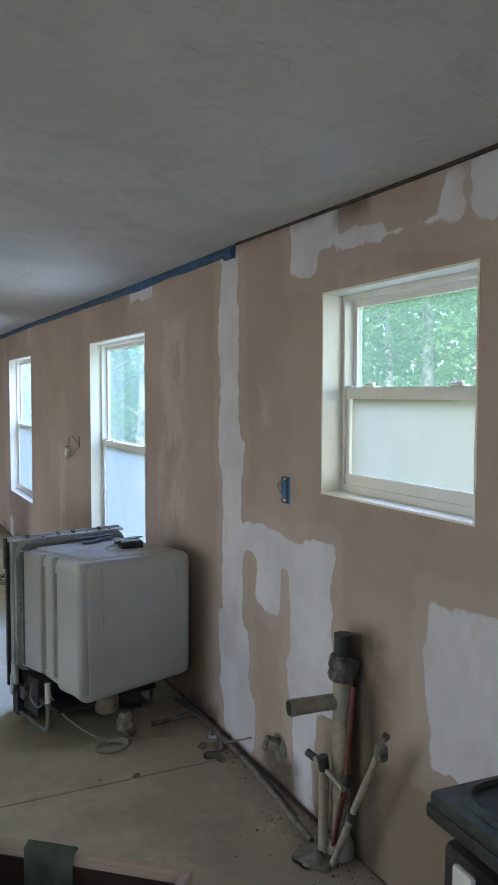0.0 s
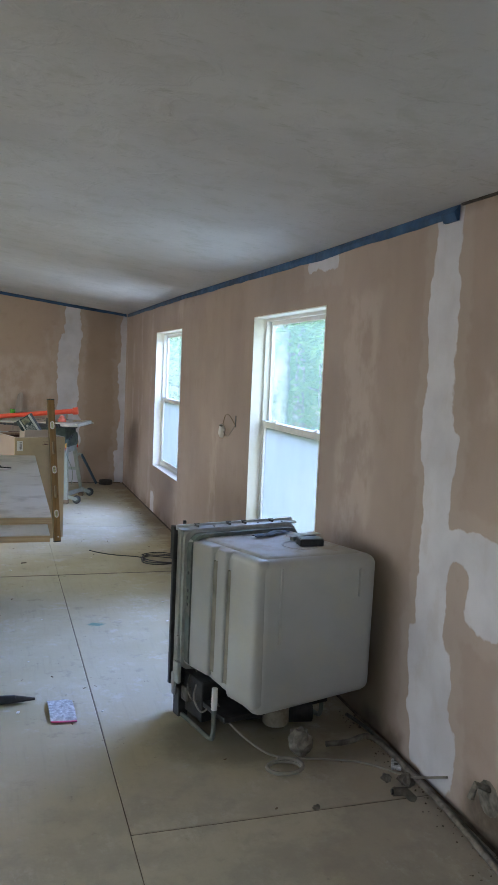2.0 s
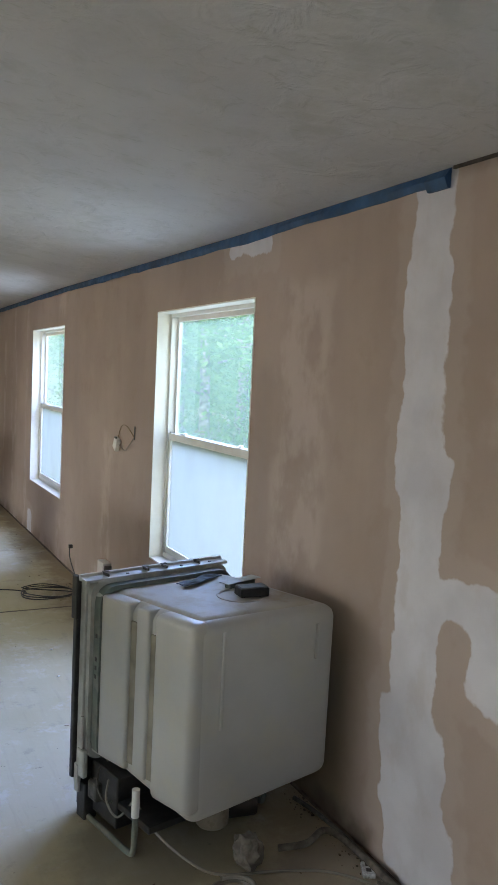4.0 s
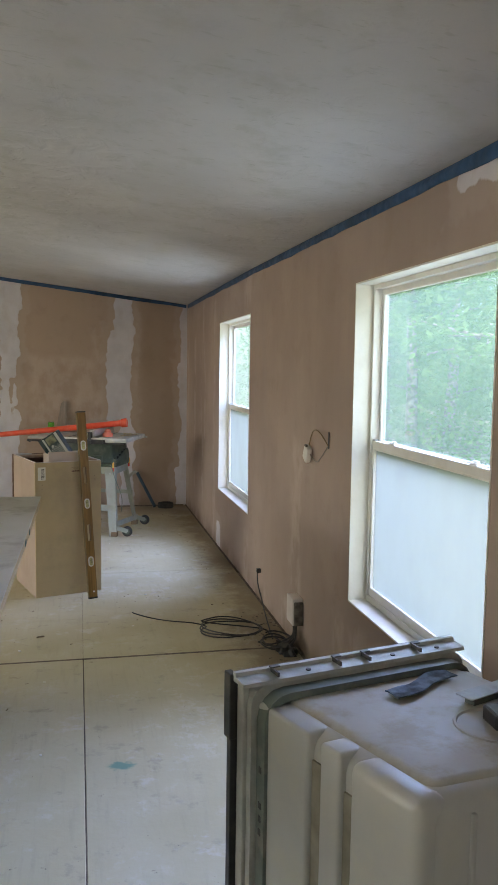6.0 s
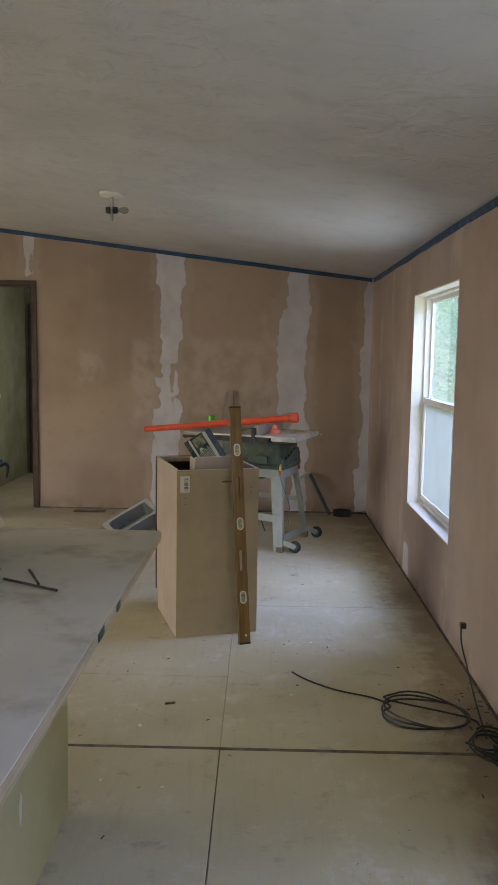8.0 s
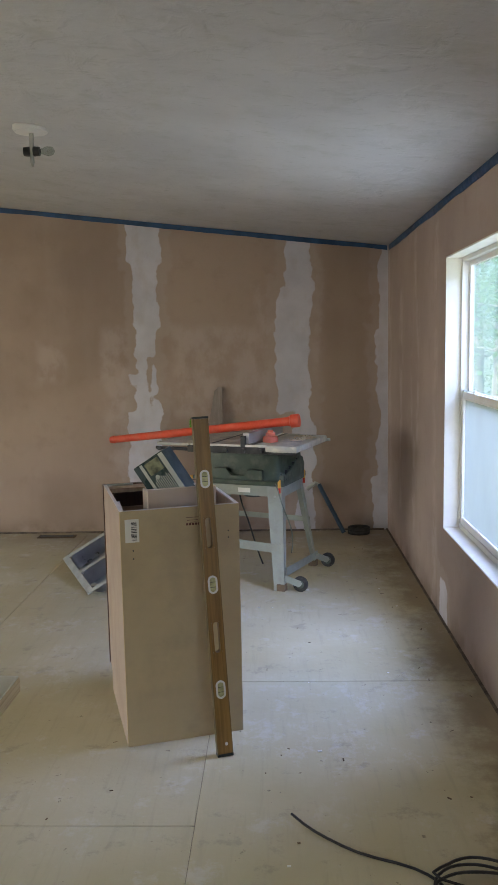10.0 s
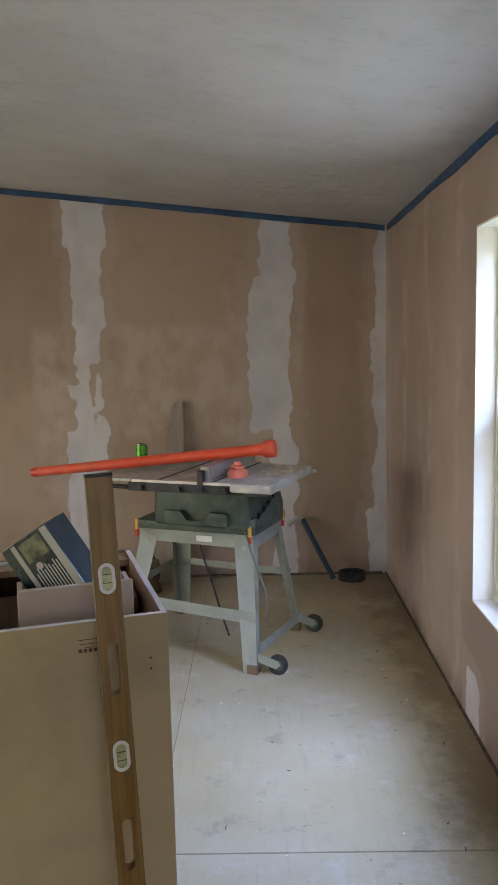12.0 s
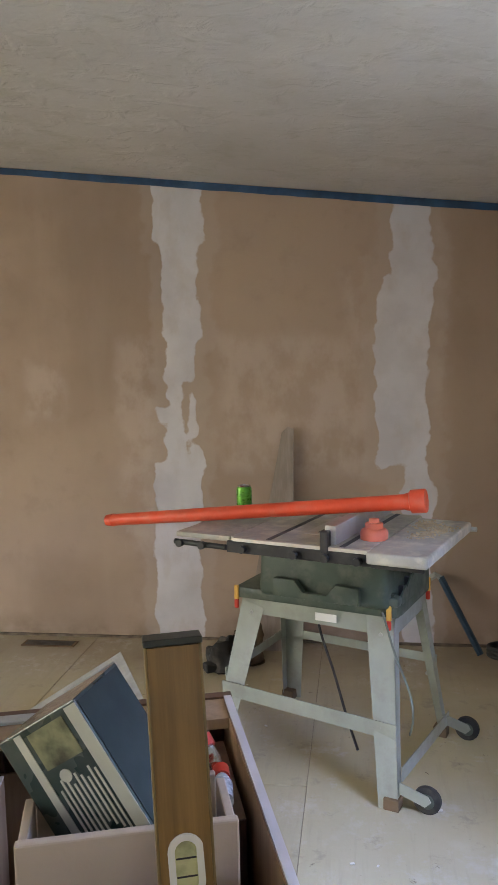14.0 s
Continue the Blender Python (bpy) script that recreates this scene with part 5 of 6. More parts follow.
        for k in range(4):
            for j in range(n):
                bm.faces.new((R[k][j], R[k][(j + 1) % n], R[(k + 1) % 4][(j + 1) % n], R[(k + 1) % 4][j]))
        return bm
    part("flange", ring(0.020, 0.600, 0.205, 0.828, -0.050, -0.012, 0.030, 0.045), M_steel, d, "galvanised steel front flange")
    part("rubber_strip", ring(0.034, 0.596, 0.211, 0.816, -0.088, -0.0505, 0.018, 0.06), M_gasket_dw, d, "dark rubber strip round the tub", True)
    ch = prism([(-0.052, 0.826), (-0.050, 0.834), (-0.012, 0.838), (-0.010, 0.846), (0.003, 0.846), (0.003, 0.826)], 0.60, 0.0, axis="x")
    part("top_channel", ch, M_steel, d, "stepped steel channel along the top")
    for x in (0.085, 0.245, 0.325, 0.47):
        br = bmesh.new()
        add_box(br, x, x + 0.004, -0.048, -0.004, 0.838, 0.8475)
        add_box(br, x, x + 0.022, -0.016, -0.004, 0.8465, 0.849)
        part("bracket", br, M_clamp, d, "small dark fixing bracket")
    for x in (0.17, 0.40, 0.53):
        part("screw", tube([(x, -0.032, 0.8355), (x, -0.032, 0.8385)], 0.006, 10), M_clamp, d)
    part("door", box(-0.004, 0.600, 0.004, 0.026, 0.13, 0.838, 0.003), M_black, d, "black door seen edge-on")
    for z in (0.50, 0.53, 0.56, 0.64):
        part("flange_hole", box(0.0325, 0.0335, -0.075, -0.064, z, z + 0.014), M_black, d, "dark slot in the flange")
    part("door_liner", box(0.010, 0.024, -0.030, 0.0025, 0.16, 0.822, 0.003), M_steel, d, "grey steel door edge")
    part("control_edge", box(-0.008, 0.010, 0.0, 0.034, 0.690, 0.840, 0.003), M_black, d, "black control panel edge")
    part("kick_plate", box(0.030, 0.585, 0.0, 0.030, 0.02, 0.125, 0.003), M_black, d, "black kick plate")
    hg = bmesh.new()
    add_box(hg, 0.002, 0.022, -0.060, -0.010, 0.150, 0.245)
    add_box(hg, 0.000, 0.014, -0.030, 0.000, 0.090, 0.190)
    bevel_all(hg, 0.004, 1)
    part("hinge", hg, M_steel, d, "door hinge plate")
    part("hinge_spring", tube([(0.010, -0.035, 0.25), (0.010, -0.035, 0.36)], 0.006, 10), M_steel, d, smooth=True)
    for x in (0.03, 0.575):
        fr = bmesh.new()
        add_tube(fr, smooth_path([(x, -0.01, 0.15), (x, -0.012, 0.05), (x, -0.02, 0.014), (x, -0.16, 0.012), (x, -0.31, 0.012), (x, -0.345, 0.03), (x, -0.350, 0.10), (x, -0.350, 0.15)], 5), 0.010, 10)
        part("floor_frame", fr, M_gasket_dw, d, "bent dark steel tube base frame", True)
        part("frame_sleeve", tube([(x, -0.350, 0.145), (x, -0.350, 0.235)], 0.013, 12), M_white_pl, d, "pale plastic sleeve on the frame", True)
    part("front_foot", box(0.012, 0.060, -0.06, -0.005, 0.0, 0.13, 0.004), M_black, d)
    # Added black box that darkens the shaded space below the tub.
    part("under_tub_dark", box(0.045, 0.555, -0.215, -0.035, 0.030, 0.205, 0.006), M_black, d, "black box filling the deep shade under the tub")
    part("chassis_lug", box(0.020, 0.075, -0.120, -0.062, 0.085, 0.150, 0.008), M_clamp, d, "grimy bracket at the foot of the frame")
    for k, (y0_, z0_) in enumerate(((-0.10, 0.20), (-0.16, 0.18))):
        part("wire_loop", tube(smooth_path([(0.045, y0_, z0_), (0.020, y0_ - 0.03, z0_ - 0.05), (0.035, y0_ - 0.08, z0_ - 0.09), (0.09, y0_ - 0.10, z0_ - 0.03)]), 0.004, 6), (M_clamp, M_cable_w)[k], d, smooth=True)
    part("base_plate", box(0.05, 0.57, -0.40, -0.03, 0.10, 0.125, 0.004), M_black, d, "dark base pan")
    part("pump", lathe([(0.045, 0), (0.055, 0.01), (0.055, 0.09), (0.03, 0.11)], 20), M_pvc, d, "dirty beige pump body", True).matrix_basis = pose(0.30, -0.40, 0.055, 0, 0, 0)
    part("pump_motor", tube([(0.38, -0.36, 0.08), (0.48, -0.40, 0.08)], 0.048, 18), M_black, d, smooth=True)
    part("sump_hose", tube(smooth_path([(0.30, -0.38, 0.10), (0.22, -0.30, 0.06), (0.16, -0.20, 0.08), (0.10, -0.12, 0.12)]), 0.014, 10), M_black, d, smooth=True)
    rnd = random.Random(5)
    for k in range(3):
        pts = [(0.08 + 0.05 * k, -0.08, 0.22), (0.10 + 0.07 * k, -0.16, 0.10 + 0.03 * k), (0.20 + 0.06 * k, -0.26, 0.07), (0.34, -0.33, 0.12)]
        part("wiring", tube(smooth_path(pts), 0.004, 6), (M_cable_w, M_copper, M_black)[k], d, smooth=True)
    # loose things on top
    bk = thing("dark_block", base @ pose(0.395, -0.385, 0.8002, 0, 0, -16), "small dark sponge block lying on the dishwasher", "block")
    part("foam", box(0, 0.105, 0, 0.062, 0, 0.030, 0.004), M_black, bk)
    part("face", box(0.004, 0.101, 0.004, 0.058, 0.0302, 0.033, 0.001, 1), M_gasket_dw, bk)
    gl = bmesh.new()
    bmesh.ops.create_grid(gl, x_segments=18, y_segments=8, size=1)
    for v in gl.verts:
        x, y = v.co.x * 0.10, v.co.y * 0.022
        v.co = Vector((x, y + 0.02 * math.sin(x * 22), 0.006 + 0.010 * abs(noise.noise(Vector((x * 16, y * 30, 1)))) + 0.004))
    bmesh.ops.solidify(gl, geom=list(gl.faces), thickness=0.003)
    gl.transform(base @ pose(0.40, -0.145, 0.799, 0, 0, 3))
    finish("work_glove", gl, plain("blue_grey_fabric", (0.10, 0.14, 0.20), 0.9, vary=0.6, scale=30), None, "crumpled blue-grey glove lying on the dishwasher", True, category="glove")
    pl = thing("metal_strap", base @ pose(0.42, -0.285, 0.8002, 0, 0, 8), "pale punched metal strap on the dishwasher top", "strap")
    part("strip", box(0, 0.17, 0.0, 0.045, 0.018, 0.021, 0.001, 1), M_steel, pl)
    part("support", box(0.02, 0.15, 0.01, 0.035, 0.0, 0.0178), M_gasket_dw, pl)


dishwasher()


def hoses():
    """Grey drain hose, white flex and plug lying behind the dishwasher."""
    hose = [(1.42, 4.02, 0.03), (1.50, 3.98, 0.05), (1.61, 4.05, 0.03), (1.655, 4.0, 0.018), (1.66, 3.8, 0.018), (1.655, 3.5, 0.018), (1.63, 3.2, 0.018), (1.61, 3.03, 0.022), (1.60, 2.90, 0.02)]
    finish("drain_hose", tube(smooth_path(hose), 0.0115, 10), M_lint, None, "dirty off-white drain hose along the wall", True, category="hose")
    h2 = [(1.64, 4.3, 0.012), (1.672, 4.1, 0.012), (1.672, 3.7, 0.012), (1.665, 3.4, 0.012), (1.63, 3.06, 0.02)]
    finish("supply_hose", tube(smooth_path(h2), 0.008, 8), M_clamp, None, "dusty grey supply hose along the wall", True, category="hose")
    fl = [(1.02, 4.30, 0.14), (1.05, 4.15, 0.09), (1.12, 4.02, 0.05), (1.20, 3.98, 0.02), (1.36, 3.95, 0.008), (1.50, 3.90, 0.006), (1.58, 3.83, 0.006), (1.64, 3.72, 0.02), (1.69, 3.55, 0.10)]
    finish("white_cord", tube(smooth_path(fl), 0.0045, 8), M_cable_w, None, "thin white cord lying on the floor", True, category="cord")
    coil = [(1.20 + 0.07 * math.cos(a), 3.90 + 0.055 * math.sin(a), 0.010 + 0.002 * a) for a in (k * 0.35 for k in range(24))]
    finish("flex_coil", tube(coil, 0.008, 8), M_cable_w, None, "loop of dirty white flex on the floor", True, category="cord")
    sp = bmesh.new()
    bmesh.ops.create_icosphere(sp, subdivisions=3, radius=1)
    for v in sp.verts:
        n = noise.noise(v.co * 3) * 0.3
        v.co = Vector((v.co.x * 0.045 * (1 + n), v.co.y * 0.055 * (1 + n), v.co.z * 0.055 * (1 + n) + 0.06))
    sp.transform(pose(1.30, 4.00, 0))
    finish("lint_clump", sp, M_lint, None, "clump of grey lint under the dishwasher", True, category="debris")
    pg = thing("socket_block", pose(1.645, 3.84, 0, 0, 0, -28), "small white twin socket lying on the floor", "socket")
    part("plate", box(-0.020, 0.020, -0.035, 0.035, 0.0, 0.016, 0.003), M_sack, pg)
    for y in (-0.014, 0.014):
        part("hole", box(-0.008, 0.008, y - 0.008, y + 0.008, 0.0161, 0.0175, 0.0005, 1), M_black, pg)
    vs = thing("valve_stub", pose(1.56, 3.60, 0), "capped pipe stub in a hole in the floor", "valve")
    part("body", tube([(0.03, 0, 0.0), (0.0, 0.01, 0.03), (-0.045, 0.02, 0.03)], 0.016, 12), M_lint, vs, smooth=True)
    part("mouth", tube([(-0.045, 0.02, 0.03), (-0.052, 0.0215, 0.03)], 0.011, 12), M_black, vs, smooth=True)


hoses()


def plumbing():
    """Rough-in pipes of the missing sink, by the kitchen window."""
    p = thing("drain_stack", pose(1.655, 2.80, 0), "dirty white drain pipe with side stub rising from the floor", "pipe")
    part("riser", tube([(0.0, 0.01, 0.0), (0.0, 0.005, 0.30), (0.0, 0.0, 0.62)], 0.032, 20), M_pvc, p, smooth=True)
    part("stub", tube([(0.0, 0.01, 0.525), (-0.08, 0.020, 0.525), (-0.180, 0.035, 0.522)], [0.026, 0.026, 0.028], 18), M_pvc, p, smooth=True)
    part("stub_mouth", tube([(-0.180, 0.035, 0.522), (-0.183, 0.0355, 0.5219)], 0.024, 18), M_black, p, smooth=True)
    part("coupling", tube([(0.0, 0.0, 0.60), (0.0, 0.0, 0.68)], 0.037, 20), M_rubber, p, "black rubber coupling", True)
    part("vent_valve", tube([(0.0, 0.0, 0.68), (0.0, 0.0, 0.75)], 0.031, 16), M_black, p, "black air valve", True)
    cl = lathe([(0.034, 0.600), (0.044, 0.598), (0.050, 0.612), (0.046, 0.635), (0.051, 0.650), (0.048, 0.672), (0.036, 0.682)], 28)
    for v in cl.verts:
        w = 1 + 0.35 * noise.noise(v.co * 28)
        v.co.x, v.co.y = v.co.x * w, v.co.y * w
    part("hose_clamp", cl, M_clamp, p, "grimy hose clamp")
    part("floor_cup", lathe([(0.045, 0), (0.05, 0.01), (0.048, 0.05), (0.036, 0.065)], 18), M_pvc, p, smooth=True).matrix_basis = pose(0, 0.01, 0.002)
    r = thing("riser_pipe", pose(1.62, 2.81, 0), "tarnished red supply riser beside the drain", "pipe")
    part("lower", tube([(0.0, 0.0, 0.0), (0.0, -0.05, 0.17), (0.0, -0.09, 0.30)], 0.008, 12), M_copper, r, smooth=True)
    part("upper", tube([(0.0, -0.09, 0.30), (0.01, -0.09, 0.46), (0.03, -0.08, 0.60)], 0.009, 12), M_copper, r, smooth=True)
    part("joint", tube([(0.0, -0.088, 0.285), (0.002, -0.09, 0.325)], 0.013, 12), M_black, r, smooth=True)
    w = thing("supply_pipe", pose(1.60, 2.77, 0), "slanting cream plastic supply pipe with a valve on top", "pipe")
    part("pipe", tube([(0, 0, 0.0), (0.0, -0.115, 0.23), (0.0, -0.245, 0.47)], 0.0115, 12), M_pvc, w, smooth=True)
    part("ring", tube([(0.0, -0.105, 0.21), (0.0, -0.12, 0.24)], 0.017, 12), M_black, w, smooth=True)
    part("valve", box(-0.014, 0.018, -0.276, -0.240, 0.460, 0.508, 0.009), M_lint, w, "grimy stop valve", True)
    part("handle", tube([(0.0, -0.262, 0.515), (0.0, -0.285, 0.545)], [0.008, 0.012], 10), M_lint, w, smooth=True)
    c = thing("capped_pipe", pose(1.60, 2.80, 0), "capped pipe branch leaning from the riser", "pipe")
    part("branch", tube([(0.0, -0.095, 0.285), (0.0, 0.095, 0.315)], 0.009, 12), M_pvc, c, smooth=True)
    part("cap", tube([(0.0, 0.085, 0.314), (-0.01, 0.115, 0.322)], 0.013, 12), M_black, c, smooth=True)
    part("stub", tube([(0.0, 0.025, 0.0), (0.0, 0.025, 0.30)], 0.017, 14), M_pvc, c, smooth=True)
    part("stub_cap", tube([(0.0, 0.022, 0.30), (-0.008, 0.022, 0.345)], 0.0185, 14), M_black, c, smooth=True)
    bm = bmesh.new()
    bmesh.ops.create_icosphere(bm, subdivisions=3, radius=1)
    for v in bm.verts:
        n = noise.noise(v.co * 2.4) * 0.4
        v.co = Vector((v.co.x * 0.07 * (1 + n), v.co.y * 0.08 * (1 + n), max(0, v.co.z) * 0.030 * (1 + n)))
    bm.transform(pose(1.58, 2.83, 0.0))
    finish("foam_lump", bm, M_lint, None, "lump of old foam round the pipes at the floor", True, category="debris")
    ho = thing("knocked_hole", pose(XW, 3.31, 0.15), "ragged hole knocked in the drywall near the floor", "hole")
    part("edge", lathe([(0.055, 0.001), (0.06, 0.004), (0.03, 0.003)], 11), M_lint, ho).matrix_basis = pose(0, 0, 0, 0, -90, 0)
    part("stub", tube([(-0.001, 0.0, 0.03), (-0.05, 0.01, 0.05), (-0.06, 0.02, 0.0)], 0.012, 10), M_lint, ho, smooth=True)


plumbing()


def wall_fittings():
    o = thing("outlet_box", pose(XW, 3.27, 1.165), "blue electrical box with dark wires in the wall", "outlet")
    part("box_rim", box(-0.006, 0.0, -0.030, 0.030, -0.052, 0.052, 0.003, 1), M_blue_box, o, "blue plastic box rim")
    part("recess", box(-0.0075, -0.0062, -0.026, 0.026, -0.048, 0.048), M_black, o)
    part("device", box(-0.011, -0.0077, -0.014, 0.014, -0.034, 0.034, 0.002, 1), M_blue_box, o)
    for z in (-0.042, 0.038):
        part("strap", box(-0.010, -0.0077, -0.010, 0.010, z, z + 0.008, 0.001, 1), M_white_pl, o, "pale mounting strap")
    part("wire", tube(smooth_path([(-0.008, 0.0, 0.04), (-0.03, 0.012, 0.02), (-0.012, 0.004, -0.03)]), 0.003, 6), M_cable_w, o, smooth=True)
    t = thing("thermostat_wires", pose(XW, 6.62, 1.12), "small white switch hanging by thin wires from the wall", "switch")
    part("slot", box(-0.004, 0.0, -0.205, -0.190, 0.015, 0.095, 0.001, 1), M_black, t, "dark cut slot")
    part("device", box(-0.015, 0.015, -0.032, 0.032, -0.040, 0.040, 0.008), M_white_pl, t, "white plastic switch body").matrix_basis = pose(-0.024, 0.080, -0.034, 28, 0, 0)
    part("clip", box(-0.040, -0.030, 0.050, 0.085, 0.000, 0.012, 0.002, 1), M_clamp, t, "small metal clip")
    part("wire", tube(smooth_path([(-0.004, -0.197, 0.03), (-0.03, -0.14, 0.09), (-0.03, -0.03, 0.085), (-0.02, 0.07, 0.0)]), 0.0025, 6), M_brass, t, smooth=True)
    part("wire", tube(smooth_path([(-0.004, -0.197, 0.03), (-0.03, -0.15, -0.04), (-0.02, -0.05, -0.06), (-0.02, 0.06, -0.03)]), 0.0025, 6), M_cable_w, t, smooth=True)
    j = thing("cable_box", pose(XW, 6.86, 0), "grey-white utility box with black cables by the floor", "utility box")
    part("box", box(-0.055, -0.001, -0.055, 0.075, 0.155, 0.30, 0.006), M_edge_lam, j)
    part("box_side", box(-0.050, -0.002, -0.075, -0.0555, 0.16, 0.285, 0.004), M_lint, j)
    for k in range(4):
        pts = [(-0.03, -0.04 + 0.02 * k, 0.155), (-0.04, -0.05 + 0.02 * k, 0.08), (-0.07 - 0.02 * k, -0.02 + 0.03 * k, 0.02), (-0.13 - 0.02 * k, 0.05 * k, 0.008)]
        part("cable", tube(smooth_path(pts), 0.005, 6), M_black, j, smooth=True)
    lo = thing("low_outlet", pose(XW, 7.80, 0.20), "dark square cable outlet low on the wall", "outlet")
    part("socket", box(-0.028, 0.0, -0.014, 0.014, -0.014, 0.014, 0.003), M_black, lo)
    part("lead", tube(smooth_path([(-0.022, 0.0, -0.01), (-0.024, -0.03, -0.08), (-0.03, -0.20, -0.16), (-0.06, -0.45, -0.192), (-0.10, -0.75, -0.193)]), 0.004, 6), M_black, lo, smooth=True)
    # black cable coiled on the floor
    pts = [(0.862, 7.66, 0.006), (0.93, 7.57, 0.006), (1.05, 7.47, 0.006), (1.20, 7.40, 0.006)]
    for k in range(46):
        a = 2.6 + k * 0.42
        r = 1.0 + 0.16 * math.sin(k * 0.9)
        pts.append((1.40 + 0.155 * r * math.cos(a), 7.24 + 0.155 * r * math.sin(a), 0.007 + 0.0006 * k))
    pts += [(1.56, 7.20, 0.02), (1.60, 7.12, 0.012), (1.63, 6.98, 0.012)]
    finish("coax_coil", tube(smooth_path(pts, 3), 0.0042, 6), M_black, None, "thin black cable loosely coiled on the floor", True, category="cable")
    pts = [(1.60 + 0.075 * math.cos(a) * (1 + 0.2 * math.sin(a * 0.7)), 6.95 + 0.12 * math.sin(a), 0.008 + 0.0012 * k) for k, a in enumerate(i * 0.45 for i in range(34))]
    finish("cable_tangle", tube(pts, 0.005, 6), M_black, None, "tangle of black cable at the foot of the wall", True, category="cable")
    bm = bmesh.new()
    bmesh.ops.create_icosphere(bm, subdivisions=3, radius=1)
    for v in bm.verts:
        n = noise.noise(v.co * 3) * 0.5
        v.co = Vector((v.co.x * 0.05 * (1 + n), v.co.y * 0.09 * (1 + n), max(0, v.co.z) * 0.05 * (1 + n)))
    bm.transform(pose(1.63, 6.86, 0))
    finish("cable_bundle", bm, M_rubber, None, "dark bundle of cable ends by the wall", True, category="cable")


wall_fittings()


def ceiling_fittings():
    c = thing("ceiling_light_base", pose(-0.204, 8.863, ceil_z(-0.204) - 0.004), "bare ceiling lamp base with black sockets and no shade", "ceiling light")
    part("canopy", lathe([(0.075, 0.02), (0.078, -0.003), (0.070, -0.014), (0.02, -0.020)], 28), M_white_pl, c, smooth=True)
    part("stem", tube([(0, 0, -0.018), (0, 0, -0.10)], 0.010, 12), M_steel, c, smooth=True)
    for s in (-1, 1):
        part("socket", tube([(s * 0.008, 0, -0.094), (s * 0.034, 0, -0.094)], [0.021, 0.019], 14), M_black, c, "black lamp socket", True)
    part("finial", tube([(0, 0, -0.10), (0, 0, -0.14), (0, 0, -0.158)], [0.008, 0.009, 0.004], 12), M_steel, c, smooth=True)
    part("bulb", tube([(0.036, 0, -0.094), (0.050, 0, -0.094), (0.070, 0, -0.094), (0.090, 0, -0.094), (0.098, 0, -0.094)], [0.010, 0.014, 0.021, 0.017, 0.006], 16), M_glass, c, "clear glass bulb", True)
    f = thing("ceiling_panel_light", pose(-0.17, 2.75, ceil_z(-0.17)), "flat diffuser ceiling light with a dark frame, switched off", "ceiling light")
    tilt = math.degrees(math.atan(SLOPE))
    f.matrix_basis = pose(-0.192, 2.405, ceil_z(-0.192) - 0.032, 0, tilt, 0)
    fr = bmesh.new()
    a, b = 0.30, 0.56
    add_box(fr, -a, a, -b, -b + 0.028, -0.045, 0)
    add_box(fr, -a, a, b - 0.028, b, -0.045, 0)
    add_box(fr, -a, -a + 0.028, -b + 0.028, b - 0.028, -0.045, 0)
    add_box(fr, a - 0.028, a, -b + 0.028, b - 0.028, -0.045, 0)
    part("frame", fr, M_black, f, "dark metal frame")
    for sx in (-1, 1):
        for sy in (-1, 1):
            x, y = sx * (a - 0.028), sy * (b - 0.028)
            arc = [(x, y)] + [(x - sx * 0.035 * (1 - math.cos(k * math.pi / 12)), y - sy * 0.035 * (1 - math.sin(k * math.pi / 12))) for k in range(7)]
            cf = prism(arc, 0.012)
            cf.transform(Matrix.Translation((0, 0, -0.045)))
            part("corner_fillet", cf, M_black, f, "dark rounded inner corner")
    part("diffuser", box(-a + 0.028, a - 0.028, -b + 0.028, b - 0.028, -0.036, -0.028), M_label, f, "pale diffuser panel")


ceiling_fittings()


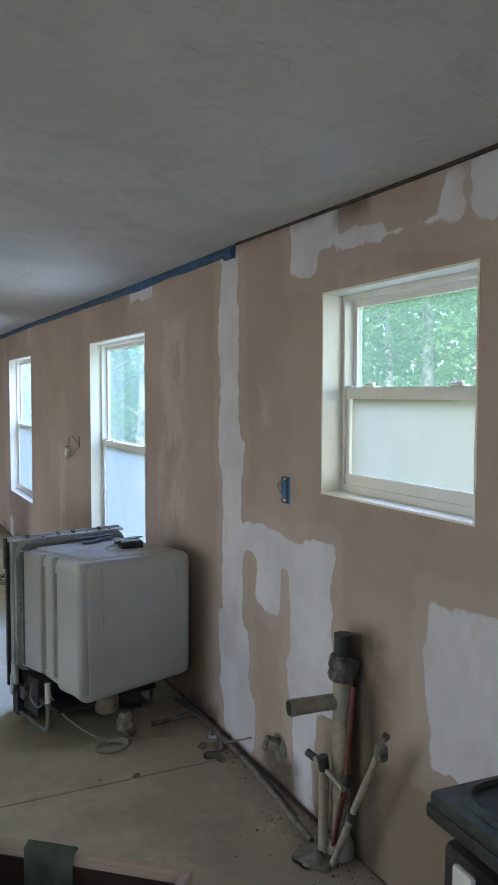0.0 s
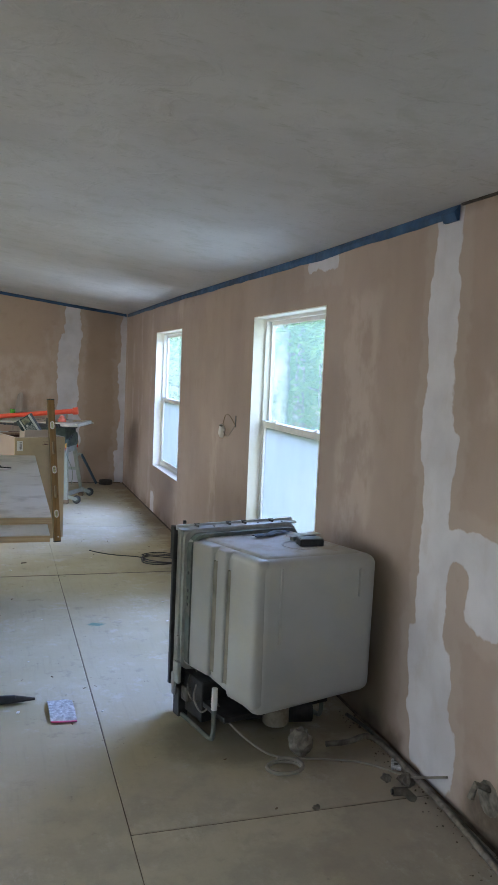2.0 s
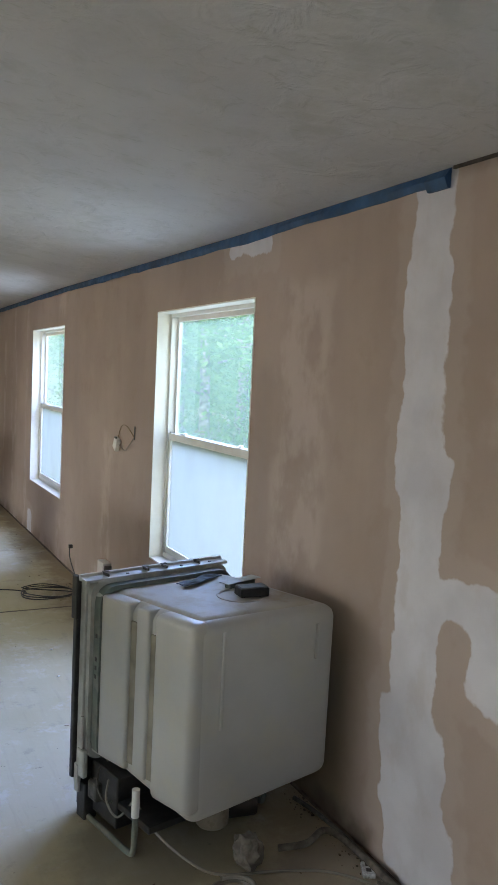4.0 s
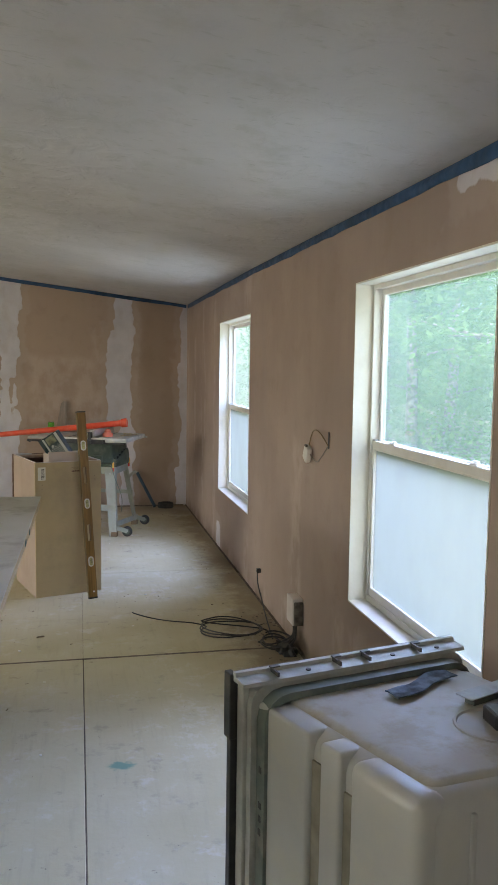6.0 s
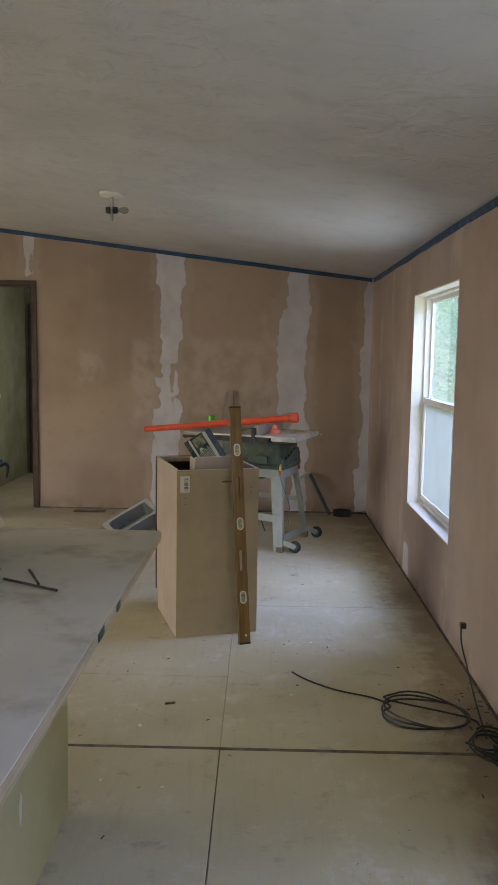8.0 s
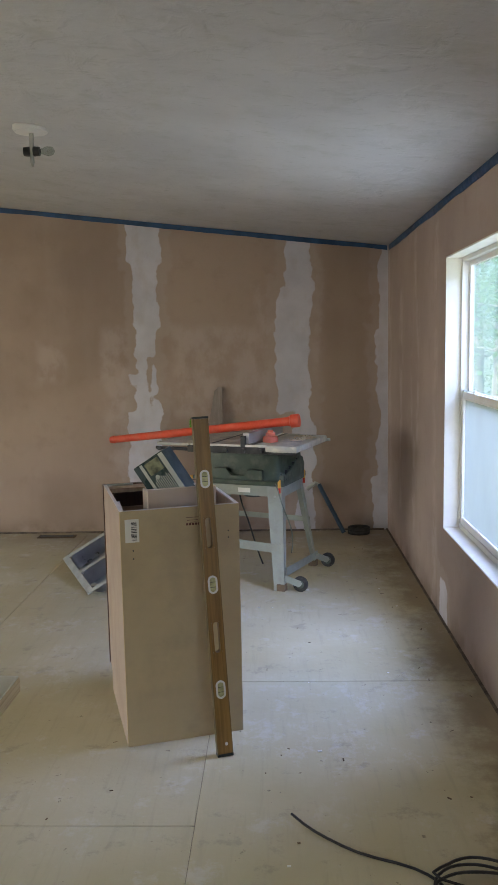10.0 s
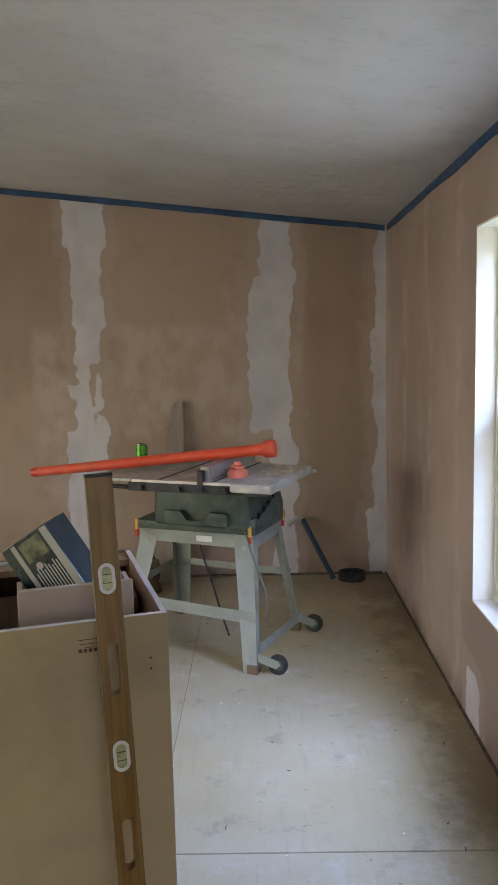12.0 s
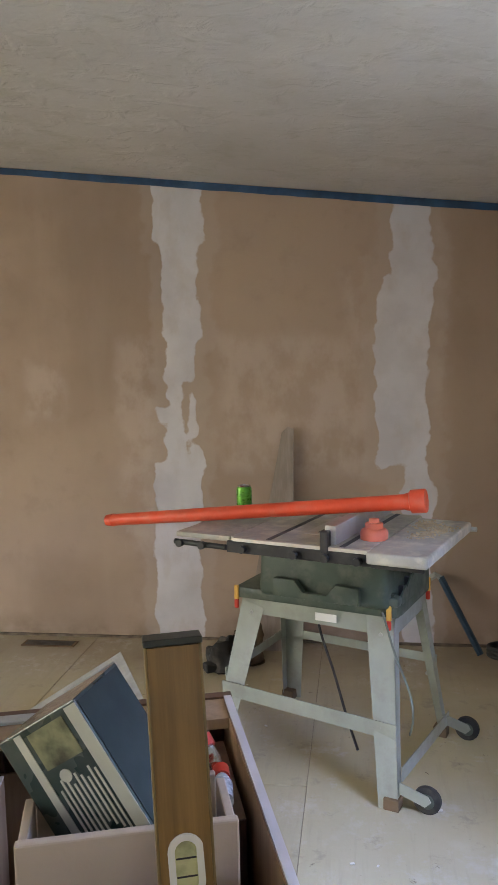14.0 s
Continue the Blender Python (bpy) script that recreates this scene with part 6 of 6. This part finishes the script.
def floor_things():
    v = thing("floor_vent", pose(1.385, 5.925, 0.004, 0, 0, 4), "rusty brown floor register by the wall", "vent")
    part("plate", box(0, 0.128, 0, 0.19, 0, 0.006, 0.001, 1), M_debris, v)
    sl = bmesh.new()
    for k in range(7):
        add_box(sl, 0.016, 0.060, 0.014 + 0.024 * k, 0.030 + 0.024 * k, 0.0061, 0.0075)
        add_box(sl, 0.068, 0.112, 0.014 + 0.024 * k, 0.030 + 0.024 * k, 0.0061, 0.0075)
    part("slats", sl, M_black, v)
    v2 = thing("floor_vent", pose(-1.03, 11.29, 0.003), "dark floor register by the end wall", "vent")
    part("plate", box(0, 0.29, 0, 0.085, 0, 0.006, 0.001, 1), M_debris, v2)
    part("slats", box(0.015, 0.275, 0.012, 0.072, 0.0061, 0.0075), M_black, v2)
    of = thing("shim_board", pose(1.59, 6.20, 0.003, 0, 0, 12), "small pale offcut of board on the floor by the wall", "board")
    part("board", box(-0.06, 0.06, -0.022, 0.022, 0, 0.010, 0.001, 1), M_drawer, of)
    # steel sink leaning behind the cabinet
    ax = Vector((0.49, -0.86, -0.15)).normalized()
    ay = Vector((0.347, 0.148, 0.190))
    ay = (ay - ax * ax.dot(ay)).normalized()
    az = ax.cross(ay)
    m = Matrix(((ax.x, ay.x, az.x, -0.574), (ax.y, ay.y, az.y, 10.347), (ax.z, ay.z, az.z, 0.100), (0, 0, 0, 1)))
    s = thing("steel_sink", m, "small double-bowl stainless sink tipped on its edge on the floor", "sink")
    W, H = 0.57, 0.42
    rim = bmesh.new()
    xs = [(0, 0.035), (0.270, 0.300), (W - 0.035, W)]
    add_box(rim, 0, W, 0, 0.04, -0.006, 0.0)
    add_box(rim, 0, W, H - 0.04, H, -0.006, 0.0)
    for a, b in xs:
        add_box(rim, a, b, 0.04, H - 0.04, -0.006, 0.0)
    part("rim", rim, M_steel, s, "pale brushed steel rim")
    for x0 in (0.035, 0.300):
        bw = bmesh.new()
        o = [(x0 + p, 0.04 + q) for p, q in rounded_rect(0.235, H - 0.08, 0.05)]
        i = [(x0 + 0.012 + p, 0.052 + q) for p, q in rounded_rect(0.211, H - 0.104, 0.045)]
        r0 = [bw.verts.new((a, b, -0.003)) for a, b in o]
        r1 = [bw.verts.new((a, b, -0.10)) for a, b in i]
        for k in range(len(o)):
            bw.faces.new((r0[k], r0[(k + 1) % len(o)], r1[(k + 1) % len(o)], r1[k]))
        bw.faces.new(r1)
        part("bowl", bw, M_sink, s, "deep steel bowl", True)
    t = thing("timber_offcut", pose(0.31, 11.33, 0), "grey timber offcut leaning on the end wall", "board")
    bd = prism([(-0.16, 0.0), (0.11, 0.0), (0.115, 1.14), (0.085, 1.15), (0.055, 1.12)], 0.018, 0.001, axis="y")
    bd.transform(pose(0, 0, 0, -5.5, 0, 0))
    part("board", bd, wood("weathered_grey_board", (0.26, 0.21, 0.18), (0.36, 0.30, 0.26)), t)
    p = thing("pry_bar", pose(1.33, 11.33, 0), "dark blue steel bar leaning at the foot of the wall", "bar")
    part("shaft", tube([(0.015, 0.0, 0.012), (-0.170, 0.10, 0.375)], 0.017, 8), M_navy, p)
    part("crook", tube([(-0.165, 0.099, 0.366), (-0.195, 0.104, 0.385), (-0.262, 0.108, 0.335)], 0.016, 8), M_steel, p, "worn grey hooked end")
    h = thing("cable_reel", pose(1.46, 11.34, 0), "flat dark coil of hose on the floor in the corner", "coil")
    for k in range(3):
        ring = [(0.075 * math.cos(a), 0.060 * math.sin(a), 0.012 + 0.018 * k) for a in (2 * math.pi * i / 24 for i in range(25))]
        part("loop", tube(ring, 0.011, 8, False), M_rubber, h, smooth=True)
    # clutter behind the saw
    bgs = bmesh.new()
    rnd = random.Random(12)
    for _ in range(11):
        c = Vector((rnd.uniform(0.02, 0.24), rnd.uniform(10.95, 11.25), 0.0))
        q = rnd.uniform(0.02, 0.05)
        add_box(bgs, -q, q, -q * 0.6, q * 0.6, 0, q * 1.1, pose(c.x, c.y, 0, 0, 0, rnd.uniform(0, 180)))
    bevel_all(bgs, 0.005, 1)
    finish("rubble", bgs, M_rubber, None, "heap of dark tool parts and rubble on the floor", kind="stuff", category="debris")
    for x, y, a, b, h, m in ((0.10, 11.10, 0.11, 0.08, 0.13, M_rubber), (0.20, 11.20, 0.08, 0.10, 0.19, M_debris)):
        hp = bmesh.new()
        bmesh.ops.create_icosphere(hp, subdivisions=4, radius=1)
        for v_ in hp.verts:
            n = 0.45 * noise.noise(v_.co * 1.9 + Vector((x * 30, 0, 0))) + 0.22 * abs(noise.noise(v_.co * 5))
            v_.co = Vector((v_.co.x * a * (1 + n), v_.co.y * b * (1 + n), max(0, v_.co.z * h * (1 + n))))
        hp.transform(pose(x, y, 0.002))
        finish("rag", hp, m, None, "crumpled dark rag heaped on the floor by the wall", True, category="cloth")
    # pouch and black tool on the open floor
    b = thing("pouch", pose(0.36, 4.50, 0.002, 0, 0, -6), "small clear plastic pouch with a pink zip on the floor", "pouch")
    g = bmesh.new()
    bmesh.ops.create_grid(g, x_segments=8, y_segments=10, size=1)
    for v_ in g.verts:
        x, y = 0.055 + v_.co.x * 0.055, 0.11 + v_.co.y * 0.11
        v_.co = Vector((x - 0.12 * y, y, 0.006 + 0.012 * noise.noise(Vector((x * 30, y * 25, 2))) * (1 - abs(v_.co.x)) + 0.008 * (1 - v_.co.y ** 2)))
    bmesh.ops.solidify(g, geom=list(g.faces), thickness=0.002)
    part("film", g, M_sack, b, smooth=True)
    part("zip", box(0.0, 0.11, -0.008, 0.004, 0.004, 0.008, 0.001, 1), M_pink, b, "pink zip strip")
    k = thing("hand_tool", pose(0.12, 4.73, 0.0), "black-handled hand tool lying on the floor", "tool")
    part("handle", tube([(-0.22, -0.01, 0.022), (-0.05, 0.0, 0.024), (0.10, 0.005, 0.022)], [0.016, 0.024, 0.018], 12), M_black, k, smooth=True)
    part("blade", tube([(0.10, 0.005, 0.022), (0.185, 0.006, 0.016)], [0.017, 0.006], 10), M_black, k, smooth=True)
    # splinters, screws and crumbs
    sp = bmesh.new()
    rnd = random.Random(21)
    for _ in range(110):
        x = rnd.choice((rnd.uniform(0.0, 1.6), rnd.gauss(1.50, 0.12)))
        y = rnd.uniform(2.6, 11.2)
        if x > 1.66:
            continue
        ln, w = rnd.uniform(0.002, 0.010), rnd.uniform(0.0008, 0.0025)
        add_box(sp, -ln, ln, -w, w, 0.0, w * 1.2, pose(x, y, 0.0035, 0, 0, rnd.uniform(0, 180)))
    finish("floor_litter", sp, M_debris, None, "scattered splinters and dirt crumbs on the floor", kind="stuff", category="debris")
    for x, y, a, ln in ((0.045, 5.45, -60, 0.05), (0.33, 7.30, 20, 0.022), (0.10, 5.15, -50, 0.035), (1.22, 5.55, -35, 0.07), (0.40, 9.0, 10, 0.03)):
        bm = prism([(-ln, -0.003), (ln, -0.006), (ln * 0.9, 0.004), (-ln * 0.8, 0.005)], 0.006)
        bm.transform(pose(x, y, 0.0035, 0, 0, a))
        finish("splinter", bm, M_debris, None, "short dark wood splinter on the floor", category="debris")
    dr = bmesh.new()
    rnd = random.Random(44)
    for _ in range(420):
        y = rnd.uniform(2.5, 4.35)
        x = 1.69 - abs(rnd.gauss(0, 0.045 if y > 3.2 else 0.09))
        q = rnd.uniform(0.001, 0.0045) * (1.3 if rnd.random() < 0.1 else 0.8)
        add_box(dr, -q, q, -q * rnd.uniform(0.4, 0.9), q * 0.6, 0, q * rnd.uniform(0.5, 1.1), pose(x, y, 0.0035, 0, 0, rnd.uniform(0, 180)))
    for _ in range(160):
        y = rnd.uniform(6.2, 7.6)
        x = 1.69 - abs(rnd.gauss(0, 0.09))
        q = rnd.uniform(0.001, 0.005)
        add_box(dr, -q * 2, q * 2, -q * 0.5, q * 0.5, 0, q * 0.7, pose(x, y, 0.0035, 0, 0, rnd.uniform(0, 180)))
    finish("wall_dirt", dr, M_joint, None, "dark dirt and chips swept along the foot of the wall", kind="stuff", category="debris")
    for x, y, a, l in ((1.63, 3.73, 0.050, 0.020), (1.56, 3.76, 0.030, 0.012), (1.22, 3.63, 0.020, 0.004)):
        lump = bmesh.new()
        bmesh.ops.create_icosphere(lump, subdivisions=3, radius=1)
        for v_ in lump.verts:
            n = 0.5 * noise.noise(v_.co * 2.3 + Vector((y * 9, 0, 0)))
            v_.co = Vector((v_.co.x * a * (1 + n), v_.co.y * a * 0.6 * (1 + n), max(0, v_.co.z) * l * (1 + n)))
        lump.transform(pose(x, y, 0.003, 0, 0, 40 * x))
        finish("debris_lump", lump, M_lint, None, "small grey lump of rubble on the kitchen floor", True, category="debris")
    wp = bmesh.new()
    rnd = random.Random(31)
    for _ in range(26):
        x, y = rnd.uniform(0.1, 1.5), rnd.uniform(4.5, 11.0)
        q = rnd.uniform(0.003, 0.010)
        add_box(wp, -q, q, -q * 0.6, q * 0.6, 0, q * 0.35, pose(x, y, 0.0035, 0, 0, rnd.uniform(0, 180)))
    finish("plaster_crumbs", wp, M_label, None, "white plaster crumbs on the floor", kind="stuff", category="debris")


floor_things()


def near_kitchen():
    """Topless cabinet with a rag and the dark tote nearest the start of the walk."""
    base = pose(0.465, 2.265, 0, 0, 0, -41)
    c = thing("open_cabinet", base, "topless kitchen cabinet with pale rim and dark empty inside", "cabinet")
    W, D, H, T = 0.44, 0.50, 0.638, 0.016
    part("rear_panel", box(0, W, -T, 0, 0, H, 0.001, 1), M_side_lam, c)
    part("front_panel", box(0, W, -D, -D + T, 0, H, 0.001, 1), M_side_lam, c)
    part("side_panel", box(0, T, -D + T, -T, 0, H, 0.001, 1), M_melamine, c, "yellowish side board")
    part("side_panel", box(W - T, W, -D + T, -T, 0, H, 0.001, 1), M_side_lam, c)
    part("lining", box(T, W - T, -T - 0.003, -T - 0.0005, 0.1, H - 0.012), M_dark_inside, c, "dark brown inside")
    part("lining", box(T + 0.0005, T + 0.003, -D + T, -T - 0.003, 0.1, H - 0.012), M_dark_inside, c, "dark brown inside")
    part("bottom", box(T, W - T, -D + T, -T, 0.08, 0.095), M_dark_inside, c)
    rim = bmesh.new()
    add_box(rim, 0, W, -T + 0.003, 0.002, H, H + 0.010)
    add_box(rim, 0, T, -D, -T, H, H + 0.010)
    add_box(rim, W - T, W, -D, -T, H, H + 0.010)
    part("rim", rim, M_side_lam, c, "raw board rim")
    tw = bmesh.new()
    bmesh.ops.create_grid(tw, x_segments=12, y_segments=20, size=1)
    for v in tw.verts:
        a, b = v.co.x, v.co.y
        s = (b + 1) / 2 * 0.42
        wr = 0.004 * noise.noise(Vector((a * 3, b * 6, 0)))
        x = 0.155 + a * 0.052
        if s < 0.05:
            p = (x, 0.011 + wr, H - 0.045 + s)
        elif s < 0.08:
            p = (x, 0.010 - (s - 0.05) * 0.9, H + 0.0175 + wr * 0.4)
        else:
            p = (x, -0.0215 - 0.02 * (s - 0.08) + wr, H + 0.016 - (s - 0.08))
        v.co = Vector(p)
    bmesh.ops.solidify(tw, geom=list(tw.faces), thickness=0.003)
    tw.transform(base)
    finish("rag", tw, M_cloth, None, "grey-green rag hanging over the cabinet rim", True, category="cloth")
    t = thing("storage_tote", pose(1.34, 1.55, 0), "black plastic tote with a dusty green-grey lid", "tote")
    t.matrix_basis = pose(1.315, 1.945, 0, 0, 0, -3)
    part("tub", box(0.02, 0.33, -0.72, -0.02, 0.0, 0.60, 0.02), M_black, t, smooth=True)
    part("lid", box(0.0, 0.35, -0.74, 0.0, 0.655, 0.70, 0.012), M_dark_box, t, "dusty green-grey lid", True)
    part("lid_rim", box(-0.004, 0.354, -0.744, 0.004, 0.640, 0.672, 0.006), M_black, t, smooth=True)
    rr = bmesh.new()
    o = [(0.035 + a, -0.705 + b) for a, b in rounded_rect(0.28, 0.67, 0.08)]
    add_tube(rr, [(a, b, 0.702) for a, b in o] + [(o[0][0], o[0][1], 0.702)], 0.010, 6, False)
    part("lid_bead", rr, M_dark_box, t, smooth=True)
    part("latch", box(-0.016, 0.000, -0.16, -0.10, 0.52, 0.60, 0.010), M_white_pl, t, "pale plastic latch", True)
    lp = thing("leaning_plank", pose(0.03, 2.78, 0), "rough wooden plank standing upright", "plank")
    part("plank", box(-0.02, 0.068, 0.0, 0.02, 0.0, 0.895, 0.002), M_ply, lp)


near_kitchen()


def hall_clutter():
    t = thing("tool_bag", pose(-1.79, 11.32, 0, 0, 0, 20), "dark teal power tool standing in the doorway", "tool")
    part("body", tube([(0, 0, 0.02), (0.02, 0, 0.20), (0.0, 0, 0.36)], [0.05, 0.045, 0.03], 14), M_navy, t, smooth=True)
    part("head", tube([(-0.11, 0, 0.40), (0.10, 0.0, 0.44)], [0.05, 0.035], 14), M_navy, t, smooth=True)
    part("guard", tube(smooth_path([(0.10, 0, 0.44), (0.14, 0.0, 0.40), (0.12, 0.0, 0.30)]), 0.018, 10), M_black, t, smooth=True)
    part("leg", tube([(0.06, 0.02, 0.0), (0.02, 0.0, 0.30)], 0.015, 8), M_steel, t, smooth=True)


hall_clutter()
finish("floor_hall", box(XL, -1.0, YE + 0.0, YH + 0.1, -0.03, -0.001), M_floor, None, "pale dusty hall floor", kind="structure")

# ---- outside ----


def outside():
    g = bmesh.new()
    n = 26
    grid = {}
    for i in range(n + 1):
        for j in range(n + 1):
            x, y = -260 + 520 * i / n, -260 + 520 * j / n
            grid[i, j] = g.verts.new((x, y, -0.75))
    for i in range(n):
        for j in range(n):
            g.faces.new((grid[i, j], grid[i + 1, j], grid[i + 1, j + 1], grid[i, j + 1]))
    finish("ground", g, M_gravel, None, "pale gravelly yard ground", kind="structure")
    rnd = random.Random(77)

    def tree(x, y, h, r, crown, leaves):
        t = thing("tree", pose(x, y, -0.75), "tall leafy woodland tree with a pale trunk", "tree", "trees outside the windows")
        bm = bmesh.new()
        lean = rnd.uniform(-0.4, 0.4)
        top = Vector((lean, rnd.uniform(-0.4, 0.4), h))
        pts = [Vector((0, 0, -0.1)), top * 0.25 + Vector((0.05, 0, 0)), top * 0.6, top]
        add_tube(bm, pts, [r * 1.25, r, r * 0.7, r * 0.2], 10)
        tips = []
        for k in range(9):
            z = rnd.uniform(0.18, 0.85)
            p = top * z
            a = rnd.uniform(0, 6.28)
            ln = crown * rnd.uniform(0.5, 0.95)
            q = p + Vector((math.cos(a) * ln, math.sin(a) * ln, ln * rnd.uniform(-0.05, 0.4)))
            add_tube(bm, [p, p.lerp(q, 0.5) + Vector((0, 0, 0.1)), q], [r * 0.3, r * 0.17, r * 0.05], 6)
            tips += [p.lerp(q, f) for f in (0.45, 0.7, 1.0)]
        part("trunk", bm, M_trunk, t, smooth=True)
        verts, faces = [], []
        for _ in range(leaves):
            c = rnd.choice(tips)
            p = c + Vector((rnd.gauss(0, 0.5), rnd.gauss(0, 0.5), rnd.gauss(0, 0.28)))
            s = rnd.uniform(0.05, 0.11)
            u = Vector((rnd.gauss(0, 1), rnd.gauss(0, 1), rnd.gauss(0, 0.5))).normalized()
            v = u.cross(Vector((rnd.gauss(0, 0.4), rnd.gauss(0, 0.4), 1))).normalized()
            b = len(verts)
            verts += [p - u * s, p + v * s * 0.55, p + u * s, p - v * s * 0.55]
            faces.append((b, b + 1, b + 2, b + 3))
        me = bpy.data.meshes.new("crown")
        me.from_pydata([tuple(v) for v in verts], [], faces)
        me.materials.append(M_leaf)
        cr = new("crown", me)
        cr.parent = t
        return t

    for k in range(34):
        x = rnd.uniform(6.0, 20.0)
        y = -6 + 40 * (k / 34) + rnd.uniform(-1.0, 1.0)
        tree(x, y, rnd.uniform(7, 12), rnd.uniform(0.09, 0.22), rnd.uniform(1.8, 2.8), 3000)
    tree(7.6, 13.2, 12, 0.20, 2.0, 1800)
    # undergrowth
    verts, faces = [], []
    for _ in range(70000):
        x = 6.5 + 14 * rnd.random() ** 0.7
        y = rnd.uniform(-8, 40)
        hmax = 0.5 + 1.7 * (noise.noise(Vector((x * 0.35, y * 0.35, 0))) + 0.5) + (x - 6) * 0.10
        p = Vector((x, y, -0.75 + max(0.1, hmax) * rnd.random() ** 0.6))
        s = rnd.uniform(0.04, 0.10)
        u = Vector((rnd.gauss(0, 1), rnd.gauss(0, 1), rnd.gauss(0, 0.5))).normalized()
        v = u.cross(Vector((rnd.gauss(0, 0.4), rnd.gauss(0, 0.4), 1))).normalized()
        b = len(verts)
        verts += [tuple(p - u * s), tuple(p + v * s * 0.6), tuple(p + u * s), tuple(p - v * s * 0.6)]
        faces.append((b, b + 1, b + 2, b + 3))
    me = bpy.data.meshes.new("undergrowth")
    me.from_pydata(verts, [], faces)
    me.materials.append(M_leaf)
    tagged(new("undergrowth", me), "dense leafy woodland undergrowth", "bushes", "", "stuff")
    # far wood edge
    verts, faces = [], []
    for _ in range(60000):
        x = rnd.uniform(20, 27)
        y = rnd.uniform(-25, 70)
        p = Vector((x, y, -0.75 + rnd.random() * 12))
        s = rnd.uniform(0.12, 0.30)
        u = Vector((rnd.gauss(0, 0.6), rnd.gauss(0, 1), rnd.gauss(0, 0.7))).normalized()
        v = u.cross(Vector((1, rnd.gauss(0, 0.5), rnd.gauss(0, 0.5)))).normalized()
        b = len(verts)
        verts += [tuple(p - u * s), tuple(p + v * s * 0.6), tuple(p + u * s), tuple(p - v * s * 0.6)]
        faces.append((b, b + 1, b + 2, b + 3))
    me = bpy.data.meshes.new("far_wood")
    me.from_pydata(verts, [], faces)
    me.materials.append(M_leaf)
    tagged(new("far_wood", me), "far edge of the leafy wood", "woods", "", "stuff")


outside()

# ---- floor sheets ----
floor = finish("floor", box(XL - 0.1, XW + 0.001, YB, YE, -0.06, -0.020), M_dark_under, None, "bare dusty plywood subfloor with open dirty joints", kind="structure")


for x0, x1, y0, y1, zt in ((0.30, XW, 6.92, 6.95, -0.0015), (-0.66, 0.30, 6.92, 6.95, -0.0015), (0.555, 0.569, 1.2, 6.92, -0.004), (0.555, 0.569, 6.95, YE, -0.002), (0.564, XW, 3.612, 3.628, -0.003)):
    finish("joint", box(x0, x1, y0, y1, -0.0195, zt), M_joint, floor, "dirt-filled joint between sheets")


def sheet(x0, x1, y0, y1, gx=0.0008, gy=0.0008):
    bm = box(x0 + gx, x1 - gx, y0 + gy, y1 - gy, -0.018, 0.0)
    bmesh.ops.bevel(bm, geom=[e for e in bm.edges if all(v.co.z > -0.001 for v in e.verts)], offset=0.002, segments=1, affect="EDGES")
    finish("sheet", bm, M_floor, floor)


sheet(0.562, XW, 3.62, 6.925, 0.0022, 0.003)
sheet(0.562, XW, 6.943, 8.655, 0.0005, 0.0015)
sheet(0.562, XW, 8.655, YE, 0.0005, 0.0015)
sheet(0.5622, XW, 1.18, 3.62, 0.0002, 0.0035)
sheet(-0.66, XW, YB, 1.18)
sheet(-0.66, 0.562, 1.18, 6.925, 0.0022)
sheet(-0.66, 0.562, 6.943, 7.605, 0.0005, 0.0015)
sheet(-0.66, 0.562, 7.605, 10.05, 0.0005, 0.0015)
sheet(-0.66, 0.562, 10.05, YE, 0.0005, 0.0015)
for i in range(5):
    xa = -0.66 - 1.22 * (i + 1)
    ys = [YB, -1.2, 1.24, 3.68, 6.12, 8.56, YE] if i % 2 else [YB, 0.0, 2.44, 4.88, 7.32, 9.76, YE]
    for a, b in zip(ys, ys[1:]):
        sheet(max(xa, XL), xa + 1.22, a, b)
